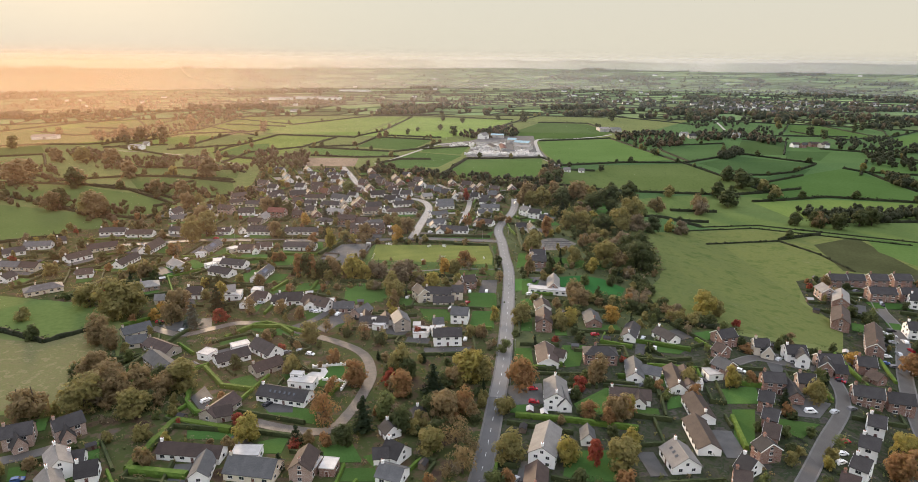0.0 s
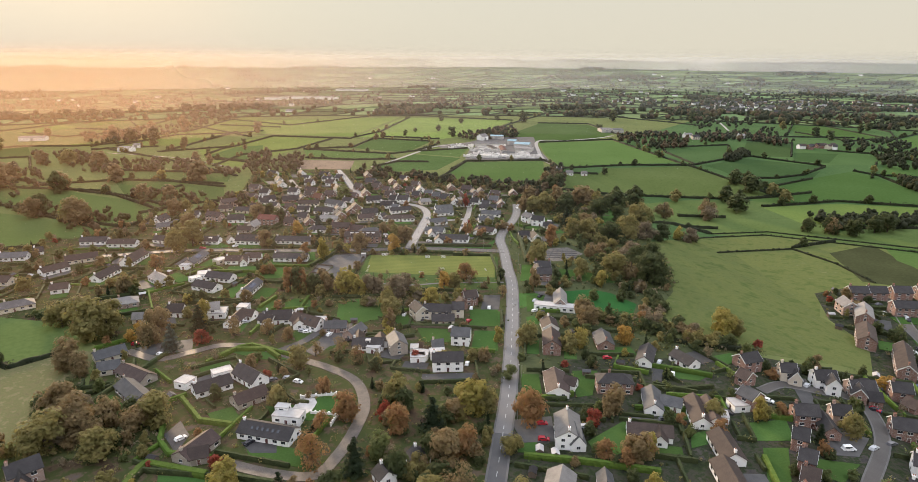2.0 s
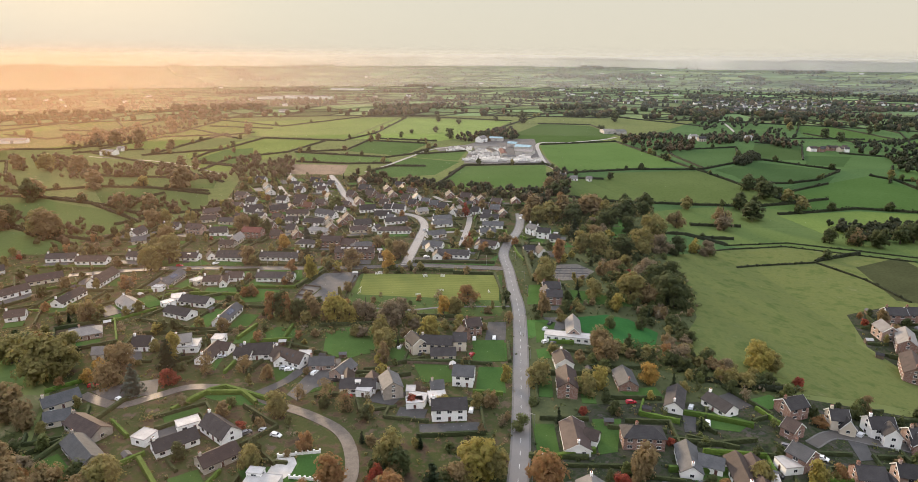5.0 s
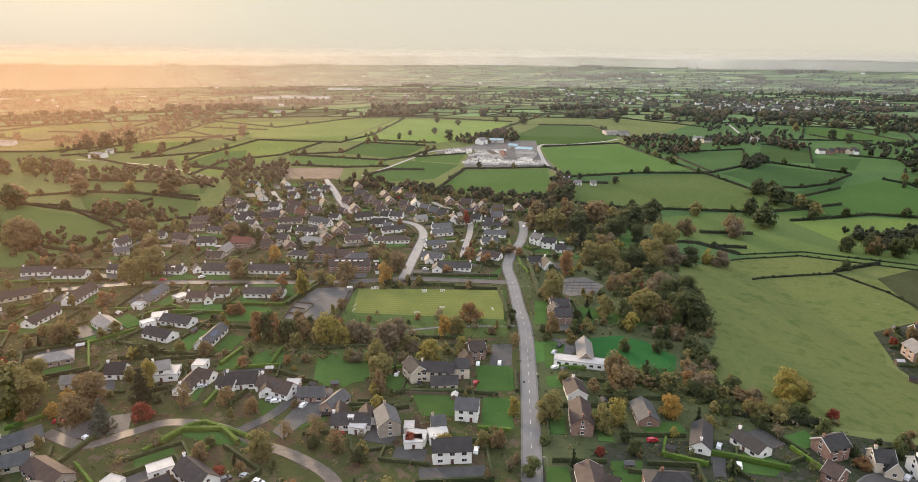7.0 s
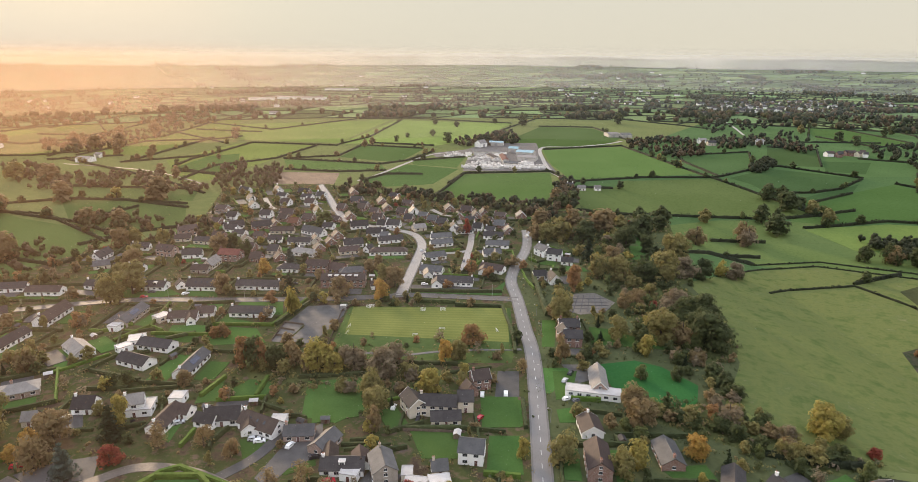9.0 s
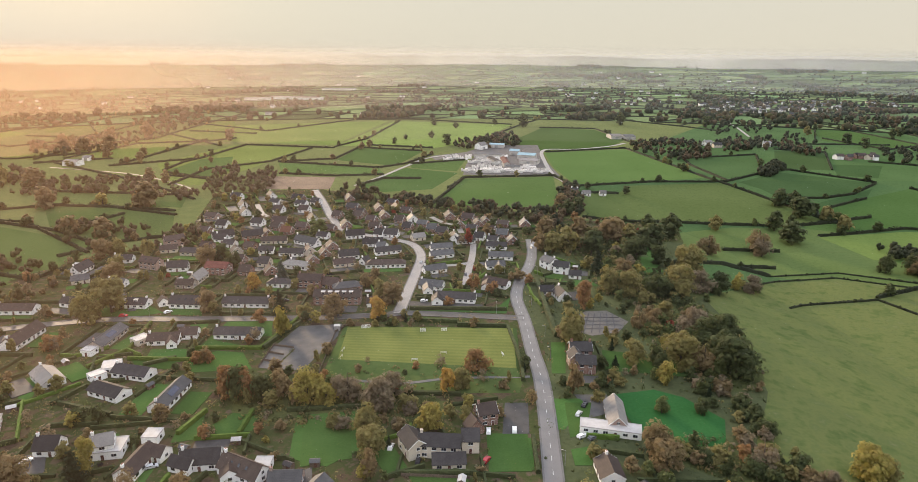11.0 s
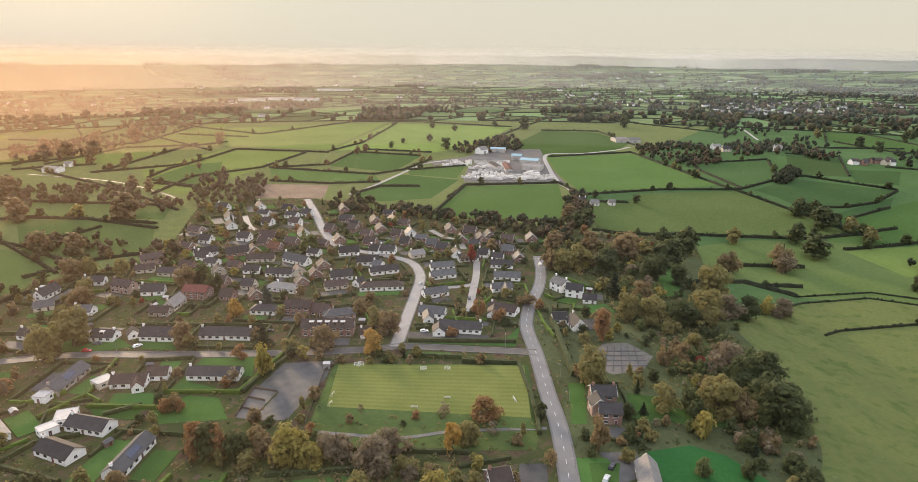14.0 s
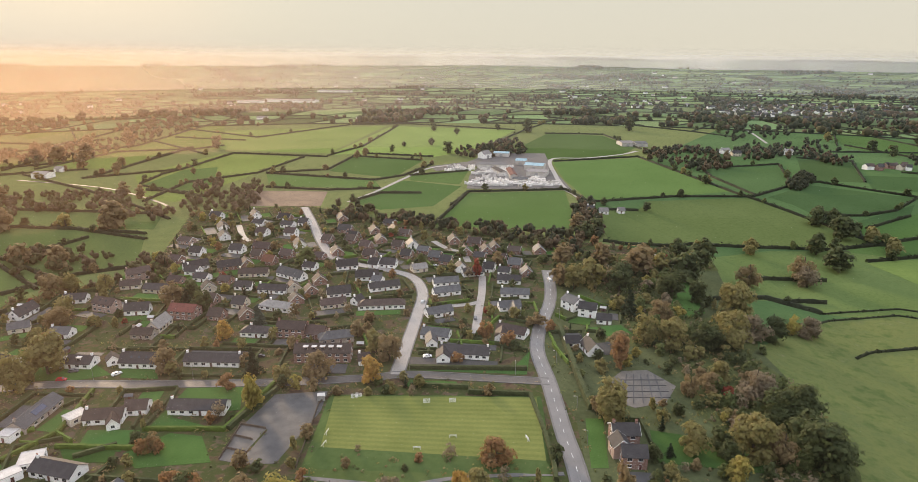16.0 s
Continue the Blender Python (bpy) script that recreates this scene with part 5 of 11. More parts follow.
# ---- yards, lawns and the playing field ----
pitch((-58.9, 431.5), (24.2, 429.4), (21.8, 387.5), (-58.0, 396.3), ((-61.5, 434.5), (26.6, 432.2), (23.6, 379.5), (-63.0, 385.0)))
sheet('grass_strip', [(-63.5, 385.5), (24.0, 380.0), (21.0, 368.2), (-58.0, 368.2)], 0.03, M['pasture'], 'rough mown grass below the playing field', 'grass')
road('footpath', 1.8, 'path', 'narrow tarmac path below the playing field', (-63.5, 381.0), (-45.0, 378.2), (-27.6, 376.2), (-11.1, 379.6), (6.0, 381.0), (27.0, 381.6), z=0.05)
sheet('driveway', [(-83.9, 434.4), (-62.6, 437.1), (-62.7, 421.7), (-72.1, 388.4), (-85.0, 387.9), (-80.0, 408.9), (-90.0, 413.0)], 0.05, M['drive'], 'dark tarmac yard', 'driveway')
sheet('yard', [(-92.1, 390.6), (-91.1, 412.2), (-80.8, 409.3), (-85.9, 388.8)], 0.05, M['gravel'], 'old concrete pens beside the car park', 'yard')
fence(1.1, 'wood', (-92.1, 390.6), (-91.1, 412.2), (-80.8, 409.3))
fence(1.1, 'wood', (-91.4, 397.0), (-84.0, 394.5))
fence(1.1, 'wood', (-91.4, 404.9), (-83.8, 402.2))
sheet('yard', [(58.0, 445.0), (65.9, 453.3), (77.6, 454.3), (85.7, 439.7), (77.0, 426.6), (63.1, 422.7), (56.2, 428.1)], 0.05, M['gravel'], 'cracked tarmac parking ground with grid lines', 'yard')
sheet('lawn', [(59.0, 366.6), (77.2, 370.5), (87.4, 364.4), (97.6, 347.8), (90.8, 331.0), (62.8, 331.3)], 0.05, M['vivid'], 'vivid green lawn behind a hall', 'lawn')
sheet('lawn', [(34.2, 363.7), (44.8, 363.6), (46.6, 359.8), (34.9, 341.7), (31.5, 341.8)], 0.05, M['lawn'], 'mown garden lawn', 'lawn')
sheet('driveway', [(43.3, 366.8), (56.7, 366.6), (55.3, 353.4), (43.5, 348.3), (38.0, 341.7), (35.9, 346.7), (45.5, 357.2)], 0.045, M['drive'], 'dark tarmac yard', 'driveway')
sheet('lawn', [(-120.5, 418.1), (-94.8, 422.9), (-99.3, 441.3), (-122.4, 440.5), (-125.5, 409.0), (-97.0, 408.7)], 0.045, M['lawn'], 'mown garden lawn', 'lawn')
sheet('lawn', [(-127.7, 409.0), (-147.3, 409.2), (-145.0, 397.2), (-128.7, 395.7)], 0.045, M['lawn'], 'mown garden lawn', 'lawn')
sheet('lawn', [(-166.9, 409.4), (-164.1, 423.6), (-154.9, 423.5), (-157.1, 407.4)], 0.045, M['lawn'], 'mown garden lawn', 'lawn')
sheet('lawn', [(-103.3, 405.0), (-94.5, 389.3), (-119.2, 386.3), (-127.2, 394.6), (-115.9, 407.0)], 0.045, M['lawn'], 'mown garden lawn', 'lawn')
sheet('lawn', [(-173.5, 462.9), (-160.0, 451.9), (-172.5, 446.9), (-190.0, 447.0), (-197.8, 457.6)], 0.045, M['lawn'], 'mown garden lawn', 'lawn')
sheet('lawn', [(-158.9, 460.0), (-141.4, 456.1), (-137.8, 447.6), (-154.9, 449.3)], 0.045, M['lawn'], 'mown garden lawn', 'lawn')
sheet('lawn', [(-152.8, 400.1), (-131.0, 398.1), (-128.8, 389.6), (-144.9, 389.8)], 0.045, M['lawn'], 'mown garden lawn', 'lawn')
sheet('lawn', [(-29.6, 461.9), (-13.5, 460.6), (18.5, 458.7), (27.1, 473.3), (22.9, 450.5), (-29.2, 455.2)], 0.045, M['lawn'], 'mown garden lawn', 'lawn')
sheet('lawn', [(-28.7, 445.7), (-8.4, 444.5), (-8.5, 438.1), (-30.9, 440.7)], 0.045, M['lawn'], 'mown garden lawn', 'lawn')
sheet('lawn', [(41.4, 415.3), (48.3, 415.2), (43.0, 384.5), (36.9, 384.6)], 0.045, M['lawn'], 'mown garden lawn', 'lawn')
sheet('lawn', [(64.2, 407.1), (78.4, 403.1), (101.3, 387.1), (98.1, 380.7), (60.2, 387.6)], 0.045, M['lawn'], 'mown garden lawn', 'lawn')
sheet('lawn', [(59.4, 499.8), (78.7, 503.4), (81.8, 492.6), (69.0, 489.2)], 0.045, M['lawn'], 'mown garden lawn', 'lawn')
sheet('lawn', [(115.6, 549.6), (134.9, 544.8), (129.8, 514.7), (109.2, 510.8)], 0.045, M['lawn'], 'mown garden lawn', 'lawn')
sheet('lawn', [(118.5, 569.7), (129.6, 580.5), (140.5, 559.3), (131.4, 544.8)], 0.045, M['lawn'], 'mown garden lawn', 'lawn')
sheet('lawn', [(-66.4, 352.1), (-42.3, 354.9), (-37.0, 331.9), (-49.5, 320.6), (-63.1, 325.1)], 0.045, M['lawn'], 'mown garden lawn', 'lawn')
sheet('lawn', [(6.6, 336.7), (22.5, 336.6), (20.7, 318.4), (5.2, 317.1)], 0.045, M['lawn'], 'mown garden lawn', 'lawn')
sheet('lawn', [(-21.6, 316.3), (-8.0, 314.2), (-1.2, 316.3), (-3.6, 298.7), (-16.3, 298.8)], 0.045, M['lawn'], 'mown garden lawn', 'lawn')
sheet('lawn', [(-81.9, 310.3), (-70.6, 311.5), (-71.1, 298.9), (-77.4, 299.0)], 0.045, M['lawn'], 'mown garden lawn', 'lawn')
sheet('lawn', [(-67.4, 300.7), (-54.0, 302.6), (-51.5, 295.3), (-60.6, 290.2), (-66.1, 291.9)], 0.045, M['lawn'], 'mown garden lawn', 'lawn')
sheet('lawn', [(-103.7, 287.0), (-98.4, 293.7), (-80.9, 290.2), (-75.8, 280.6), (-89.3, 280.6)], 0.045, M['lawn'], 'mown garden lawn', 'lawn')
sheet('lawn', [(7.7, 312.2), (18.9, 312.1), (17.8, 289.9), (5.6, 291.7)], 0.045, M['lawn'], 'mown garden lawn', 'lawn')
sheet('lawn', [(-108.5, 344.3), (-102.0, 354.9), (-98.5, 336.8), (-107.3, 334.4)], 0.045, M['lawn'], 'mown garden lawn', 'lawn')
sheet('lawn', [(-97.3, 344.2), (-91.3, 353.8), (-80.6, 352.2), (-80.4, 341.7), (-92.0, 339.2)], 0.045, M['lawn'], 'mown garden lawn', 'lawn')
sheet('lawn', [(-115.5, 336.8), (-106.8, 329.7), (-106.4, 308.4), (-112.5, 312.4)], 0.045, M['lawn'], 'mown garden lawn', 'lawn')
sheet('lawn', [(-225.6, 385.2), (-212.9, 392.1), (-203.3, 372.4), (-210.8, 363.4)], 0.045, M['lawn'], 'mown garden lawn', 'lawn')
sheet('lawn', [(-189.3, 378.7), (-184.6, 385.3), (-175.5, 366.3), (-177.5, 360.5)], 0.045, M['lawn'], 'mown garden lawn', 'lawn')
sheet('lawn', [(63.8, 293.2), (80.1, 294.9), (81.0, 286.4), (68.3, 284.8)], 0.045, M['lawn'], 'mown garden lawn', 'lawn')
sheet('lawn', [(35.0, 329.5), (43.8, 331.8), (40.6, 320.5), (34.8, 320.5)], 0.045, M['lawn'], 'mown garden lawn', 'lawn')
sheet('lawn', [(38.3, 360.5), (49.0, 360.5), (42.6, 339.1), (36.1, 336.6)], 0.045, M['lawn'], 'mown garden lawn', 'lawn')
sheet('lawn', [(-95.5, 235.8), (-87.4, 240.9), (-80.7, 231.1), (-87.4, 226.4)], 0.045, M['lawn'], 'mown garden lawn', 'lawn')
sheet('lawn', [(-97.4, 199.3), (-80.0, 197.7), (-79.5, 193.4), (-95.2, 193.9)], 0.045, M['lawn'], 'mown garden lawn', 'lawn')
sheet('lawn', [(-70.0, 192.4), (-59.6, 196.1), (-59.9, 185.7), (-65.9, 185.7)], 0.045, M['lawn'], 'mown garden lawn', 'lawn')
sheet('lawn', [(-47.8, 189.2), (-37.2, 192.8), (-31.4, 181.2), (-43.1, 181.1)], 0.045, M['lawn'], 'mown garden lawn', 'lawn')
sheet('lawn', [(-31.9, 184.4), (-24.4, 187.8), (-27.1, 178.1)], 0.045, M['lawn'], 'mown garden lawn', 'lawn')
sheet('lawn', [(-36.7, 178.0), (-27.1, 178.1), (-24.4, 171.3), (-37.4, 171.2)], 0.045, M['lawn'], 'mown garden lawn', 'lawn')
sheet('lawn', [(48.8, 271.1), (59.9, 271.3), (53.4, 250.7), (46.7, 249.0)], 0.045, M['lawn'], 'mown garden lawn', 'lawn')
sheet('lawn', [(45.3, 219.0), (62.2, 232.9), (59.2, 214.9), (47.5, 206.7)], 0.045, M['lawn'], 'mown garden lawn', 'lawn')
sheet('lawn', [(107.2, 231.1), (122.8, 233.7), (118.9, 219.9), (105.0, 219.7)], 0.045, M['lawn'], 'mown garden lawn', 'lawn')
sheet('lawn', [(105.6, 215.5), (114.6, 215.6), (104.3, 192.5), (97.1, 192.5)], 0.045, M['lawn'], 'mown garden lawn', 'lawn')
sheet('lawn', [(120.7, 209.5), (134.1, 205.7), (122.7, 196.3), (116.9, 201.7)], 0.045, M['lawn'], 'mown garden lawn', 'lawn')
sheet('lawn', [(22.4, 218.7), (27.0, 218.8), (27.5, 212.5), (19.7, 212.4)], 0.045, M['lawn'], 'mown garden lawn', 'lawn')
sheet('lawn', [(75.6, 238.0), (88.7, 240.7), (86.4, 233.2), (74.3, 233.1)], 0.045, M['lawn'], 'mown garden lawn', 'lawn')
sheet('lawn', [(83.4, 223.9), (91.2, 226.2), (87.0, 217.4), (80.7, 215.2)], 0.045, M['lawn'], 'mown garden lawn', 'lawn')
sheet('lawn', [(38.0, 188.4), (56.2, 188.6), (52.1, 172.0), (33.4, 171.9)], 0.045, M['lawn'], 'mown garden lawn', 'lawn')
sheet('lawn', [(97.8, 278.2), (108.5, 268.9), (101.0, 262.7), (88.5, 265.5)], 0.045, M['lawn'], 'mown garden lawn', 'lawn')
sheet('lawn', [(-134.1, 177.1), (-122.7, 177.2), (-120.6, 170.4), (-133.5, 170.3)], 0.045, M['lawn'], 'mown garden lawn', 'lawn')
sheet('lawn', [(-128.1, 190.1), (-125.0, 191.9), (-119.5, 181.9), (-123.4, 181.9)], 0.045, M['lawn'], 'mown garden lawn', 'lawn')
sheet('lawn', [(-146.4, 176.9), (-140.8, 178.5), (-137.2, 170.2), (-142.7, 170.2)], 0.045, M['lawn'], 'mown garden lawn', 'lawn')
sheet('lawn', [(-75.0, 241.1), (-50.7, 244.0), (-53.2, 231.5), (-67.5, 231.3)], 0.045, M['lawn'], 'mown garden lawn', 'lawn')
sheet('lawn', [(-56.8, 249.3), (-46.6, 249.4), (-46.4, 234.0), (-53.7, 233.9)], 0.045, M['lawn'], 'mown garden lawn', 'lawn')
sheet('lawn', [(-75.4, 217.6), (-54.1, 213.6), (-51.9, 203.6), (-70.2, 207.3)], 0.045, M['lawn'], 'mown garden lawn', 'lawn')
sheet('lawn', [(-62.8, 347.6), (-46.3, 352.9), (-41.3, 325.0), (-58.3, 320.4)], 0.045, M['lawn'], 'mown garden lawn', 'lawn')
sheet('lawn', [(5.7, 339.3), (20.8, 339.6), (19.7, 317.5), (5.4, 317.3)], 0.045, M['lawn'], 'mown garden lawn', 'lawn')
sheet('driveway', [(-63.7, 312.3), (-54.1, 320.7), (-50.4, 300.7), (-60.4, 293.6), (-64.9, 283.7), (-70.3, 288.5)], 0.05, M['drive'], 'dark tarmac yard', 'driveway')
sheet('driveway', [(-77.0, 316.5), (-66.9, 316.4), (-65.7, 311.5), (-78.1, 308.4)], 0.05, M['drive'], 'dark tarmac yard', 'driveway')
sheet('driveway', [(14.3, 360.5), (23.6, 360.5), (21.5, 339.1), (11.6, 339.1)], 0.05, M['drive'], 'dark tarmac yard', 'driveway')
sheet('driveway', [(-32.6, 293.5), (-22.0, 290.0), (-27.2, 280.4), (-37.3, 283.6)], 0.05, M['drive'], 'dark tarmac yard', 'driveway')
sheet('driveway', [(18.8, 232.4), (34.7, 235.0), (33.9, 218.9), (22.3, 217.9)], 0.05, M['drive'], 'dark tarmac yard', 'driveway')
sheet('driveway', [(-76.6, 217.6), (-64.6, 219.9), (-62.5, 211.4), (-71.3, 211.3)], 0.05, M['drive'], 'dark tarmac yard', 'driveway')
sheet('driveway', [(-105.5, 221.6), (-103.3, 230.8), (-96.3, 221.7), (-96.7, 211.0)], 0.05, M['drive'], 'dark tarmac yard', 'driveway')
sheet('driveway', [(-80.4, 195.9), (-69.4, 190.7), (-70.9, 185.6), (-76.1, 186.6)], 0.05, M['drive'], 'dark tarmac yard', 'driveway')
sheet('driveway', [(140.1, 266.3), (146.8, 263.4), (139.9, 243.9), (134.8, 243.8)], 0.05, M['drive'], 'dark tarmac yard', 'driveway')
sheet('driveway', [(84.2, 274.8), (90.7, 278.1), (84.9, 262.5), (80.9, 262.5)], 0.05, M['drive'], 'dark tarmac yard', 'driveway')
sheet('driveway', [(128.1, 220.0), (139.7, 224.6), (146.6, 220.2), (136.2, 209.7), (126.2, 211.6)], 0.05, M['drive'], 'dark tarmac yard', 'driveway')
sheet('driveway', [(21.3, 181.7), (29.5, 185.0), (27.8, 171.8), (18.5, 171.7)], 0.05, M['drive'], 'dark tarmac yard', 'driveway')
sheet('driveway', [(-153.9, 327.4), (-148.1, 329.7), (-141.1, 316.6), (-150.1, 316.6)], 0.05, M['drive'], 'dark tarmac yard', 'driveway')
sheet('driveway', [(-149.4, 290.5), (-139.3, 297.3), (-126.6, 300.9), (-122.4, 288.7), (-139.5, 283.9)], 0.05, M['drive'], 'dark tarmac yard', 'driveway')
sheet('driveway', [(-29.9, 467.7), (10.8, 462.7), (10.5, 458.7), (-29.5, 460.7)], 0.05, M['drive'], 'dark tarmac yard', 'driveway')
# ---- houses ----
h = house(-110.6, 422.8, -2, 22.2, 7.9, 2.6, 2.4, 'slate', 'white', chim=1)
h = house(-144.0, 416.5, 6, 14.2, 7.5, 2.6, 2.4, 'brown', 'white')
wing(h, -134.6, 422.8, 6, 8.3, 7.5, 2.6, 2.4, 'brown', 'white')
wing(h, -138.9, 411.8, -67, 5.7, 4.4, 2.6, 2.4, 'brown', 'white')
flat_block(h, -155.1, 415.9, 57, 7.3, 6.0, 2.8, 'cream', 'flat')
h = house(-171.6, 417.6, 86, 21.8, 7.9, 2.6, 2.4, 'grey', 'stone', solar=True)
flat_block(h, -172.8, 404.9, -8, 5.4, 7.0, 2.8, 'white', 'flat')
h = house(-150.6, 461.6, -4, 17.4, 8.8, 2.8, 3.4, 'slate', 'white', lights=3, chim=1)
wing(h, -164.4, 462.6, -58, 5.0, 5.3, 2.6, 2.4, 'slate', 'white')
h = house(-180.7, 461.3, -4, 18.5, 7.9, 2.6, 2.4, 'slate', 'white', dormers=2, chim=2)
h = house(-118.6, 462.6, -3, 25.3, 7.9, 2.6, 2.4, 'slate', 'white', chim=2)
h = house(-212.8, 462.1, -12, 12.0, 7.0, 2.6, 2.4, 'slate', 'white')
h = house(-143.1, 383.7, -15, 16.6, 7.9, 2.6, 2.4, 'slate', 'white')
flat_block(h, -155.1, 389.0, 20, 7.4, 8.0, 2.8, 'white', 'flat')
h = house(-119.6, 364.1, 84, 20.9, 7.0, 2.6, 2.4, 'grey', 'white', solar=True)
h = house(-238.7, 517.1, 84, 14.7, 7.0, 2.8, 3.4, 'slate', 'white', lights=1)
h = house(-229.0, 498.3, 27, 9.4, 7.0, 2.6, 2.4, 'grey', 'cream')
h = house(-203.9, 492.1, -4, 10.2, 7.0, 2.6, 2.4, 'grey', 'white')
h = house(-222.1, 537.5, 4, 12.0, 7.0, 2.6, 2.4, 'slate', 'white')
h = house(-198.5, 524.7, -19, 13.6, 7.0, 4.9, 2.7, 'brown', 'pinkbrick', lights=2)
h = house(-179.9, 520.9, 7, 12.5, 7.0, 2.8, 3.4, 'slate', 'white')
h = house(-160.1, 501.2, 84, 13.5, 7.0, 2.8, 3.4, 'pale', 'cream')
h = house(-152.3, 515.3, -10, 14.5, 8.8, 4.9, 2.7, 'red', 'brick')
h = house(-163.1, 490.5, -4, 10.7, 6.2, 2.6, 2.4, 'brown', 'stone')
h = house(-201.9, 559.4, 16, 11.1, 7.0, 2.6, 2.4, 'brown', 'cream')
h = house(-204.5, 574.5, 36, 13.3, 7.9, 4.9, 2.7, 'brown', 'pinkbrick')
h = house(-183.0, 552.9, -8, 15.3, 7.0, 2.6, 2.4, 'slate', 'cream')
h = house(-175.8, 592.5, 34, 15.2, 7.0, 2.8, 3.4, 'slate', 'white')
h = house(-154.5, 593.6, 24, 14.8, 7.0, 2.8, 3.4, 'slate', 'brick')
h = house(-134.8, 580.8, 4, 18.1, 7.0, 2.6, 2.4, 'brown', 'cream')
h = house(-133.7, 557.3, -6, 10.4, 6.2, 2.6, 2.4, 'slate', 'white')
h = house(-114.9, 551.7, -7, 16.8, 7.0, 2.6, 2.4, 'slate', 'white')
h = house(-109.9, 576.8, -33, 20.6, 7.0, 2.8, 3.4, 'grey', 'white')
h = house(-106.3, 526.1, -17, 18.7, 7.9, 2.6, 2.4, 'pale', 'white', hip=True)
h = house(-108.5, 493.0, -6, 13.6, 7.5, 2.6, 2.4, 'slate', 'white', hip=True)
h = house(-90.0, 492.4, -6, 14.1, 7.9, 4.9, 2.7, 'brown', 'brick')
h = house(-77.6, 490.5, -16, 10.3, 7.0, 2.8, 3.4, 'brown', 'brick')
h = house(-67.3, 486.0, 16, 16.4, 7.9, 2.8, 2.6, 'grey', 'stone', hip=True)
h = house(-69.6, 467.1, -0, 25.6, 9.7, 4.9, 2.7, 'brown', 'brick', dormers=5, chim=2)
h = house(-50.6, 462.7, 12, 5.3, 6.2, 2.6, 2.4, 'brown', 'white')
h = house(-62.4, 573.9, 4, 14.1, 7.0, 2.8, 3.4, 'slate', 'white')
h = house(-50.2, 556.6, 19, 18.3, 7.0, 2.6, 2.4, 'slate', 'white')
h = house(-63.1, 533.8, 59, 6.3, 5.3, 2.6, 2.4, 'slate', 'white')
h = house(-48.9, 528.4, 5, 25.8, 7.9, 2.6, 2.4, 'brown', 'white', hip=True)
h = house(-75.5, 545.6, 16, 13.5, 7.0, 2.8, 3.4, 'slate', 'white')
h = house(-76.1, 529.8, 18, 13.9, 7.0, 2.6, 2.4, 'brown', 'cream')
h = house(-78.1, 594.8, 15, 13.7, 7.0, 2.8, 3.4, 'slate', 'white')
h = house(-17.0, 517.7, 23, 14.4, 7.9, 2.6, 2.4, 'grey', 'white')
h = house(-17.9, 489.7, -15, 13.9, 8.8, 2.6, 2.4, 'grey', 'white')
wing(h, -20.2, 481.6, -83, 8.7, 5.3, 2.6, 2.4, 'grey', 'white')
h = house(-4.2, 469.9, -8, 23.2, 8.8, 2.6, 2.4, 'slate', 'white', chim=2)
wing(h, -14.3, 465.7, -90, 7.8, 6.2, 2.6, 2.4, 'slate', 'white')
h = house(-12.8, 548.1, 18, 15.9, 7.0, 2.6, 2.4, 'grey', 'white')
h = house(-13.2, 564.2, 12, 15.4, 7.0, 2.6, 2.4, 'grey', 'white')
h = house(22.2, 525.6, 8, 12.0, 7.0, 2.6, 2.4, 'grey', 'white')
wing(h, 24.3, 520.9, -89, 10.9, 6.2, 2.6, 2.4, 'grey', 'white')
h = house(20.7, 492.7, -28, 15.3, 7.9, 2.6, 2.4, 'brown', 'white')
wing(h, 14.7, 487.8, 81, 8.4, 6.2, 2.6, 2.4, 'brown', 'white')
h = house(27.4, 544.6, -7, 16.4, 7.0, 2.6, 2.4, 'grey', 'white')
h = house(26.2, 567.8, -9, 14.5, 7.0, 2.6, 2.4, 'slate', 'white')
h = house(-30.7, 589.9, 22, 9.7, 7.9, 2.6, 2.4, 'pale', 'cream')
h = house(4.2, 581.7, 14, 13.7, 7.0, 2.6, 2.4, 'slate', 'white')
h = house(-59.0, 703.2, -25, 8.8, 7.5, 2.6, 2.4, 'slate', 'brick', barge=True)
h = house(-53.8, 680.6, -76, 10.9, 7.9, 2.8, 3.4, 'brown', 'white', barge=True)
h = house(-44.6, 672.8, -24, 8.2, 7.5, 2.6, 2.4, 'brown', 'brick', barge=True)
h = house(-37.6, 641.6, -77, 9.3, 7.9, 2.8, 3.4, 'grey', 'white', barge=True)
h = house(-28.6, 628.1, -21, 7.9, 7.5, 2.6, 2.4, 'grey', 'brick', barge=True)
h = house(-20.1, 613.3, -19, 8.2, 7.5, 2.8, 3.4, 'grey', 'brick', barge=True)
h = house(-12.9, 604.2, -19, 8.0, 7.5, 2.8, 3.4, 'slate', 'brick', barge=True)
h = house(-3.4, 589.4, -79, 7.3, 7.9, 2.8, 3.4, 'slate', 'white', barge=True)
h = house(-7.2, 652.5, -80, 9.6, 7.9, 2.8, 3.4, 'slate', 'brick', barge=True)
h = house(8.3, 646.2, -19, 9.4, 7.5, 2.8, 3.4, 'brown', 'brick', barge=True)
h = house(22.1, 634.3, -83, 8.8, 7.9, 2.8, 3.4, 'slate', 'brick', barge=True)
h = house(35.8, 628.2, -19, 8.8, 7.5, 2.6, 2.4, 'brown', 'brick', barge=True)
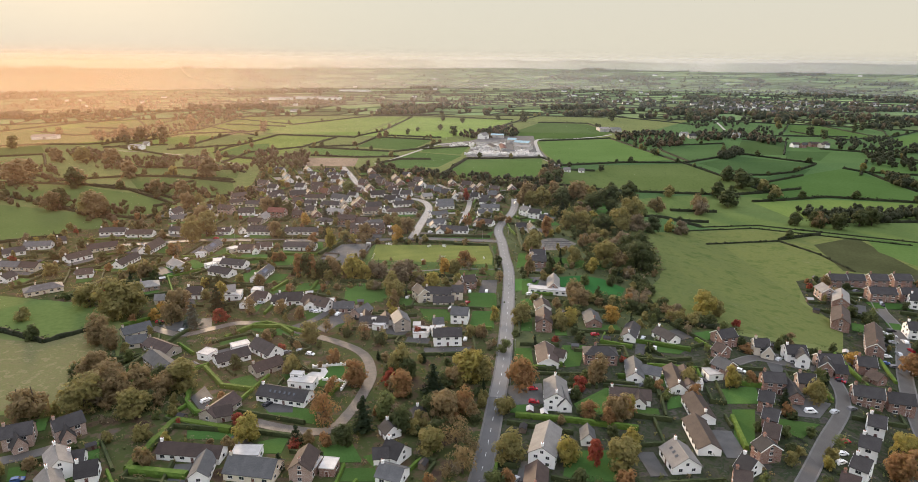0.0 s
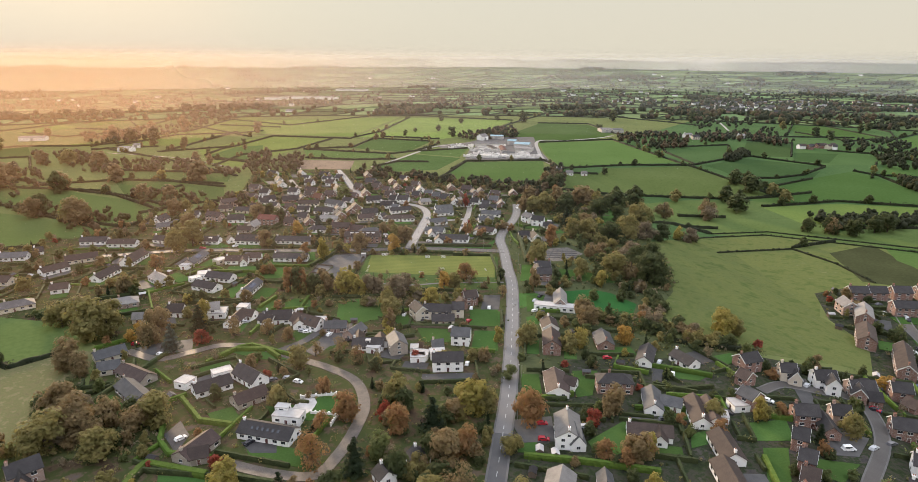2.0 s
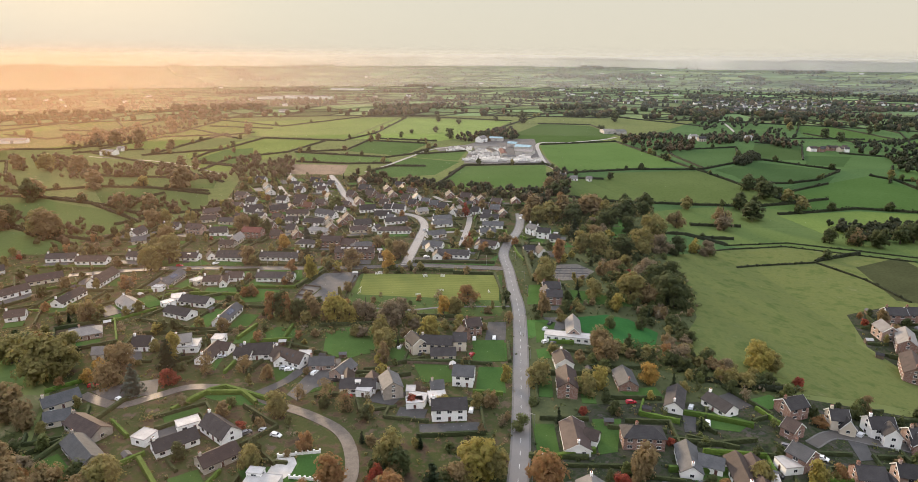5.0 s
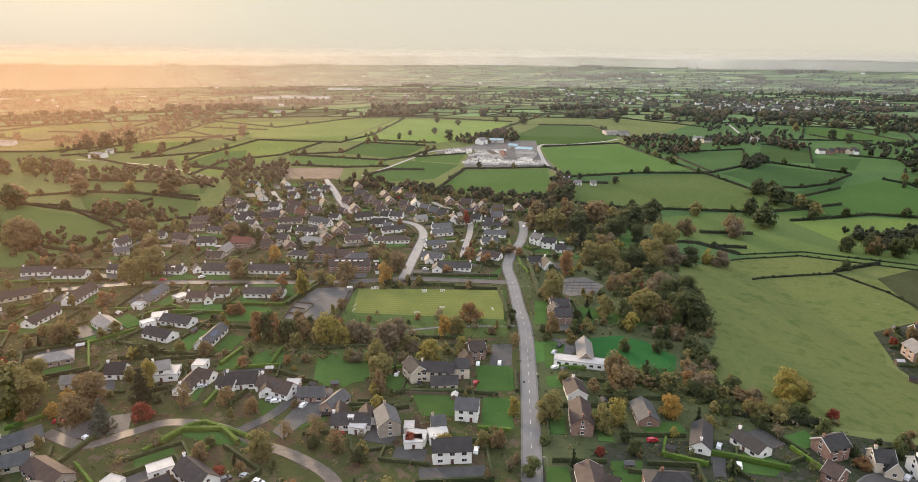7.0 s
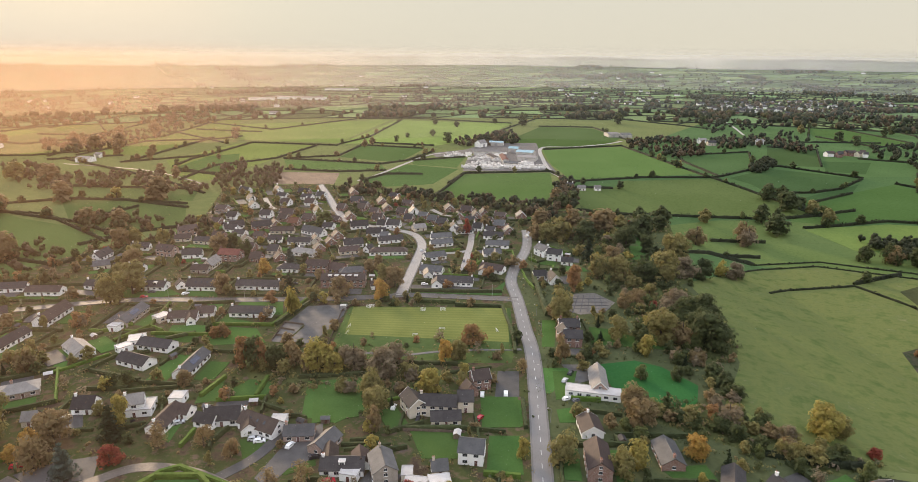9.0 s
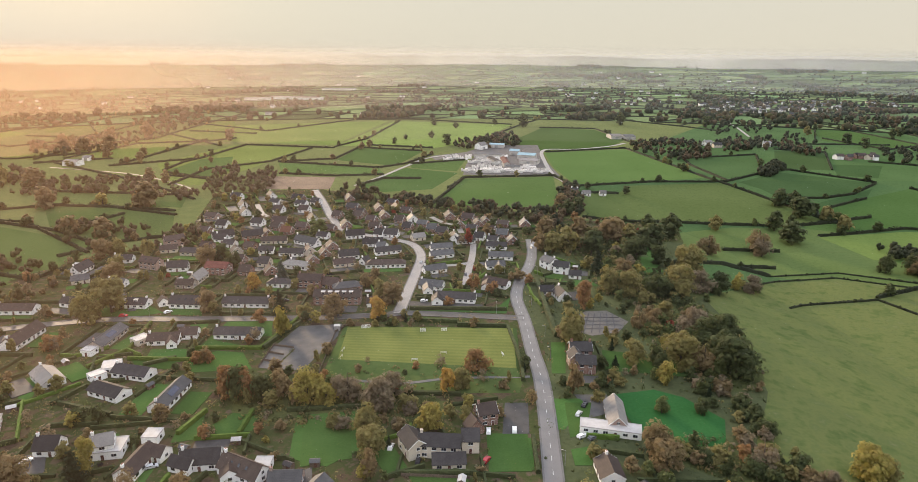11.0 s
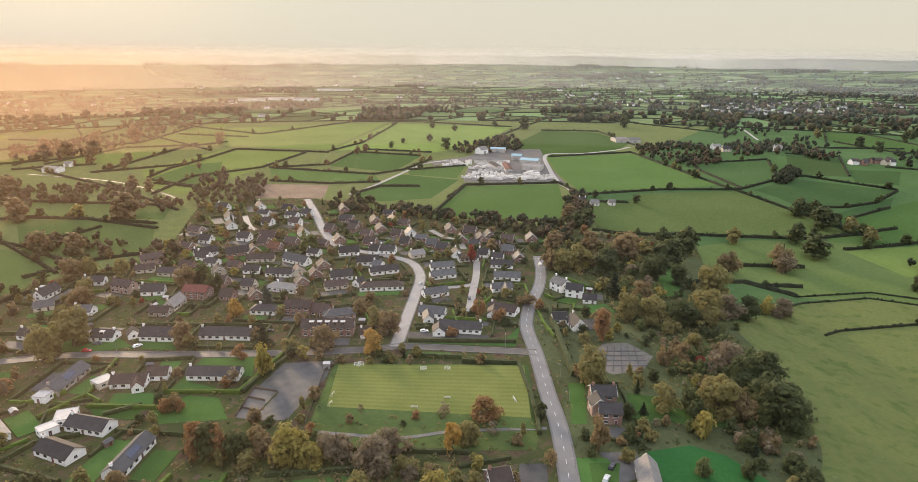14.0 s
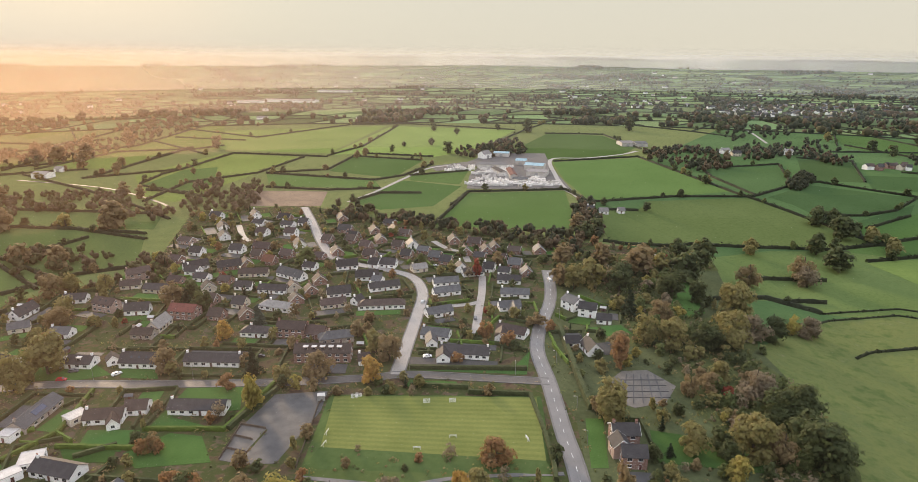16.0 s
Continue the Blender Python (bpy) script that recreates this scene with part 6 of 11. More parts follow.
h = house(33.0, 597.9, -18, 8.2, 7.5, 2.8, 3.4, 'grey', 'brick', barge=True)
h = house(-51.2, 597.9, -13, 11.0, 7.5, 2.8, 3.4, 'slate', 'white', barge=True)
h = house(-65.4, 617.3, -19, 8.5, 7.5, 2.8, 3.4, 'brown', 'brick', barge=True)
h = house(-84.0, 663.4, -21, 8.9, 7.5, 2.8, 3.4, 'slate', 'brick', barge=True)
h = house(53.2, 627.2, -87, 8.5, 7.9, 2.8, 3.4, 'grey', 'brick', barge=True)
h = house(15.3, 589.3, -20, 7.0, 7.5, 2.8, 3.4, 'slate', 'white', barge=True)
h = house(-207.0, 723.3, -22, 10.8, 7.5, 2.8, 3.4, 'slate', 'white', barge=True)
h = house(-190.5, 688.9, -63, 12.1, 7.9, 2.8, 3.4, 'slate', 'white', barge=True)
h = house(-181.0, 663.2, -63, 11.0, 7.9, 2.8, 3.4, 'slate', 'white', barge=True)
h = house(-175.8, 727.7, -66, 13.6, 7.9, 2.8, 3.4, 'slate', 'white', barge=True)
h = house(-165.4, 702.7, -22, 10.1, 7.5, 2.6, 2.4, 'slate', 'white', barge=True)
h = house(-154.7, 673.2, -23, 8.8, 7.5, 2.8, 3.4, 'brown', 'white', barge=True)
h = house(-148.0, 717.6, -21, 11.1, 7.5, 2.8, 3.4, 'slate', 'brick', barge=True)
h = house(-140.8, 697.2, -20, 10.6, 7.5, 2.6, 2.4, 'slate', 'white', barge=True)
h = house(-132.7, 673.3, -21, 9.3, 7.5, 2.8, 3.4, 'brown', 'white', barge=True)
h = house(-119.7, 643.0, -68, 9.8, 7.9, 2.8, 3.4, 'slate', 'white', barge=True)
h = house(-160.4, 629.7, -17, 9.8, 7.5, 2.8, 3.4, 'slate', 'white', barge=True)
h = house(-143.9, 634.0, -13, 12.4, 7.5, 2.8, 3.4, 'brown', 'brick', barge=True)
h = house(-131.0, 604.2, -17, 8.5, 7.5, 2.8, 3.4, 'red', 'brick', barge=True)
h = house(-204.6, 651.4, -17, 10.6, 7.5, 2.6, 2.4, 'brown', 'pinkbrick', barge=True)
h = house(-186.5, 624.0, -17, 9.2, 7.5, 2.8, 3.4, 'slate', 'white', barge=True)
h = house(-173.6, 583.6, -15, 8.9, 7.5, 2.8, 3.4, 'slate', 'white', barge=False)
h = house(-100.5, 717.9, -72, 12.7, 7.9, 2.8, 3.4, 'slate', 'brick', barge=True)
h = house(-92.1, 682.1, -19, 10.7, 7.5, 2.8, 3.4, 'slate', 'brick', barge=True)
h = house(-83.5, 653.8, -23, 8.0, 7.5, 2.8, 3.4, 'brown', 'brick', barge=True)
h = house(-100.9, 653.7, -25, 7.5, 7.5, 2.8, 3.4, 'brown', 'brick', barge=True)
h = house(-144.7, 597.9, -63, 8.3, 7.9, 2.8, 3.4, 'brown', 'brick', barge=True)
h = house(-142.5, 617.2, -21, 7.7, 7.5, 2.8, 3.4, 'brown', 'brick', barge=True)
h = house(-122.5, 617.3, -18, 8.8, 7.5, 2.8, 3.4, 'brown', 'brick', barge=True)
h = house(-101.5, 593.0, -17, 8.2, 7.5, 2.6, 2.4, 'slate', 'white', barge=True)
h = house(-90.5, 565.8, -67, 6.9, 7.9, 2.8, 3.4, 'brown', 'brick', barge=True)
h = house(-103.7, 553.5, -65, 6.6, 7.9, 2.8, 3.4, 'brown', 'cream', barge=True)
h = house(-97.7, 534.5, -65, 6.0, 7.9, 2.8, 3.4, 'slate', 'brick', barge=True)
h = house(-92.4, 548.5, -66, 6.4, 7.9, 2.8, 3.4, 'brown', 'brick', barge=True)
h = house(-178.1, 567.2, -14, 8.5, 7.5, 2.6, 2.4, 'brown', 'brick', barge=False)
h = house(-153.6, 553.6, -60, 6.9, 7.9, 2.8, 3.4, 'slate', 'cream', barge=True)
h = house(-145.2, 534.6, -15, 7.2, 7.5, 2.8, 3.4, 'brown', 'brick', barge=True)
h = house(-134.6, 513.3, -12, 7.6, 7.5, 2.8, 3.4, 'brown', 'brick', barge=False)
h = house(-127.5, 530.1, -14, 7.5, 7.5, 2.8, 3.4, 'slate', 'cream', barge=False)
h = house(-119.2, 513.3, -61, 5.5, 7.9, 2.8, 3.4, 'brown', 'brick', barge=True)
h = house(-194.7, 607.9, -17, 8.9, 7.5, 2.6, 2.4, 'brown', 'brick', barge=True)
h = house(-164.1, 572.5, -15, 8.6, 7.5, 2.6, 2.4, 'slate', 'white', barge=False)
h = house(-147.9, 567.1, -16, 7.8, 7.5, 2.6, 2.4, 'brown', 'brick', barge=False)
h = house(-60.1, 597.9, -21, 6.9, 7.5, 2.8, 3.4, 'slate', 'white', barge=True)
h = house(-55.0, 566.9, -20, 6.3, 7.5, 2.6, 2.4, 'grey', 'white', barge=False)
h = house(-40.0, 617.3, -22, 7.2, 7.5, 2.8, 3.4, 'slate', 'brick', barge=True)
h = house(-47.6, 638.6, -23, 7.6, 7.5, 2.8, 3.4, 'brown', 'brick', barge=True)
h = house(-61.7, 653.9, -74, 9.8, 7.9, 2.8, 3.4, 'slate', 'brick', barge=True)
h = house(-68.8, 678.7, -74, 10.9, 7.9, 2.8, 3.4, 'slate', 'brick', barge=True)
h = house(-70.8, 638.5, -23, 7.7, 7.5, 2.8, 3.4, 'brown', 'brick', barge=True)
h = house(10.5, 614.5, -21, 7.5, 7.5, 2.6, 2.4, 'slate', 'brick', barge=True)
h = house(24.1, 608.1, -21, 7.3, 7.5, 2.8, 3.4, 'brown', 'brick', barge=True)
h = house(0.7, 624.3, -81, 8.5, 7.9, 2.8, 3.4, 'slate', 'brick', barge=True)
h = house(15.3, 627.1, -82, 8.6, 7.9, 2.8, 3.4, 'slate', 'brick', barge=True)
h = house(24.7, 583.4, -18, 7.4, 7.5, 2.6, 2.4, 'slate', 'white', barge=False)
h = house(38.6, 580.0, -85, 6.9, 7.9, 2.8, 3.4, 'grey', 'brick', barge=True)
h = house(-128.5, 702.1, -26, 8.5, 7.5, 2.8, 3.4, 'slate', 'white', barge=True)
h = house(-99.9, 614.4, -19, 8.0, 7.5, 2.6, 2.4, 'brown', 'brick', barge=True)
h = house(-89.5, 624.2, -70, 8.9, 7.9, 2.8, 3.4, 'slate', 'brick', barge=True)
h = house(57.7, 526.4, -55, 9.8, 8.8, 4.9, 2.7, 'grey', 'white', chim=2)
wing(h, 64.0, 516.5, -21, 9.4, 7.0, 4.9, 2.7, 'slate', 'white')
wing(h, 70.6, 506.5, -12, 7.5, 5.3, 2.6, 2.4, 'slate', 'white')
h = house(56.2, 473.0, -79, 10.4, 7.0, 2.8, 3.4, 'slate', 'white', barge=True, chim=1)
wing(h, 48.8, 480.4, 4, 7.9, 7.0, 2.6, 2.4, 'slate', 'white')
h = house(52.3, 400.5, -1, 9.6, 7.9, 4.9, 2.7, 'slate', 'brick', chim=2, barge=True)
wing(h, 48.6, 392.7, -86, 6.1, 6.2, 4.9, 2.7, 'slate', 'pinkbrick', barge=True)
wing(h, 51.9, 387.2, -5, 8.5, 7.0, 4.9, 2.7, 'slate', 'brick')
h = house(55.5, 348.5, 82, 17.1, 7.0, 2.8, 3.4, 'pale', 'pinkbrick', chim=0, barge=True)
flat_block(h, 51.5, 340.0, -14, 22.0, 6.0, 2.8, 'white', 'flat')
h = house(-180.7, 342.2, 29, 14.7, 9.7, 2.6, 2.4, 'pale', 'pinkbrick', hip=True)
h = house(-146.8, 330.2, 3, 8.0, 7.5, 2.8, 3.4, 'slate', 'white')
h = house(-162.2, 321.1, 10, 5.0, 5.3, 2.6, 2.4, 'pale', 'cream', chim=0)
h = house(-127.6, 329.1, 20, 7.0, 7.0, 4.9, 2.7, 'pale', 'white', chim=1)
flat_block(h, -126.8, 329.1, 9, 12.2, 9.0, 3, 'white', 'flat')
h = house(-112.6, 320.8, 83, 15.2, 7.0, 2.6, 2.4, 'brown', 'white')
flat_block(h, -114.1, 336.3, -0, 5.6, 6.0, 3, 'white', 'flat')
wing(h, -108.2, 326.5, -15, 7.2, 6.2, 2.6, 2.4, 'brown', 'white')
h = house(-91.4, 322.3, 6, 12.9, 7.9, 2.8, 3.4, 'slate', 'white', chim=1, barge=True)
wing(h, -96.8, 319.7, -19, 8.2, 5.3, 2.6, 2.4, 'slate', 'white')
h = house(-75.6, 316.8, -28, 16.6, 7.9, 2.8, 3.4, 'brown', 'white', lights=3)
wing(h, -79.9, 316.3, -74, 8.0, 6.2, 2.6, 2.4, 'brown', 'white')
flat_block(h, -70.1, 319.5, -0, 5.5, 6.0, 2.8, 'white', 'flat')
h = house(-60.7, 312.2, 2, 10.5, 7.0, 2.6, 2.4, 'grey', 'pinkbrick')
wing(h, -50.4, 305.8, 65, 10.9, 7.0, 2.6, 2.4, 'grey', 'pinkbrick')
h = house(-42.0, 293.1, -0, 14.3, 7.9, 2.6, 2.4, 'slate', 'white', dormers=1)
wing(h, -47.3, 297.6, -83, 8.9, 5.3, 2.6, 2.4, 'brown', 'white')
wing(h, -36.6, 296.1, -79, 7.4, 5.3, 2.6, 2.4, 'brown', 'white')
flat_block(h, -38.9, 289.5, -13, 6.0, 6.0, 2.8, 'white', 'flat')
h = house(-28.6, 290.4, -74, 11.0, 7.9, 4.9, 2.7, 'grey', 'stone')
flat_block(h, -20.5, 288.7, -0, 3.6, 5.0, 2.8, 'cream', 'flat')
flat_block(None, -17.5, 282.8, -10, 7.3, 6.0, 2.8, 'white', 'flat')
h = house(-5.1, 273.5, 4, 13.1, 7.9, 4.9, 2.7, 'slate', 'white', chim=1)
flat_block(h, -9.8, 283.6, 9, 6.9, 6.0, 3, 'white', 'flat')
flat_block(h, -18.5, 280.2, 6, 6.6, 5.0, 2.8, 'white', 'flat')
h = house(-10.1, 291.6, 9, 5.2, 5.3, 2.6, 2.4, 'grey', 'stone')
h = house(1.0, 299.3, -9, 8.5, 8.8, 4.9, 2.7, 'grey', 'white', chim=0)
h = house(-11.1, 328.5, -6, 14.4, 7.9, 4.9, 2.7, 'slate', 'cream', chim=1)
wing(h, -20.8, 329.1, -64, 10.0, 7.0, 4.9, 2.7, 'slate', 'cream', barge=True)
wing(h, -0.5, 331.5, 0, 6.0, 7.9, 4.9, 2.7, 'slate', 'cream')
wing(h, -8.1, 321.2, 3, 11.1, 6.2, 2.6, 2.4, 'slate', 'cream')
h = house(5.9, 348.3, 15, 7.2, 7.9, 4.9, 2.7, 'brown', 'brick', barge=True)
wing(h, 1.2, 340.9, -67, 5.0, 6.2, 2.8, 3.4, 'brown', 'brick')
h = house(45.0, 315.3, -89, 10.3, 7.9, 2.6, 2.4, 'brown', 'white', barge=True)
h = house(42.8, 293.0, 84, 14.9, 7.9, 4.9, 2.7, 'brown', 'brick')
h = house(68.2, 298.1, 88, 13.4, 7.9, 2.6, 2.4, 'grey', 'brick')
h = house(39.5, 256.4, 88, 17.0, 8.8, 2.6, 2.4, 'brown', 'white', barge=True)
wing(h, 45.6, 256.8, -27, 5.0, 5.3, 2.6, 2.4, 'brown', 'white')
h = house(63.0, 255.4, -4, 14.2, 7.9, 4.9, 2.6, 'slate', 'brick', hip=True)
h = house(75.1, 243.2, 79, 15.2, 7.0, 2.6, 2.4, 'grey', 'white')
wing(h, 82.0, 241.5, -24, 7.7, 6.2, 2.6, 2.4, 'grey', 'white')
h = house(38.3, 221.1, 84, 14.8, 8.8, 4.9, 2.7, 'pale', 'white', chim=2)
wing(h, 40.8, 217.2, 90, 8.8, 5.3, 2.8, 3.4, 'grey', 'white')
h = house(67.9, 222.7, -10, 15.5, 7.9, 2.6, 2.4, 'brown', 'white')
wing(h, 70.2, 218.7, 78, 7.3, 5.3, 2.6, 2.4, 'brown', 'white')
h = house(29.9, 187.2, 74, 16.6, 8.8, 4.9, 2.7, 'pale', 'white', chim=1)
h = house(24.2, 166.1, 80, 12.7, 7.0, 4.9, 2.7, 'brown', 'brick')
h = house(45.8, 194.3, 84, 6.6, 4.8, 2.6, 2.4, 'grey', 'white', chim=0)
h = house(74.1, 181.6, -85, 11.1, 9.7, 2.8, 3.4, 'pale', 'white', lights=3, chim=1)
h = house(91.5, 212.9, 88, 15.7, 7.9, 2.6, 2.4, 'brown', 'white', chim=1)
wing(h, 86.2, 195.3, 87, 18.7, 7.9, 2.6, 2.4, 'brown', 'white')
h = house(89.8, 235.5, 82, 17.8, 7.0, 2.6, 2.4, 'brown', 'white')
wing(h, 94.5, 235.0, 81, 16.8, 6.2, 2.6, 2.4, 'brown', 'white')
flat_block(h, 98.4, 232.8, -14, 3.9, 5.0, 2.7, 'white', 'flat')
h = house(83.7, 282.0, 67, 15.1, 7.0, 2.6, 2.4, 'slate', 'white')
h = house(99.7, 278.1, -65, 11.8, 7.0, 2.6, 2.4, 'slate', 'white')
h = house(125.6, 274.0, 18, 9.0, 7.9, 4.9, 2.7, 'slate', 'brick', barge=True)
wing(h, 117.8, 258.1, -58, 5.0, 7.0, 4.9, 2.7, 'brown', 'brick', barge=True)
h = house(113.2, 243.5, -59, 6.9, 7.9, 4.9, 2.7, 'grey', 'brick', barge=True)
flat_block(h, 108.1, 241.4, -82, 6.3, 7.0, 2.8, 'white', 'flat')
h = house(138.1, 263.9, -11, 6.2, 7.0, 4.9, 2.7, 'slate', 'cream', barge=True)
wing(h, 139.9, 261.4, 78, 6.2, 5.3, 2.8, 3.4, 'slate', 'cream', barge=True)
h = house(150.3, 257.4, -7, 8.4, 7.9, 4.9, 2.7, 'slate', 'white', barge=True)
wing(h, 150.8, 251.6, 73, 6.0, 5.3, 4.9, 2.7, 'slate', 'white', barge=True)
h = house(160.6, 248.8, -6, 9.4, 7.9, 4.9, 2.7, 'slate', 'pinkbrick', barge=True)
wing(h, 156.9, 243.9, 65, 6.0, 5.3, 4.9, 2.7, 'slate', 'brick', barge=True)
wing(h, 162.9, 243.6, -12, 5.0, 6.2, 2.6, 2.4, 'slate', 'brick')
h = house(128.4, 231.8, -10, 8.3, 7.9, 4.9, 2.7, 'slate', 'brick')
wing(h, 133.6, 226.4, 80, 12.4, 6.2, 2.6, 2.4, 'slate', 'brick')
h = house(141.3, 231.0, -13, 6.3, 7.0, 4.9, 2.7, 'slate', 'pinkbrick', barge=True)
h = house(118.8, 216.7, -29, 5.0, 7.9, 4.9, 2.7, 'slate', 'brick', barge=True)
h = house(114.7, 204.2, -33, 5.0, 7.9, 4.9, 2.7, 'slate', 'brick', barge=True)
h = house(111.6, 196.5, -32, 5.0, 7.9, 2.8, 3.4, 'brown', 'brick', barge=True)
h = house(104.0, 184.5, -80, 5.0, 7.9, 4.9, 2.7, 'slate', 'brick', barge=True)
h = house(94.7, 176.9, -57, 5.0, 7.9, 2.8, 3.4, 'slate', 'white', barge=True)
h = house(88.6, 168.0, -20, 5.0, 7.9, 4.9, 2.7, 'brown', 'brick')
h = house(175.3, 246.3, -17, 7.1, 7.9, 4.9, 2.7, 'slate', 'brick', barge=True)
wing(h, 174.8, 237.6, -67, 5.5, 6.2, 2.6, 2.4, 'brown', 'brick')
h = house(160.1, 220.6, -20, 10.3, 7.9, 4.9, 2.7, 'slate', 'brick', barge=True)
h = house(169.4, 215.8, -16, 9.0, 7.9, 4.9, 2.7, 'slate', 'brick')
h = house(194.9, 271.5, 60, 28.0, 7.0, 4.9, 2.7, 'brown', 'brick', barge=True)
h = house(150.7, 200.1, -30, 5.3, 7.9, 4.9, 2.7, 'slate', 'white', barge=True)
h = house(140.0, 186.8, -37, 5.6, 7.9, 4.9, 2.7, 'slate', 'white')
h = house(130.3, 175.1, -46, 5.0, 7.9, 4.9, 2.7, 'slate', 'white', barge=True)
h = house(122.5, 168.2, -37, 5.0, 7.9, 2.8, 3.4, 'brown', 'brick')
h = house(207.3, 335.0, 84, 9.6, 7.9, 4.9, 2.7, 'pale', 'pinkbrick', barge=True)
h = house(224.7, 354.8, -5, 10.0, 7.5, 4.9, 2.7, 'slate', 'brick', barge=True)
h = house(235.3, 355.0, -5, 10.0, 7.5, 4.9, 2.7, 'slate', 'brick', barge=True)
h = house(249.3, 355.2, -5, 9.9, 7.5, 4.9, 2.7, 'slate', 'brick', barge=True)
h = house(263.4, 355.5, -5, 9.9, 7.5, 4.9, 2.7, 'slate', 'brick', barge=True)
h = house(237.1, 332.7, -7, 13.8, 7.9, 4.9, 2.7, 'slate', 'brick', barge=True)
h = house(253.6, 331.6, -12, 12.2, 7.9, 4.9, 2.7, 'slate', 'brick', barge=True)
h = house(209.3, 323.6, 61, 17.5, 7.9, 4.9, 2.7, 'pale', 'brick')
h = house(194.1, 297.4, 61, 19.5, 7.9, 4.9, 2.7, 'brown', 'brick')
h = house(252.3, 321.2, -25, 11.9, 8.8, 4.9, 2.7, 'slate', 'white')
h = house(224.9, 283.4, -16, 12.3, 8.8, 4.9, 2.7, 'slate', 'white')
h = house(-151.8, 191.0, 24, 9.0, 7.9, 4.9, 2.7, 'slate', 'pinkbrick')
wing(h, -149.5, 186.8, -44, 5.0, 4.4, 2.8, 3.4, 'slate', 'pinkbrick')
h = house(-138.1, 196.5, 44, 9.3, 7.9, 4.9, 2.7, 'slate', 'pinkbrick')
wing(h, -135.7, 191.7, -50, 5.0, 4.4, 2.8, 3.4, 'slate', 'pinkbrick')
h = house(-128.6, 175.3, -52, 10.7, 7.0, 4.9, 2.7, 'pale', 'white')
h = house(-123.9, 163.6, -51, 9.6, 7.0, 4.9, 2.7, 'pale', 'white')
h = house(-117.7, 172.4, 20, 6.4, 6.2, 2.8, 3.4, 'slate', 'white')
h = house(-125.5, 179.8, 16, 5.0, 5.3, 2.6, 2.4, 'slate', 'white')
h = house(-89.2, 184.0, -7, 22.1, 6.6, 2.6, 2.4, 'brown', 'white', chim=1)
wing(h, -82.2, 175.1, -83, 11.1, 6.2, 2.6, 2.4, 'grey', 'white')
h = house(-65.6, 175.1, -9, 16.3, 9.7, 2.8, 3.4, 'grey', 'cream', chim=1)
flat_block(h, -70.5, 183.3, 1, 9.2, 6.0, 3, 'white', 'flat')
h = house(-49.3, 175.4, 85, 10.0, 7.0, 4.9, 2.7, 'brown', 'pinkbrick')
flat_block(h, -46.4, 177.2, -11, 3.0, 6.0, 3, 'brick', 'flat')
flat_block(h, -41.6, 176.6, -7, 4.9, 6.0, 3, 'brick', 'flat')
h = house(-89.6, 211.5, 68, 14.2, 7.9, 2.6, 2.4, 'brown', 'stone')
wing(h, -87.4, 208.0, 20, 6.1, 7.0, 2.6, 2.4, 'brown', 'stone')
h = house(-67.8, 221.5, -15, 20.4, 8.8, 2.6, 2.4, 'slate', 'white', lights=6)
flat_block(h, -63.2, 231.4, -9, 10.7, 6.0, 3.4, 'white', 'flat')
flat_block(h, -66.2, 234.6, -9, 5.0, 3.2, 4.4, 'white', 'flat')
h = house(-100.1, 253.7, 38, 14.4, 7.9, 2.6, 2.4, 'slate', 'white')
flat_block(h, -112.0, 256.7, 70, 6.3, 6.0, 3, 'white', 'flat')
flat_block(h, -100.0, 264.9, 34, 7.9, 5.0, 3, 'white', 'flat')
h = house(-86.9, 261.2, -40, 14.8, 7.9, 2.8, 3.4, 'slate', 'white')
h = house(-82.3, 245.2, 44, 12.7, 7.9, 2.6, 2.4, 'brown', 'stone')
h = house(-155.7, 281.0, 42, 12.6, 7.9, 2.6, 2.4, 'grey', 'cream')
wing(h, -149.3, 268.7, 23, 8.5, 7.0, 2.6, 2.4, 'grey', 'cream')
h = house(-135.1, 262.7, -31, 17.3, 7.9, 2.6, 2.4, 'brown', 'stone')
h = house(-128.7, 248.0, -43, 19.3, 7.9, 2.6, 2.4, 'grey', 'stone')
h = house(-14.0, 206.5, -65, 5.8, 7.0, 2.6, 2.4, 'slate', 'white')
h = house(-24.1, 197.4, -58, 5.7, 6.2, 2.6, 2.4, 'slate', 'white')
h = house(-20.7, 184.1, -34, 7.1, 7.9, 2.8, 3.4, 'slate', 'white')
wing(h, -25.6, 182.5, 10, 5.0, 5.3, 2.6, 2.4, 'slate', 'white')
h = house(-20.7, 172.8, -21, 8.3, 7.9, 2.6, 2.4, 'grey', 'white')
h = house(-259.7, 458.2, 7, 17.9, 7.9, 2.6, 2.4, 'slate', 'white')
h = house(-236.9, 452.9, 1, 19.4, 7.9, 2.6, 2.4, 'brown', 'white')
h = house(-246.4, 418.1, 34, 18.5, 8.8, 2.6, 2.4, 'brown', 'cream')
h = house(-250.7, 395.7, 57, 15.6, 7.9, 2.6, 2.4, 'brown', 'white')
h = house(-211.9, 417.9, 88, 21.6, 7.9, 2.8, 3.4, 'brown', 'white')
h = house(-214.5, 387.7, 83, 20.0, 7.0, 2.6, 2.4, 'slate', 'white')
h = house(-292.1, 420.7, 11, 16.9, 7.9, 2.6, 2.4, 'grey', 'white')
h = house(-299.2, 405.2, 41, 12.7, 7.9, 2.6, 2.4, 'slate', 'white')
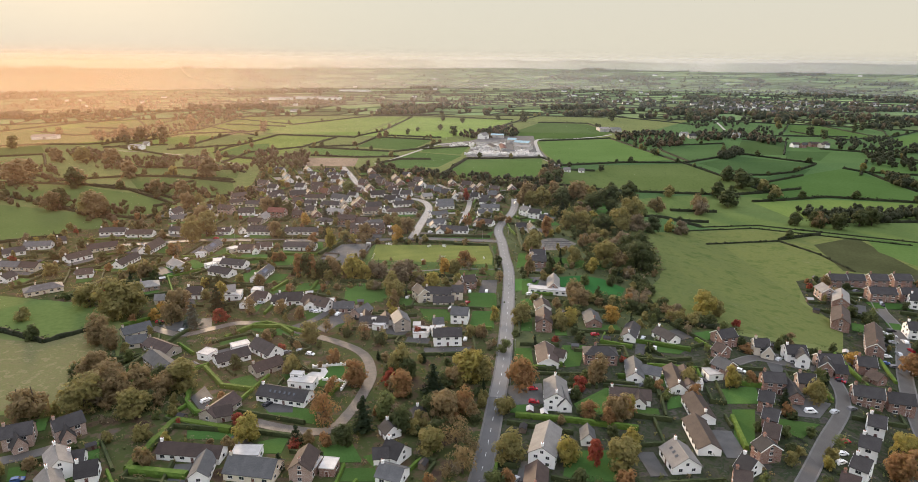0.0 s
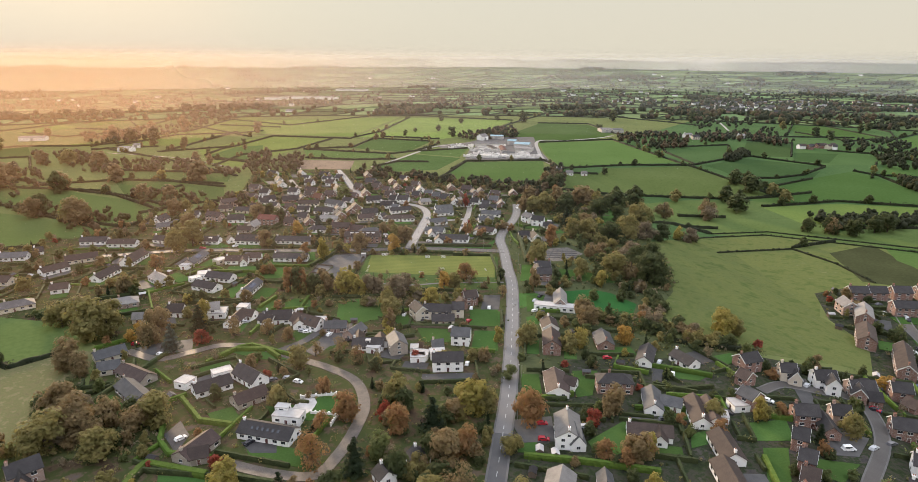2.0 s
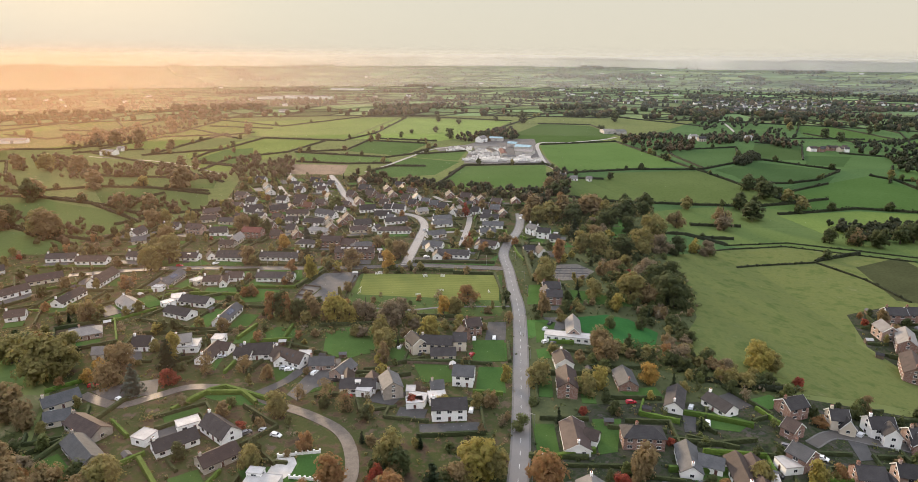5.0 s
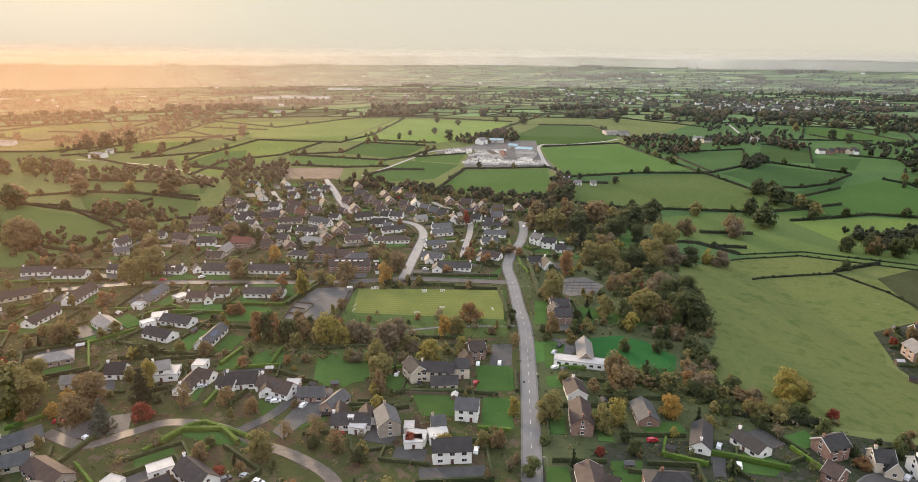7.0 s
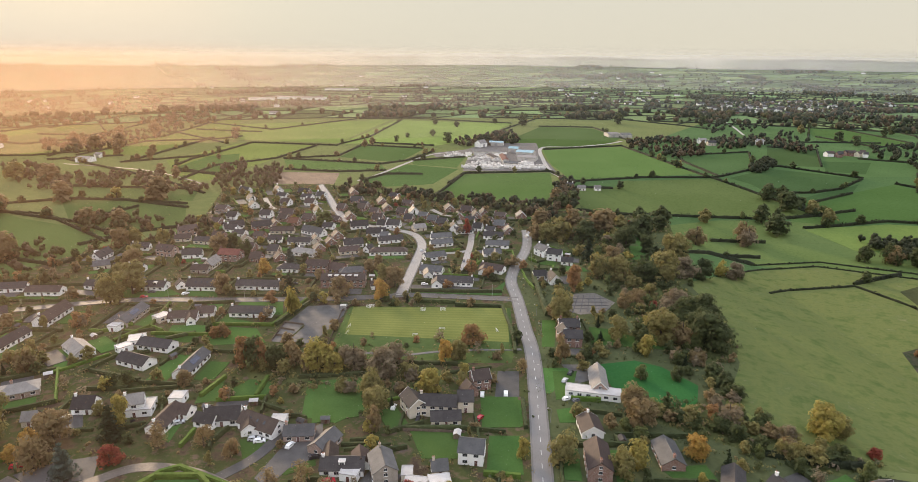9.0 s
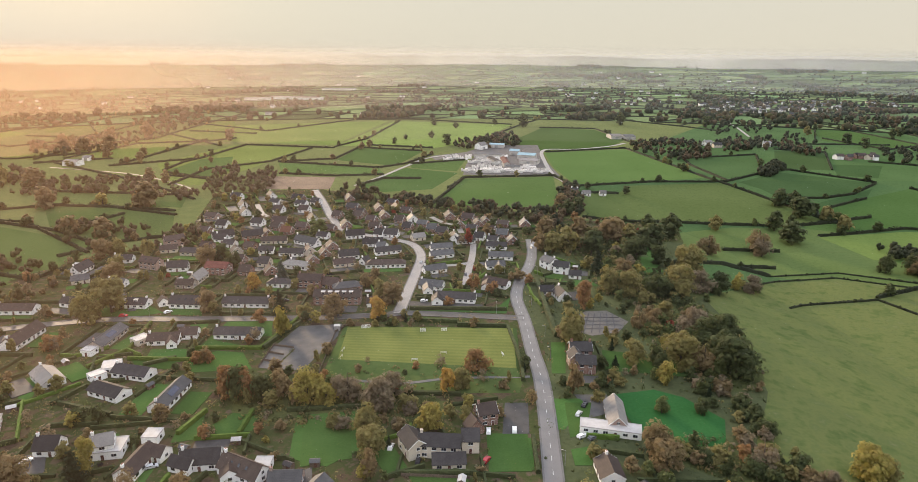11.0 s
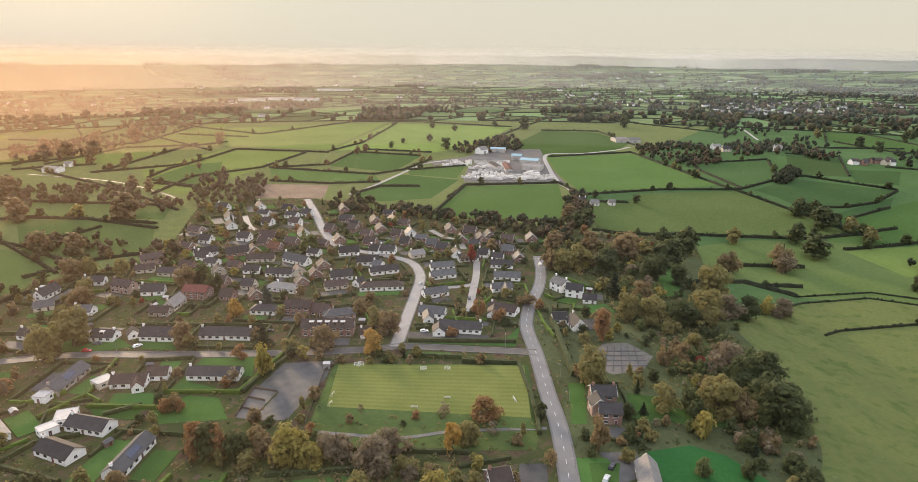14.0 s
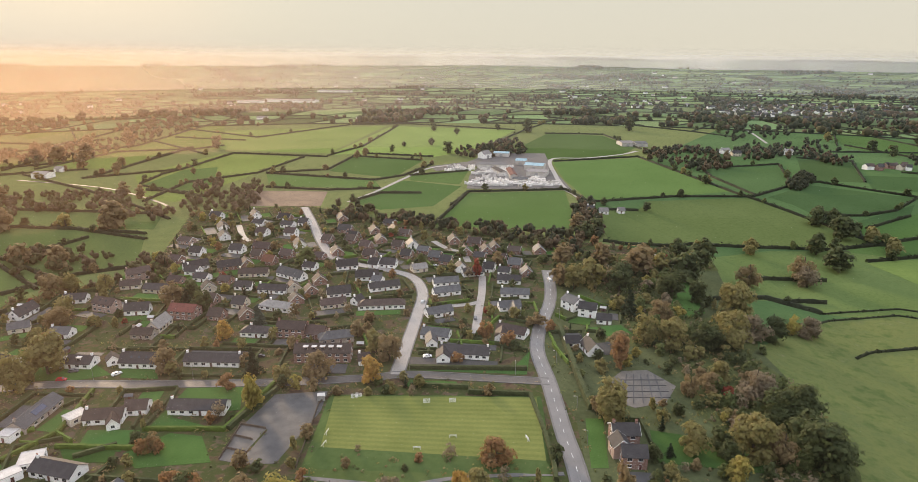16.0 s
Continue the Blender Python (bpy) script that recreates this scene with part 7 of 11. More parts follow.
h = house(-283.6, 432.7, 34, 5.7, 7.0, 2.6, 2.4, 'slate', 'white')
h = house(-269.4, 375.5, -8, 14.7, 7.9, 2.6, 2.4, 'brown', 'cream')
h = house(-227.3, 363.3, 23, 8.7, 7.9, 2.6, 2.4, 'brown', 'white')
h = house(-235.7, 336.4, 38, 18.7, 8.8, 2.6, 2.4, 'grey', 'cream', hip=True)
h = house(-268.8, 354.4, 83, 8.5, 7.0, 2.6, 2.4, 'slate', 'white')
h = house(-177.1, 379.2, -42, 15.6, 8.8, 2.6, 2.4, 'pale', 'white')
h = house(-145.4, 367.7, -24, 15.9, 7.9, 2.6, 2.4, 'slate', 'white')
flat_block(h, -157.4, 380.9, 49, 6.3, 5.0, 2.8, 'white', 'flat')
h = house(-281.3, 376.4, -8, 14.4, 7.0, 2.6, 2.4, 'grey', 'cream')
# ---- hedges ----
clipped_hedge(2.8, 2.2, 'clipped', (-103.7, 204.2), (-81.3, 198.4))
clipped_hedge(2.8, 2.2, 'clipped', (-103.7, 204.2), (-106.9, 175.5))
clipped_hedge(2.8, 2.2, 'clipped', (-106.9, 175.5), (-86.4, 172.7))
clipped_hedge(1.8, 2.0, 'clipped', (-110.2, 233.2), (-104.8, 217.2), (-98.4, 209.8), (-83.2, 207.2))
clipped_hedge(1.8, 2.0, 'clipped', (21.7, 209.6), (41.0, 206.6), (65.6, 201.1))
clipped_hedge(1.8, 2.0, 'clipped', (84.2, 274.8), (93.0, 271.8), (107.5, 265.8))
clipped_hedge(1.8, 2.0, 'clipped', (67.6, 240.4), (88.2, 239.1))
clipped_hedge(1.8, 2.0, 'clipped', (112.8, 236.0), (124.8, 232.7))
clipped_hedge(1.8, 2.0, 'clipped', (103.0, 209.3), (99.7, 189.1))
clipped_hedge(1.8, 2.0, 'clipped', (-109.1, 245.9), (-95.8, 230.0), (-83.0, 227.3))
clipped_hedge(1.8, 2.0, 'clipped', (24.6, 245.0), (45.6, 250.6))
clipped_hedge(1.8, 2.0, 'clipped', (-110.7, 275.2), (-102.5, 288.8), (-88.0, 289.0), (-80.1, 280.9))
clipped_hedge(1.6, 1.8, 'clipped', (-108.7, 280.7), (-101.4, 291.0), (-96.3, 293.7), (-79.2, 285.3))
clipped_hedge(1.6, 1.8, 'clipped', (-79.2, 285.3), (-69.9, 280.5))
clipped_hedge(1.6, 1.8, 'clipped', (4.5, 290.0), (16.6, 288.2))
clipped_hedge(1.6, 1.8, 'clipped', (-106.7, 339.2), (-102.0, 354.9))
clipped_hedge(1.6, 1.8, 'clipped', (-83.9, 354.9), (-84.6, 339.2))
clipped_hedge(1.6, 1.7, 'clipped', (-96.6, 407.6), (-86.3, 443.6))
clipped_hedge(1.6, 1.7, 'clipped', (-126.6, 409.0), (-97.0, 408.7))
clipped_hedge(1.6, 1.7, 'clipped', (-152.8, 398.3), (-120.0, 396.9))
clipped_hedge(1.6, 1.7, 'clipped', (-167.0, 390.1), (-157.1, 407.4), (-160.3, 437.9))
clipped_hedge(1.6, 1.7, 'clipped', (-178.0, 400.4), (-166.9, 409.4))
clipped_hedge(1.8, 2.0, 'darkhedge', (-3.6, 434.7), (21.9, 432.6))
clipped_hedge(1.8, 2.0, 'darkhedge', (21.9, 432.6), (23.9, 405.6), (24.4, 388.0), (23.6, 377.6))
clipped_hedge(1.8, 2.0, 'darkhedge', (-28.4, 440.7), (-3.5, 438.5))
clipped_hedge(1.8, 2.0, 'darkhedge', (-29.3, 456.3), (23.4, 454.8))
clipped_hedge(1.8, 2.0, 'darkhedge', (-92.1, 417.8), (-83.8, 438.7))
clipped_hedge(1.8, 2.0, 'darkhedge', (-94.8, 408.7), (-92.1, 417.8))
clipped_hedge(2.6, 2.6, 'darkhedge', (45.7, 499.9), (45.0, 450.3), (45.1, 421.6))
clipped_hedge(1.6, 1.7, 'darkhedge', (-70.9, 354.9), (-40.0, 357.7))
clipped_hedge(1.6, 1.7, 'darkhedge', (-23.9, 316.3), (-1.2, 316.3))
clipped_hedge(1.6, 1.7, 'darkhedge', (22.5, 336.6), (21.6, 316.3))
clipped_hedge(1.6, 1.7, 'darkhedge', (-212.8, 366.3), (-200.6, 372.4))
clipped_hedge(1.6, 1.7, 'darkhedge', (-161.8, 360.5), (-137.0, 352.2))
clipped_hedge(1.6, 1.7, 'darkhedge', (-55.0, 369.4), (-3.0, 366.4))
clipped_hedge(1.6, 1.7, 'darkhedge', (-143.3, 392.2), (-131.5, 399.4))
clipped_hedge(1.6, 1.7, 'darkhedge', (22.3, 247.6), (42.5, 246.8))
clipped_hedge(1.6, 1.7, 'darkhedge', (53.3, 265.1), (74.2, 262.4))
clipped_hedge(1.6, 1.7, 'darkhedge', (82.5, 253.9), (104.4, 257.0))
clipped_hedge(1.6, 1.7, 'darkhedge', (-71.6, 197.8), (-58.3, 195.0))
clipped_hedge(1.6, 1.7, 'darkhedge', (-144.0, 240.2), (-131.4, 288.4))
# ---- field hedgerows ----
hedgerow(3.6, 3.2, 'hedge', (-8.4, 769.6), (10.0, 831.0), (111.1, 843.5))
hedgerow(3.6, 3.2, 'hedge', (10.0, 831.0), (-23.4, 701.6))
hedgerow(3.6, 3.2, 'hedge', (111.1, 843.5), (125.7, 780.1))
hedgerow(3.6, 3.2, 'hedge', (127.7, 1019.6), (251.6, 1060.7))
hedgerow(3.6, 3.2, 'hedge', (126.3, 782.5), (212.6, 808.5), (292.2, 809.2))
hedgerow(3.6, 3.2, 'hedge', (251.6, 1060.7), (282.3, 833.7), (291.1, 788.7), (303.6, 693.8), (310.5, 626.2))
hedgerow(3.6, 3.2, 'hedge', (292.2, 809.2), (359.6, 864.3), (383.1, 883.7))
hedgerow(3.6, 3.2, 'hedge', (383.1, 883.7), (403.0, 884.0), (459.0, 808.0))
hedgerow(3.6, 3.2, 'hedge', (417.3, 1002.4), (364.3, 870.6))
hedgerow(3.6, 3.2, 'hedge', (309.3, 970.7), (417.3, 1002.4))
hedgerow(3.6, 3.2, 'hedge', (302.4, 962.5), (294.7, 916.8), (298.9, 817.3))
hedgerow(3.6, 3.2, 'hedge', (528.7, 1027.3), (455.0, 884.6))
hedgerow(3.6, 3.2, 'hedge', (468.6, 1055.1), (528.7, 1027.3))
hedgerow(3.6, 3.2, 'hedge', (312.7, 722.2), (357.8, 724.4), (398.4, 745.4), (455.1, 802.7))
hedgerow(3.6, 3.2, 'hedge', (277.1, 614.1), (354.5, 644.8))
hedgerow(3.6, 3.2, 'hedge', (267.2, 611.5), (309.5, 624.8), (323.7, 622.1))
hedgerow(3.6, 3.2, 'hedge', (106.2, 656.6), (150.7, 630.2), (209.3, 619.4), (271.4, 611.5))
hedgerow(3.6, 3.2, 'hedge', (138.1, 531.3), (173.6, 518.5), (194.0, 488.5))
hedgerow(3.6, 3.2, 'hedge', (187.2, 544.6), (226.3, 539.8))
hedgerow(1.6, 1.1, 'hedge', (194.0, 488.5), (241.3, 495.2), (339.4, 447.9))
hedgerow(1.6, 1.1, 'hedge', (160.6, 473.7), (234.5, 486.2), (329.9, 440.1))
hedgerow(3.6, 3.2, 'hedge', (331.1, 676.5), (396.8, 722.6))
hedgerow(3.6, 3.2, 'hedge', (328.0, 693.9), (310.0, 644.8))
hedgerow(3.6, 3.2, 'hedge', (-685.2, 1168.5), (-588.7, 1152.3), (-583.0, 1239.4), (-598.1, 1513.5))
hedgerow(3.6, 3.2, 'hedge', (-838.1, 1398.2), (-736.1, 1507.4), (-587.3, 1574.1))
hedgerow(3.6, 3.2, 'hedge', (-498.5, 949.5), (-470.1, 1086.5), (-376.5, 1116.3))
hedgerow(3.6, 3.2, 'hedge', (-514.7, 912.4), (-487.0, 930.8), (-437.5, 950.5))
hedgerow(3.6, 3.2, 'hedge', (-408.6, 896.7), (-383.0, 1133.5))
hedgerow(3.6, 3.2, 'hedge', (-415.0, 896.6), (-328.1, 952.3), (-306.3, 1079.6))
hedgerow(3.6, 3.2, 'hedge', (-296.6, 784.0), (-291.3, 875.3), (-231.9, 931.0), (-203.3, 1051.2))
hedgerow(3.6, 3.2, 'hedge', (-306.3, 1079.6), (-172.0, 1051.8))
hedgerow(3.6, 3.2, 'hedge', (-464.3, 1347.6), (-321.6, 1247.4), (-196.5, 1443.4), (-83.8, 1458.3))
hedgerow(3.6, 3.2, 'hedge', (-173.8, 1061.8), (-137.3, 1151.8), (-104.5, 1426.7))
hedgerow(3.6, 3.2, 'hedge', (-128.8, 1083.5), (-30.1, 1054.8))
hedgerow(3.6, 3.2, 'hedge', (-221.8, 931.1), (-154.8, 955.1), (-137.4, 1057.5), (-44.9, 1025.6))
hedgerow(3.6, 3.2, 'hedge', (-200.4, 851.8), (-134.0, 838.0), (-81.0, 847.3))
hedgerow(3.6, 3.2, 'hedge', (-91.8, 890.9), (-61.2, 918.9), (-29.0, 998.7))
hedgerow(3.6, 3.2, 'hedge', (-221.8, 931.1), (-91.8, 890.9))
hedgerow(3.6, 3.2, 'hedge', (-54.5, 919.0), (14.0, 950.0))
hedgerow(3.6, 3.2, 'hedge', (-102.5, 785.5), (-78.7, 824.5), (-37.5, 824.9))
hedgerow(3.6, 3.2, 'hedge', (37.3, 1126.3), (122.3, 1341.9), (244.2, 1613.3))
hedgerow(3.6, 3.2, 'hedge', (160.9, 1317.7), (261.4, 1304.5), (276.9, 1132.1))
hedgerow(3.6, 3.2, 'hedge', (127.2, 1488.4), (283.4, 1552.4), (376.1, 1445.4))
hedgerow(3.6, 3.2, 'hedge', (-83.8, 1458.3), (114.5, 1368.2))
hedgerow(3.6, 3.2, 'hedge', (88.0, 1605.9), (124.9, 1466.7))
hedgerow(3.6, 3.2, 'hedge', (-170.0, 1906.2), (-83.8, 1458.3))
hedgerow(3.6, 3.2, 'hedge', (-359.7, 2106.1), (-170.0, 1906.2), (48.6, 1959.1))
hedgerow(3.6, 3.2, 'hedge', (-374.2, 1723.6), (-249.0, 1811.4), (-170.0, 1906.2))
hedgerow(3.6, 3.2, 'hedge', (-369.5, 1416.4), (-357.5, 1651.5), (-351.5, 2060.3))
hedgerow(3.6, 3.2, 'hedge', (-453.1, 1243.4), (-329.9, 1211.5))
hedgerow(3.6, 3.2, 'hedge', (-317.3, 836.0), (-265.1, 822.7))
hedgerow(3.6, 3.2, 'hedge', (-408.8, 753.4), (-327.5, 745.3), (-257.9, 737.4))
hedgerow(3.6, 3.2, 'hedge', (-369.9, 694.9), (-306.0, 688.1), (-244.9, 674.9))
hedgerow(3.6, 3.2, 'hedge', (-270.9, 546.2), (-246.8, 581.2), (-214.3, 598.2))
hedgerow(3.6, 3.2, 'hedge', (-598.1, 1513.5), (-464.3, 1347.6))
hedgerow(3.6, 3.2, 'hedge', (319.4, 1496.3), (434.0, 1352.6), (484.3, 1272.1))
hedgerow(3.6, 3.2, 'hedge', (434.0, 1352.6), (590.1, 1565.9))
hedgerow(3.6, 3.2, 'hedge', (668.2, 1569.4), (757.4, 1460.3), (775.6, 1243.4))
hedgerow(3.6, 3.2, 'hedge', (549.9, 1109.8), (672.4, 1101.5))
hedgerow(3.6, 3.2, 'hedge', (757.4, 1460.3), (595.1, 1170.6))
hedgerow(3.6, 3.2, 'hedge', (503.5, 1770.9), (699.8, 1634.7))
hedgerow(3.6, 3.2, 'hedge', (48.6, 1959.1), (193.9, 1837.0), (386.1, 1764.6))
hedgerow(3.6, 3.2, 'hedge', (-213.0, 823.2), (-201.8, 768.2))
hedgerow(3.6, 3.2, 'hedge', (115.8, 752.4), (161.3, 744.0))
hedgerow(3.6, 3.2, 'hedge', (205.0, 1611.4), (319.4, 1496.3))
hedgerow(2.0, 1.5, 'hedge', (180.0, 440.5), (237.1, 449.7), (249.5, 416.8), (251.6, 379.8))
hedgerow(3.4, 3.0, 'hedge', (238.6, 452.8), (278.5, 469.9))
hedgerow(3.4, 3.0, 'hedge', (-223.7, 283.5), (-194.3, 270.8), (-179.5, 286.3))
hedgerow(3.4, 3.0, 'hedge', (-469.2, 652.4), (-350.9, 637.5), (-255.2, 555.0))
hedgerow(3.4, 3.0, 'hedge', (-352.1, 540.9), (-270.4, 491.9))
hedgerow(3.4, 3.0, 'hedge', (-327.8, 432.5), (-294.3, 453.3))
hedgerow(3.4, 3.0, 'hedge', (135.9, 288.9), (101.6, 300.7))
hedgerow(3.4, 3.0, 'hedge', (293.5, 506.1), (381.2, 508.3))
hedgerow(3.4, 3.0, 'hedge', (-435.7, 586.9), (-358.9, 552.1))
hedgerow(3.4, 3.2, 'hedge', (-601.2, 823.8), (-557.9, 846.2), (-495.1, 750.2))
hedgerow(3.4, 3.2, 'hedge', (-497.0, 674.6), (-470.8, 693.0), (-421.9, 660.4))
hedgerow(3.4, 3.2, 'hedge', (-470.8, 693.0), (-374.5, 636.8), (-307.7, 609.7), (-265.6, 579.1))
hedgerow(3.4, 3.2, 'hedge', (-425.8, 666.9), (-349.4, 697.3))
hedgerow(3.4, 3.2, 'hedge', (-481.2, 652.0), (-469.2, 652.4), (-459.8, 675.9))
hedgerow(3.4, 3.2, 'hedge', (-419.6, 579.6), (-387.0, 563.2), (-296.8, 514.7), (-261.0, 501.7), (-251.0, 522.0))
hedgerow(3.4, 3.2, 'hedge', (-430.4, 579.3), (-419.6, 579.6))
hedgerow(3.4, 3.2, 'hedge', (-669.5, 921.5), (-619.1, 943.0), (-555.4, 946.1), (-492.2, 997.2))
hedgerow(3.4, 3.2, 'hedge', (-633.9, 1050.7), (-593.5, 1103.3), (-589.4, 1178.6), (-550.0, 1211.7))
hedgerow(3.4, 3.2, 'hedge', (-794.8, 1100.9), (-764.2, 1198.7), (-742.8, 1277.6))
hedgerow(3.4, 3.2, 'hedge', (-736.1, 1104.2), (-633.9, 1050.7))
hedgerow(3.4, 3.2, 'hedge', (-1076.9, 1504.7), (-1137.4, 1725.9), (-1110.6, 1868.3))
hedgerow(3.4, 3.2, 'hedge', (-719.0, 1256.0), (-700.8, 1382.0), (-691.4, 1501.5), (-672.8, 1624.5))
hedgerow(3.4, 3.2, 'hedge', (-530.6, 940.8), (-539.5, 1055.7), (-468.7, 1146.8), (-469.0, 1332.1), (-459.6, 1552.2))
hedgerow(3.4, 3.2, 'hedge', (-400.9, 953.4), (-397.4, 1039.4), (-388.4, 1097.2), (-344.3, 1153.9))
hedgerow(3.4, 3.2, 'hedge', (-337.5, 866.4), (-337.8, 924.5), (-327.1, 957.0))
hedgerow(3.4, 3.2, 'hedge', (-329.6, 856.0), (-269.8, 817.7))
hedgerow(3.4, 3.2, 'hedge', (-306.7, 836.1), (-243.1, 804.4))
hedgerow(3.4, 3.2, 'hedge', (-492.4, 917.4), (-375.4, 833.2), (-286.3, 758.1), (-245.5, 719.5))
hedgerow(3.4, 3.2, 'hedge', (-330.1, 698.0), (-238.5, 660.1))
hedgerow(3.4, 3.2, 'hedge', (-307.7, 609.7), (-284.0, 665.1))
hedgerow(3.4, 3.2, 'hedge', (-1350.7, 1896.6), (-1287.1, 2044.1))
hedgerow(3.4, 3.2, 'hedge', (-945.5, 1810.8), (-915.2, 2083.2), (-867.2, 2255.3))
hedgerow(3.4, 3.2, 'hedge', (-774.8, 1758.0), (-700.9, 1907.4), (-525.6, 1780.0))
hedgerow(3.4, 3.2, 'hedge', (-484.8, 1215.7), (-338.6, 1066.3))
hedgerow(3.4, 3.2, 'hedge', (-960.1, 1337.5), (-834.2, 1372.8), (-798.8, 1446.8))
hedgerow(3.4, 3.2, 'hedge', (-691.4, 1501.5), (-553.8, 1579.5), (-463.1, 1471.4))
hedgerow(3.4, 3.2, 'hedge', (-700.8, 1382.0), (-588.3, 1199.0))
hedgerow(3.4, 3.2, 'hedge', (-784.7, 982.5), (-755.2, 1044.2))
hedgerow(3.4, 3.2, 'hedge', (-559.4, 689.9), (-534.5, 728.4))
hedgerow(3.4, 3.2, 'hedge', (473.7, 774.1), (485.2, 745.9), (472.3, 673.8), (468.5, 633.7))
hedgerow(3.4, 3.2, 'hedge', (276.5, 582.2), (311.0, 590.8), (358.3, 605.3), (432.3, 581.7))
hedgerow(3.4, 3.2, 'hedge', (485.2, 745.9), (534.4, 728.4))
hedgerow(3.4, 3.2, 'hedge', (466.1, 726.0), (540.8, 835.9))
hedgerow(3.4, 3.2, 'hedge', (708.8, 1410.2), (726.4, 1289.2), (722.7, 1097.5))
hedgerow(3.4, 3.2, 'hedge', (612.3, 1179.6), (636.5, 1053.7), (722.7, 1097.5))
hedgerow(3.4, 3.2, 'hedge', (835.6, 1488.9), (792.2, 1189.7), (716.9, 1057.7))
hedgerow(3.4, 3.2, 'hedge', (696.7, 1056.7), (858.1, 1193.4))
hedgerow(3.4, 3.2, 'hedge', (538.8, 946.0), (583.0, 917.9), (611.2, 838.8))
hedgerow(3.4, 3.2, 'hedge', (182.5, 507.2), (205.5, 503.9))
hedgerow(3.4, 3.2, 'hedge', (610.9, 949.3), (660.7, 909.7))
# ---- trees ----
tree(-393.9, 642.2, 19.0, 20.0, 'wide', 'brown')
tree(-361.2, 682.4, 20.1, 21.2, 'wide', 'brown')
tree(-308.5, 516.9, 20.7, 21.7, 'wide', 'olive')
tree(-350.2, 539.0, 17.9, 16.0, 'round', 'dark')
tree(-474.0, 689.0, 19.2, 20.2, 'wide', 'brown')
tree(-277.4, 692.3, 22.7, 23.9, 'wide', 'brown')
tree(-509.0, 1016.3, 21.3, 22.4, 'wide', 'brown')
tree(-483.9, 1033.0, 21.6, 19.3, 'round', 'brown')
tree(-410.3, 978.6, 11.2, 10.0, 'round', 'brown')
tree(-470.0, 785.3, 19.2, 20.2, 'wide', 'olive')
tree(-429.7, 777.9, 19.0, 20.0, 'wide', 'brown')
tree(-504.5, 787.9, 18.1, 16.2, 'round', 'brown')
tree(-638.0, 903.5, 19.0, 16.9, 'round', 'olive')
tree(-668.1, 1061.6, 14.1, 12.6, 'round', 'brown')
tree(-294.3, 602.0, 14.9, 15.7, 'wide', 'brown')
tree(-265.7, 594.8, 15.7, 16.5, 'wide', 'brown')
tree(616.9, 1120.1, 17.0, 15.2, 'round', 'dark')
tree(613.4, 1070.9, 16.2, 14.5, 'round', 'dark')
tree(610.8, 1224.1, 16.2, 14.4, 'round', 'olive')
tree(743.2, 1201.9, 15.9, 14.2, 'round', 'dark')
tree(766.6, 1213.0, 16.0, 14.3, 'round', 'dark')
tree(294.3, 646.1, 18.1, 19.0, 'wide', 'dark')
tree(245.0, 562.4, 16.8, 17.7, 'wide', 'dark')
tree(308.2, 603.9, 11.6, 13.6, 'bush', 'olive')
tree(272.7, 496.1, 12.7, 11.3, 'round', 'dark')
tree(288.6, 490.7, 13.5, 12.1, 'round', 'brown')
tree(301.8, 485.4, 14.4, 12.8, 'round', 'dark')
tree(324.1, 495.2, 13.7, 12.2, 'round', 'dark')
tree(335.5, 497.1, 14.7, 13.1, 'round', 'dark')
tree(-44.8, 444.5, 11.9, 10.7, 'round', 'gold')
tree(-37.1, 440.1, 3.9, 4.6, 'bush', 'olive')
tree(-89.6, 422.8, 11.3, 6.0, 'tall', 'yellow')
tree(4.3, 386.6, 10.4, 12.2, 'bush', 'orange')
tree(-3.6, 372.9, 9.7, 8.7, 'round', 'olive')
tree(-208.8, 499.0, 13.0, 13.7, 'wide', 'brown')
tree(-187.7, 452.7, 19.0, 17.0, 'round', 'olive')
tree(-137.3, 454.5, 12.3, 11.0, 'round', 'brown')
tree(-97.8, 450.6, 13.7, 9.4, 'conifer', 'conifer')
tree(-121.8, 486.7, 10.1, 9.0, 'round', 'gold')
tree(-110.2, 503.3, 12.1, 8.4, 'conifer', 'blue')
tree(-115.1, 395.4, 6.4, 5.7, 'round', 'orange')
tree(-119.8, 395.1, 5.5, 4.9, 'round', 'olive')
tree(-158.8, 540.4, 11.7, 10.5, 'round', 'dark')
tree(-146.2, 524.1, 11.9, 10.6, 'round', 'dark')
tree(-156.3, 527.7, 12.1, 8.3, 'conifer', 'conifer')
tree(-164.1, 529.5, 14.2, 14.9, 'wide', 'brown')
tree(-106.4, 599.0, 13.6, 12.1, 'round', 'green')
tree(-213.5, 553.7, 10.7, 9.5, 'round', 'olive')
tree(-232.0, 550.6, 12.7, 11.3, 'round', 'olive')
tree(-208.5, 478.9, 9.8, 8.7, 'round', 'olive')
tree(-239.8, 544.0, 13.9, 12.4, 'round', 'brown')
tree(50.7, 413.4, 13.0, 11.6, 'round', 'olive')
tree(55.9, 453.2, 6.1, 7.2, 'bush', 'olive')
tree(66.0, 456.6, 16.7, 8.8, 'tall', 'orange')
tree(68.4, 471.9, 11.5, 10.2, 'round', 'brown')
tree(85.0, 480.9, 14.8, 13.2, 'round', 'olive')
tree(95.9, 475.6, 16.3, 14.5, 'round', 'olive')
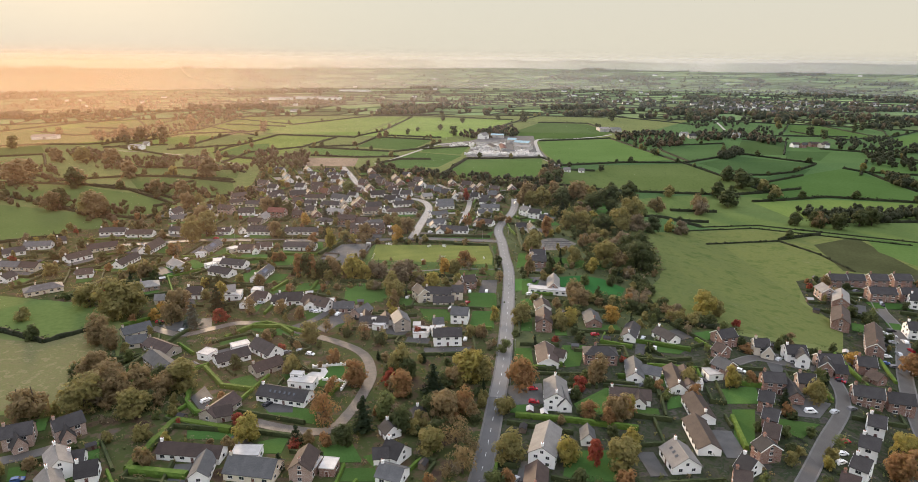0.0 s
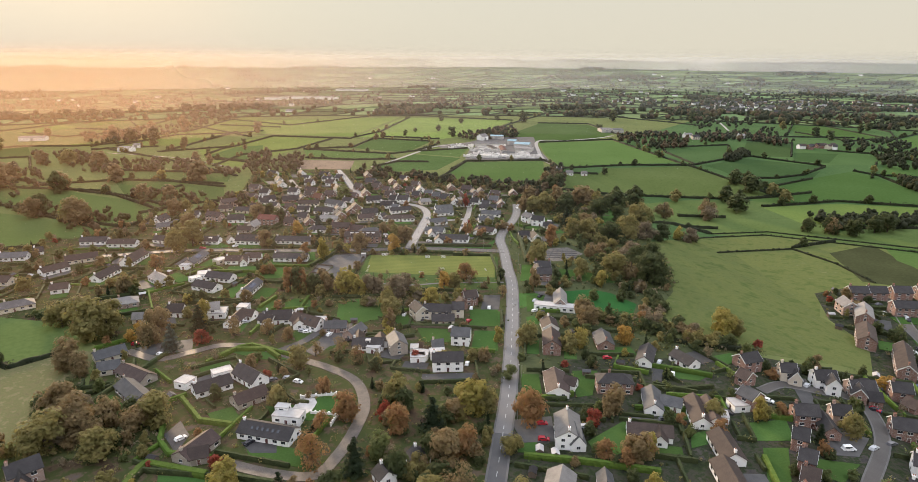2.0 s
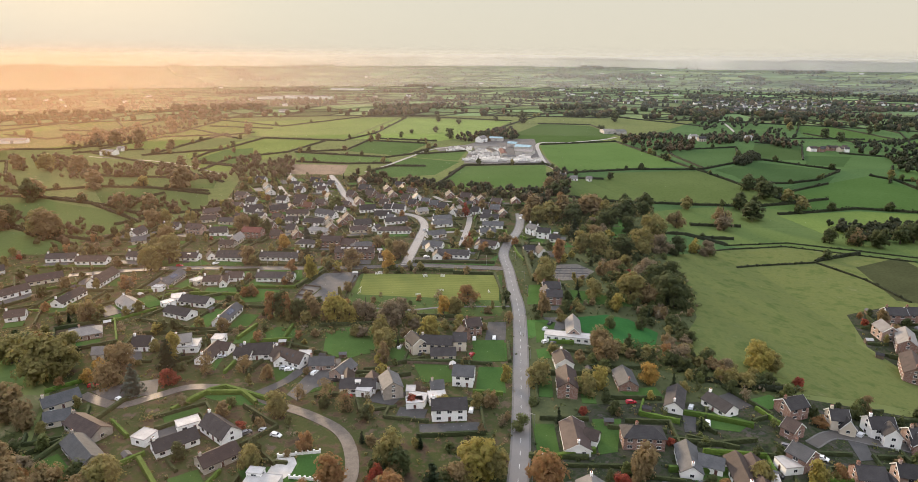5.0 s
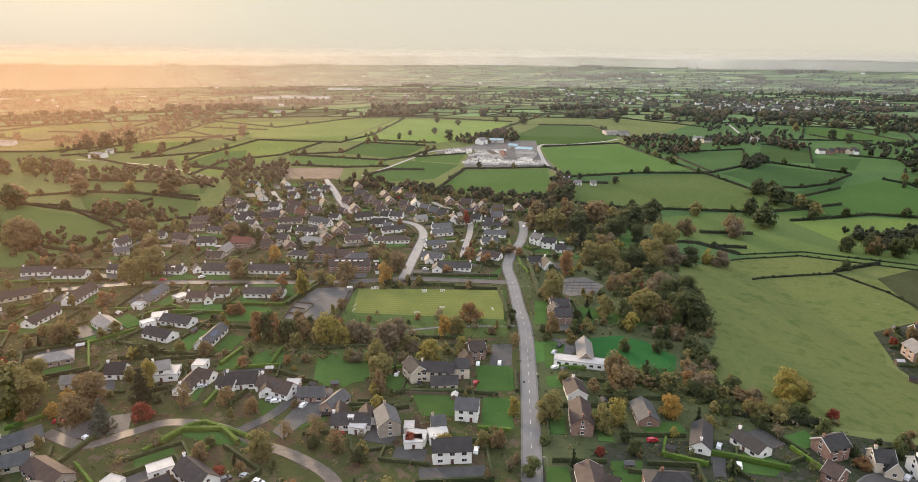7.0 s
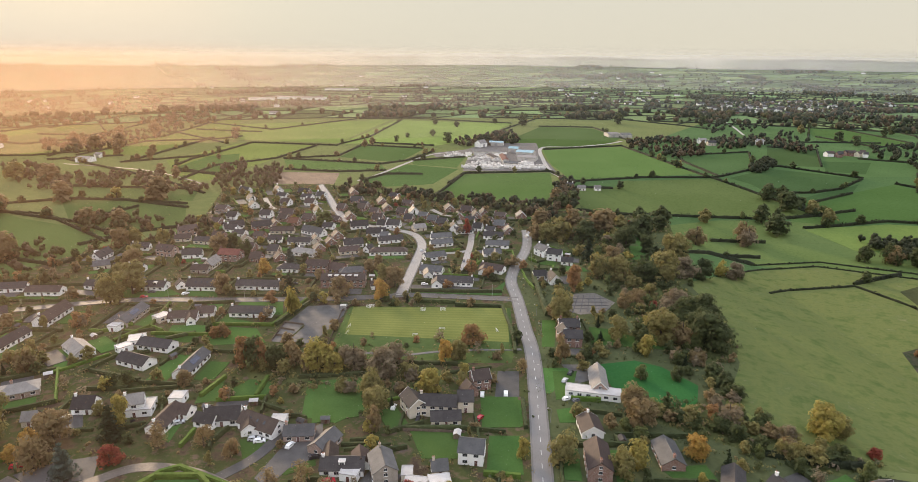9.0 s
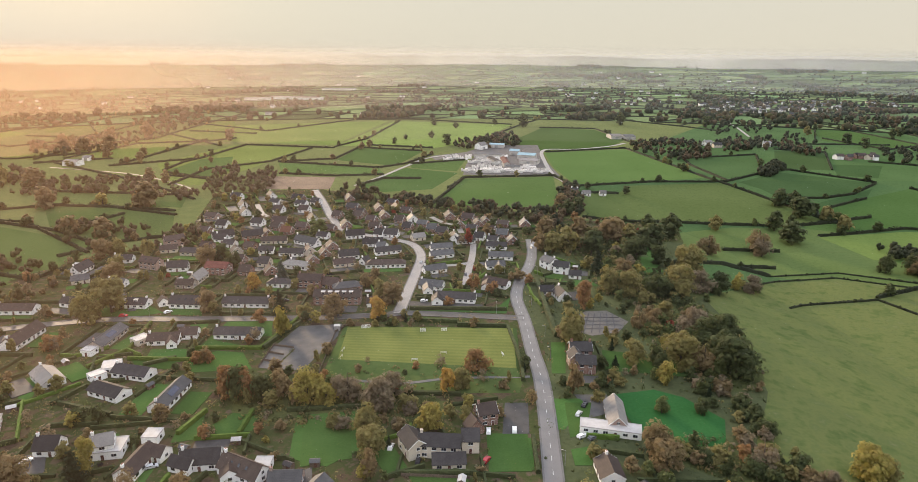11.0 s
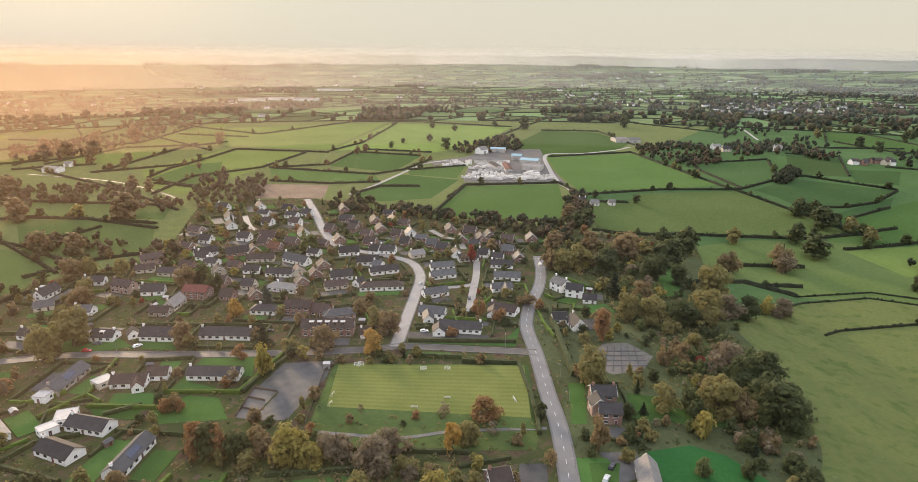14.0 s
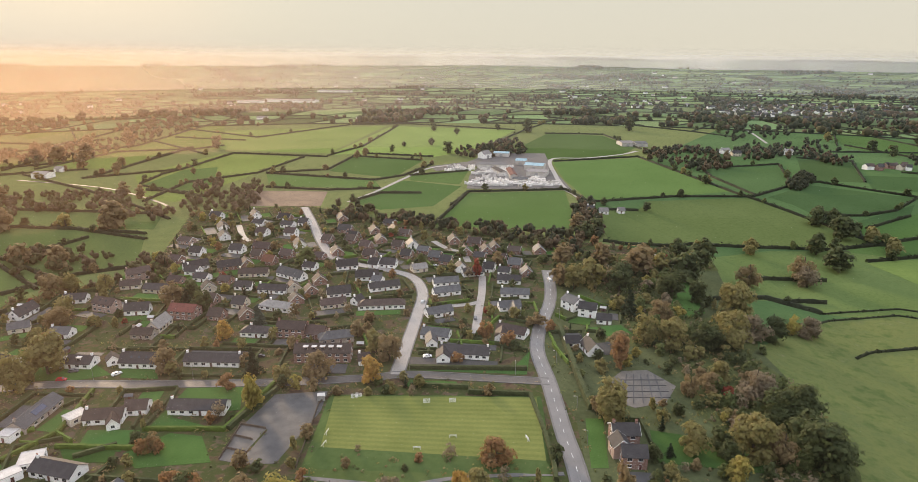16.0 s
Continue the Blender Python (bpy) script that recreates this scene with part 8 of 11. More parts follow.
tree(100.4, 505.5, 12.7, 11.4, 'round', 'brown')
tree(86.0, 514.9, 15.2, 10.5, 'conifer', 'conifer')
tree(64.0, 557.1, 14.6, 13.0, 'round', 'olive')
tree(75.4, 561.4, 18.4, 16.5, 'round', 'olive')
tree(90.7, 551.5, 18.0, 16.1, 'round', 'dark')
tree(56.0, 562.1, 14.8, 13.2, 'round', 'brown')
tree(110.0, 581.8, 19.8, 20.8, 'wide', 'brown')
tree(124.0, 577.6, 15.4, 13.7, 'round', 'olive')
tree(136.1, 560.7, 18.8, 19.8, 'wide', 'dark')
tree(118.8, 541.6, 17.9, 18.8, 'wide', 'dark')
tree(140.8, 500.3, 22.0, 19.6, 'round', 'olive')
tree(123.5, 474.4, 19.7, 20.7, 'wide', 'olive')
tree(112.4, 474.1, 14.7, 15.5, 'wide', 'dark')
tree(139.3, 476.1, 13.3, 15.6, 'bush', 'bare')
tree(149.1, 472.9, 13.2, 15.5, 'bush', 'dark')
tree(163.0, 472.6, 10.4, 9.3, 'round', 'yellow')
tree(169.4, 468.6, 10.8, 12.8, 'bush', 'bare')
tree(173.1, 469.5, 6.5, 7.7, 'bush', 'dark')
tree(105.7, 443.8, 10.5, 9.4, 'round', 'olive')
tree(96.7, 434.1, 10.1, 9.0, 'round', 'brown')
tree(88.9, 432.8, 9.1, 8.1, 'round', 'brown')
tree(114.1, 429.0, 13.2, 15.5, 'bush', 'bare')
tree(113.8, 410.3, 15.7, 16.5, 'wide', 'dark')
tree(121.6, 408.4, 17.5, 18.5, 'wide', 'dark')
tree(116.5, 381.2, 19.1, 20.1, 'wide', 'dark')
tree(116.0, 393.5, 12.8, 13.5, 'wide', 'dark')
tree(95.0, 390.0, 17.0, 15.2, 'round', 'olive')
tree(75.8, 392.8, 12.0, 10.7, 'round', 'olive')
tree(85.8, 395.7, 8.3, 9.7, 'bush', 'dark')
tree(87.1, 388.9, 8.0, 9.4, 'bush', 'dark')
tree(104.4, 386.7, 11.1, 13.1, 'bush', 'brown')
tree(60.2, 388.7, 6.7, 6.0, 'round', 'dark')
tree(66.1, 390.7, 5.5, 3.8, 'conifer', 'conifer')
tree(70.5, 413.3, 5.3, 6.2, 'bush', 'olive')
tree(83.2, 376.2, 10.0, 8.9, 'round', 'yellow')
tree(63.2, 379.4, 5.5, 6.5, 'bush', 'olive')
tree(49.2, 401.5, 4.4, 4.0, 'round', 'brown')
tree(172.9, 538.8, 13.3, 15.6, 'bush', 'brown')
tree(211.3, 540.2, 16.0, 18.9, 'bush', 'brown')
tree(208.8, 529.8, 13.0, 15.3, 'bush', 'bare')
tree(131.4, 529.3, 13.6, 12.2, 'round', 'dark')
tree(159.4, 582.3, 19.5, 17.4, 'round', 'dark')
tree(203.6, 601.4, 12.2, 10.9, 'round', 'olive')
tree(250.7, 600.5, 16.3, 14.6, 'round', 'dark')
tree(263.7, 601.4, 12.3, 11.0, 'round', 'dark')
tree(295.3, 690.9, 16.7, 17.6, 'wide', 'dark')
tree(309.2, 689.7, 14.7, 13.1, 'round', 'dark')
tree(310.7, 634.4, 12.0, 14.2, 'bush', 'olive')
tree(270.4, 874.5, 10.5, 9.4, 'round', 'dark')
tree(93.7, 663.5, 14.1, 14.9, 'wide', 'dark')
tree(104.7, 672.1, 14.1, 12.6, 'round', 'dark')
tree(93.0, 693.6, 12.5, 13.1, 'wide', 'brown')
tree(135.2, 768.0, 7.8, 7.0, 'round', 'dark')
tree(168.5, 743.5, 8.6, 7.7, 'round', 'dark')
tree(93.2, 604.9, 13.9, 14.6, 'wide', 'brown')
tree(120.6, 603.4, 14.7, 13.1, 'round', 'brown')
tree(148.4, 603.4, 14.7, 13.1, 'round', 'dark')
tree(65.4, 604.9, 13.9, 14.6, 'wide', 'brown')
tree(21.4, 598.3, 10.4, 9.3, 'round', 'brown')
tree(-1.4, 621.1, 6.4, 7.5, 'bush', 'green')
tree(6.7, 576.2, 12.9, 6.8, 'tall', 'red')
tree(6.9, 488.7, 9.0, 8.1, 'round', 'orange')
tree(17.7, 479.1, 7.5, 8.9, 'bush', 'orange')
tree(24.1, 512.5, 6.4, 7.5, 'bush', 'olive')
tree(35.5, 503.9, 7.2, 8.4, 'bush', 'brown')
tree(-39.0, 464.8, 12.8, 11.4, 'round', 'brown')
tree(-46.6, 472.7, 11.4, 10.2, 'round', 'olive')
tree(-57.1, 489.1, 9.0, 8.0, 'round', 'brown')
tree(-8.1, 462.7, 5.5, 6.4, 'bush', 'orange')
tree(20.2, 474.8, 5.3, 6.2, 'bush', 'dark')
tree(-68.3, 449.1, 12.0, 14.1, 'bush', 'brown')
tree(-83.8, 444.8, 7.9, 9.2, 'bush', 'olive')
tree(-105.3, 438.4, 7.6, 6.8, 'round', 'orange')
tree(-215.6, 515.9, 12.0, 12.6, 'wide', 'olive')
tree(-89.1, 1099.8, 10.3, 9.2, 'round', 'dark')
tree(-75.8, 1151.0, 8.1, 7.3, 'round', 'dark')
tree(-34.9, 1168.2, 12.0, 10.7, 'round', 'dark')
tree(-131.0, 1041.2, 11.2, 10.0, 'round', 'brown')
tree(-121.8, 1061.2, 11.5, 10.3, 'round', 'brown')
tree(-35.6, 1350.0, 15.2, 13.6, 'round', 'dark')
tree(-10.1, 1086.5, 16.9, 15.1, 'round', 'dark')
tree(5.8, 1302.5, 12.5, 11.2, 'round', 'dark')
tree(81.7, 1364.9, 13.2, 11.8, 'round', 'dark')
tree(130.7, 1329.4, 25.7, 23.0, 'round', 'dark')
tree(323.2, 1364.0, 24.4, 21.8, 'round', 'dark')
tree(479.4, 1336.3, 21.7, 19.4, 'round', 'dark')
tree(-345.8, 1127.5, 19.3, 17.2, 'round', 'brown')
tree(-539.9, 1021.0, 23.3, 20.8, 'round', 'brown')
tree(-446.9, 958.9, 21.7, 19.3, 'round', 'brown')
tree(-524.4, 1116.2, 20.7, 18.5, 'round', 'brown')
tree(-484.4, 1155.0, 27.0, 24.1, 'round', 'brown')
tree(-389.7, 925.6, 13.8, 12.4, 'round', 'brown')
tree(-303.7, 925.9, 8.3, 7.4, 'round', 'brown')
tree(-317.1, 693.6, 11.6, 10.3, 'round', 'yellow')
tree(-280.7, 685.5, 14.4, 17.0, 'bush', 'brown')
tree(-327.7, 811.2, 14.1, 12.6, 'round', 'brown')
tree(-305.0, 798.6, 13.9, 12.4, 'round', 'brown')
tree(-96.2, 363.5, 15.2, 8.0, 'tall', 'orange')
tree(-89.7, 363.4, 15.2, 8.0, 'tall', 'orange')
tree(-92.0, 362.6, 16.1, 8.5, 'tall', 'dark')
tree(-83.2, 364.7, 11.7, 10.4, 'round', 'dark')
tree(-75.2, 367.0, 11.3, 10.1, 'round', 'brown')
tree(-63.8, 360.8, 15.7, 14.0, 'round', 'yellow')
tree(-56.3, 359.7, 10.4, 9.3, 'round', 'yellow')
tree(-48.3, 362.6, 12.0, 14.1, 'bush', 'bare')
tree(-35.9, 358.9, 13.2, 13.9, 'wide', 'bare')
tree(-31.3, 366.1, 11.8, 10.5, 'round', 'bare')
tree(-38.8, 340.1, 12.5, 11.1, 'round', 'olive')
tree(-33.4, 354.1, 10.2, 9.1, 'round', 'bare')
tree(-8.6, 367.1, 11.9, 6.3, 'tall', 'gold')
tree(-2.0, 372.9, 8.8, 7.9, 'round', 'olive')
tree(-15.3, 341.8, 12.1, 10.8, 'round', 'yellow')
tree(-22.9, 353.6, 5.8, 6.8, 'bush', 'bare')
tree(-89.6, 422.7, 15.6, 8.2, 'tall', 'yellow')
tree(-120.3, 394.5, 6.5, 5.8, 'round', 'orange')
tree(-116.6, 396.3, 7.2, 6.4, 'round', 'brown')
tree(50.2, 415.2, 16.1, 14.4, 'round', 'olive')
tree(63.9, 325.8, 13.6, 12.2, 'round', 'brown')
tree(-146.1, 307.9, 13.4, 12.0, 'round', 'brown')
tree(-154.8, 308.4, 5.8, 6.8, 'bush', 'gold')
tree(-127.3, 310.7, 13.5, 9.3, 'conifer', 'conifer')
tree(-128.2, 317.7, 14.2, 7.5, 'tall', 'yellow')
tree(-139.6, 325.7, 6.2, 5.6, 'round', 'olive')
tree(-120.6, 296.1, 7.1, 8.4, 'bush', 'red')
tree(-131.3, 288.4, 13.3, 9.2, 'conifer', 'blue')
tree(-108.6, 305.1, 10.0, 9.1, 'bare', 'brown')
tree(-93.1, 306.2, 8.7, 8.0, 'bare', 'brown')
tree(-81.4, 299.5, 7.7, 7.0, 'bare', 'brown')
tree(-33.7, 314.3, 11.0, 5.8, 'tall', 'brown')
tree(-35.0, 326.5, 12.1, 10.8, 'round', 'olive')
tree(-73.6, 334.6, 2.6, 3.1, 'bush', 'yellow')
tree(-69.8, 272.4, 10.4, 9.3, 'round', 'olive')
tree(-53.9, 284.2, 9.2, 8.3, 'bare', 'brown')
tree(-44.7, 276.8, 8.5, 7.7, 'bare', 'brown')
tree(-64.8, 284.2, 7.2, 6.5, 'bare', 'brown')
tree(18.4, 298.3, 8.8, 4.6, 'tall', 'yellow')
tree(32.3, 297.1, 12.1, 10.8, 'round', 'olive')
tree(64.8, 317.7, 11.8, 10.5, 'round', 'brown')
tree(50.0, 289.5, 10.5, 9.3, 'round', 'olive')
tree(56.3, 294.0, 9.4, 8.4, 'round', 'yellow')
tree(62.0, 310.3, 5.2, 6.1, 'bush', 'green')
tree(77.9, 297.5, 9.5, 8.5, 'round', 'gold')
tree(97.3, 318.0, 9.0, 10.5, 'bush', 'bare')
tree(128.8, 307.3, 13.6, 12.1, 'round', 'yellow')
tree(134.9, 307.5, 9.1, 8.1, 'round', 'olive')
tree(112.1, 297.1, 7.8, 7.0, 'round', 'olive')
tree(114.0, 307.0, 6.9, 8.1, 'bush', 'bare')
tree(101.6, 301.9, 6.6, 5.9, 'round', 'dark')
tree(84.6, 314.6, 7.8, 5.4, 'conifer', 'dark')
tree(82.0, 319.6, 4.0, 4.7, 'bush', 'olive')
tree(27.6, 281.1, 3.7, 4.3, 'bush', 'green')
tree(90.3, 352.7, 7.0, 6.2, 'round', 'dark')
tree(74.7, 352.7, 7.0, 6.2, 'round', 'green')
tree(63.9, 374.0, 5.2, 6.1, 'bush', 'olive')
tree(51.9, 361.9, 5.0, 5.9, 'bush', 'olive')
tree(43.1, 367.8, 14.3, 7.5, 'tall', 'brown')
tree(-177.0, 322.2, 12.0, 12.7, 'wide', 'olive')
tree(-188.9, 359.5, 10.8, 9.6, 'round', 'brown')
tree(-156.8, 321.1, 5.4, 6.3, 'bush', 'brown')
tree(77.0, 326.7, 9.5, 6.5, 'conifer', 'dark')
tree(24.6, 358.4, 6.9, 6.3, 'bare', 'brown')
tree(140.2, 293.7, 4.2, 5.0, 'bush', 'red')
tree(-7.6, 278.2, 6.0, 7.1, 'bush', 'yellow')
tree(-19.4, 280.7, 4.6, 5.4, 'bush', 'red')
tree(7.1, 350.4, 5.2, 6.1, 'bush', 'yellow')
tree(15.0, 371.7, 4.3, 5.1, 'bush', 'brown')
tree(26.0, 230.4, 14.7, 13.1, 'round', 'orange')
tree(18.5, 212.9, 7.6, 9.0, 'bush', 'olive')
tree(20.8, 264.8, 6.3, 7.4, 'bush', 'green')
tree(57.9, 237.9, 11.6, 10.3, 'round', 'brown')
tree(49.0, 230.0, 6.3, 7.4, 'bush', 'red')
tree(49.7, 209.7, 6.9, 8.1, 'bush', 'orange')
tree(59.4, 208.2, 11.2, 10.0, 'round', 'brown')
tree(63.5, 211.3, 8.2, 7.3, 'round', 'yellow')
tree(36.6, 181.6, 10.0, 8.9, 'round', 'yellow')
tree(17.2, 182.9, 12.1, 10.8, 'round', 'olive')
tree(45.7, 180.6, 10.1, 5.3, 'tall', 'red')
tree(54.2, 178.6, 11.8, 10.6, 'round', 'olive')
tree(60.4, 190.8, 7.5, 6.7, 'round', 'yellow')
tree(52.8, 168.5, 7.5, 6.7, 'round', 'orange')
tree(11.8, 170.5, 5.8, 6.8, 'bush', 'green')
tree(140.4, 220.8, 10.4, 9.3, 'round', 'olive')
tree(111.5, 231.8, 10.9, 5.7, 'tall', 'yellow')
tree(95.6, 233.7, 8.9, 8.0, 'round', 'olive')
tree(126.2, 184.7, 4.6, 5.4, 'bush', 'olive')
tree(116.3, 186.6, 4.0, 4.8, 'bush', 'olive')
tree(124.8, 211.8, 5.2, 6.1, 'bush', 'orange')
tree(142.4, 173.6, 11.6, 10.3, 'round', 'orange')
tree(150.9, 184.4, 10.1, 9.1, 'round', 'yellow')
tree(174.2, 251.9, 6.8, 8.0, 'bush', 'gold')
tree(193.8, 243.8, 10.3, 9.2, 'round', 'orange')
tree(132.3, 264.6, 5.0, 5.9, 'bush', 'orange')
tree(126.8, 218.3, 7.9, 5.4, 'conifer', 'conifer')
tree(-73.4, 192.0, 10.5, 9.4, 'round', 'yellow')
tree(-80.7, 203.6, 5.0, 5.9, 'bush', 'red')
tree(-48.9, 204.8, 13.5, 12.3, 'bare', 'orange')
tree(-50.4, 225.5, 8.0, 7.3, 'bare', 'orange')
tree(-42.2, 231.8, 11.3, 10.1, 'round', 'orange')
tree(-69.4, 240.4, 10.2, 9.1, 'round', 'olive')
tree(4.3, 237.0, 14.1, 12.5, 'round', 'yellow')
tree(10.4, 237.8, 11.1, 9.9, 'round', 'olive')
tree(-21.3, 224.1, 12.0, 10.7, 'round', 'orange')
tree(-25.4, 243.3, 12.8, 11.5, 'round', 'olive')
tree(-28.2, 233.7, 7.4, 6.6, 'round', 'red')
tree(-20.1, 238.5, 10.1, 9.0, 'round', 'dark')
tree(-20.3, 199.7, 10.8, 9.7, 'round', 'dark')
tree(-33.9, 199.5, 14.0, 9.7, 'conifer', 'conifer')
tree(-39.7, 190.7, 8.3, 7.4, 'round', 'dark')
tree(-27.6, 208.5, 9.9, 8.8, 'round', 'green')
tree(-9.8, 225.6, 13.7, 9.5, 'conifer', 'conifer')
tree(-4.7, 205.4, 13.3, 11.9, 'round', 'brown')
tree(-0.3, 190.2, 11.4, 10.4, 'bare', 'brown')
tree(-9.2, 186.0, 10.2, 9.1, 'round', 'olive')
tree(1.8, 211.6, 11.4, 10.2, 'round', 'orange')
tree(1.7, 175.9, 10.7, 9.7, 'bare', 'brown')
tree(-9.1, 208.7, 9.9, 8.8, 'round', 'dark')
tree(-1.7, 232.5, 8.9, 7.9, 'round', 'brown')
tree(-55.9, 190.6, 8.1, 5.6, 'conifer', 'conifer')
tree(-58.2, 176.8, 6.6, 4.5, 'conifer', 'conifer')
tree(-13.1, 201.3, 6.6, 7.8, 'bush', 'olive')
tree(-120.6, 207.6, 11.8, 12.4, 'wide', 'olive')
tree(-141.3, 212.1, 15.5, 16.3, 'wide', 'olive')
tree(-139.5, 224.9, 14.2, 15.0, 'wide', 'brown')
tree(-150.6, 236.4, 12.7, 13.4, 'wide', 'brown')
tree(-126.8, 227.1, 12.3, 13.0, 'wide', 'brown')
tree(-110.9, 228.4, 13.6, 12.2, 'round', 'olive')
tree(-156.7, 207.6, 11.9, 14.0, 'bush', 'brown')
tree(-164.1, 208.8, 10.2, 12.1, 'bush', 'brown')
tree(-131.5, 218.2, 11.9, 12.5, 'wide', 'brown')
tree(-116.6, 224.8, 10.2, 10.7, 'wide', 'brown')
tree(-144.7, 251.4, 6.3, 5.7, 'round', 'green')
tree(-169.0, 269.6, 14.0, 12.5, 'round', 'brown')
tree(-159.5, 264.0, 11.0, 9.8, 'round', 'brown')
tree(-221.4, 295.8, 6.9, 8.2, 'bush', 'olive')
tree(-176.5, 300.2, 21.0, 22.1, 'wide', 'olive')
tree(-168.3, 303.8, 15.9, 16.7, 'wide', 'olive')
tree(-197.4, 315.0, 13.7, 14.4, 'wide', 'olive')
tree(-144.5, 293.8, 12.1, 10.8, 'round', 'brown')
tree(-154.6, 298.6, 6.1, 7.1, 'bush', 'gold')
tree(-102.0, 203.1, 2.7, 3.1, 'bush', 'red')
tree(-387.5, 626.7, 21.9, 19.5, 'round', 'dark')
tree(-302.7, 511.0, 21.3, 22.4, 'wide', 'brown')
tree(-351.5, 530.4, 17.6, 18.6, 'wide', 'brown')
tree(-459.8, 643.0, 26.4, 27.8, 'wide', 'brown')
tree(-193.2, 438.4, 17.4, 15.6, 'round', 'olive')
tree(-193.8, 409.2, 8.1, 9.5, 'bush', 'orange')
tree(-249.4, 364.8, 8.4, 9.9, 'bush', 'olive')
tree(-191.7, 363.7, 10.0, 11.8, 'bush', 'olive')
tree(286.9, 492.2, 14.5, 13.0, 'round', 'dark')
tree(115.9, 389.8, 16.6, 17.5, 'wide', 'dark')
# ---- works yard, farm, sheds ----
sheet('car_park', [(8.7, 848.2), (14.4, 920.0), (28.3, 982.6), (-24.6, 949.3), (-32.3, 981.5), (16.3, 1017.5), (51.8, 1087.6), (126.6, 1089.3), (117.8, 959.5), (118.5, 840.7)], 0.05, M['asphalt'], 'dusty tarmac works yard', 'car park')
shed(63.6, 1064.0, -13, 21.1, 12, 5, 1.5, 'teal', 'concrete')
shed(83.1, 995.5, -19, 13.6, 12, 6, 2, 'teal', 'concrete')
shed(95.7, 962.7, -20, 23.2, 16, 6, 2, 'teal', 'concrete')
shed(44.3, 972.7, -6, 36.1, 12, 5, 1.5, 'pale', 'concrete', 'pale sheet-clad industrial shed with a grey roof')
shed(39.4, 1048.1, 47, 14.8, 12, 6, 4, 'pale', 'white', 'white-clad gabled works building')
shed(69.3, 885.9, -11, 16.8, 10, 4, 1, 'grey', 'concrete', 'pale sheet-clad industrial shed with a grey roof')
shed(94.3, 927.0, -18, 23.4, 20, 5, 1.5, 'pale', 'concrete', 'pale sheet-clad industrial shed with a grey roof')
shed(62.8, 919.5, -89, 45.0, 8, 5, 1.5, 'red', 'concrete', 'pale sheet-clad industrial shed with a red roof')
shed(49.8, 938.8, -76, 32.1, 8, 4, 1, 'slate', 'concrete', 'pale sheet-clad industrial shed with a grey roof')
block_stack(11.4, 872.2, -7, 2)
block_stack(14.2, 869.7, -6, 0)
block_stack(17.3, 874.9, 2, 2)
block_stack(19.6, 861.6, -9, 0)
block_stack(22.8, 867.8, 1, 1)
block_stack(25.5, 863.8, -7, 1)
block_stack(28.9, 872.7, -10, 2)
block_stack(31.2, 863.5, -2, 0)
block_stack(34.8, 873.6, -1, 2)
block_stack(36.9, 862.6, 1, 0)
block_stack(39.9, 863.0, 0, 2)
block_stack(43.3, 870.1, -3, 0)
block_stack(46.4, 872.4, -2, 0)
block_stack(48.4, 861.6, 7, 1)
block_stack(52.6, 876.3, -1, 2)
block_stack(54.5, 865.3, -1, 2)
block_stack(58.2, 873.4, 3, 2)
block_stack(61.0, 871.9, 4, 0)
block_stack(64.0, 872.8, -2, 0)
block_stack(67.2, 875.3, 4, 2)
block_stack(68.5, 861.0, 6, 2)
block_stack(72.0, 866.4, 0, 0)
block_stack(74.3, 861.1, -4, 0)
block_stack(78.3, 870.2, -4, 2)
block_stack(80.8, 866.8, -2, 0)
block_stack(84.3, 871.1, 8, 1)
block_stack(86.6, 866.8, -4, 1)
block_stack(90.7, 875.3, -9, 2)
block_stack(93.4, 873.3, 8, 2)
block_stack(94.8, 863.4, -7, 1)
block_stack(97.5, 862.3, -1, 1)
block_stack(102.7, 876.6, 1, 2)
block_stack(105.5, 875.7, -1, 2)
block_stack(106.9, 866.4, 0, 0)
block_stack(34.1, 949.1, -6, 2)
block_stack(33.5, 878.8, 9, 2)
block_stack(56.8, 953.0, -4, 1)
block_stack(33.3, 958.1, 9, 0)
block_stack(37.0, 990.0, -9, 1)
block_stack(24.5, 895.5, 1, 1)
block_stack(44.3, 934.9, -4, 1)
block_stack(63.4, 976.3, -9, 0)
block_stack(50.1, 916.8, -6, 2)
block_stack(20.6, 928.5, -3, 1)
block_stack(67.1, 975.2, 6, 1)
block_stack(53.6, 938.7, -4, 1)
block_stack(27.9, 934.8, 5, 0)
block_stack(28.7, 934.2, 3, 0)
block_stack(44.7, 987.0, -2, 1)
block_stack(31.3, 963.4, -3, 1)
block_stack(60.9, 972.6, -9, 1)
block_stack(39.5, 874.0, 2, 2)
block_stack(44.8, 895.0, -9, 1)
block_stack(36.2, 935.9, 8, 0)
block_stack(32.4, 909.6, 0, 1)
block_stack(40.6, 909.9, -2, 1)
block_stack(54.4, 877.7, -8, 1)
block_stack(59.0, 908.6, -9, 1)
block_stack(62.4, 974.5, -2, 2)
block_stack(52.5, 886.7, 4, 2)
block_stack(40.2, 939.2, 2, 0)
block_stack(56.8, 963.5, -5, 0)
block_stack(47.7, 957.4, 2, 1)
block_stack(56.7, 922.0, -4, 0)
block_stack(49.8, 948.3, 7, 1)
block_stack(59.5, 935.1, -8, 0)
block_stack(53.1, 976.3, 7, 1)
block_stack(48.8, 972.8, 1, 0)
block_stack(52.1, 925.2, -10, 1)
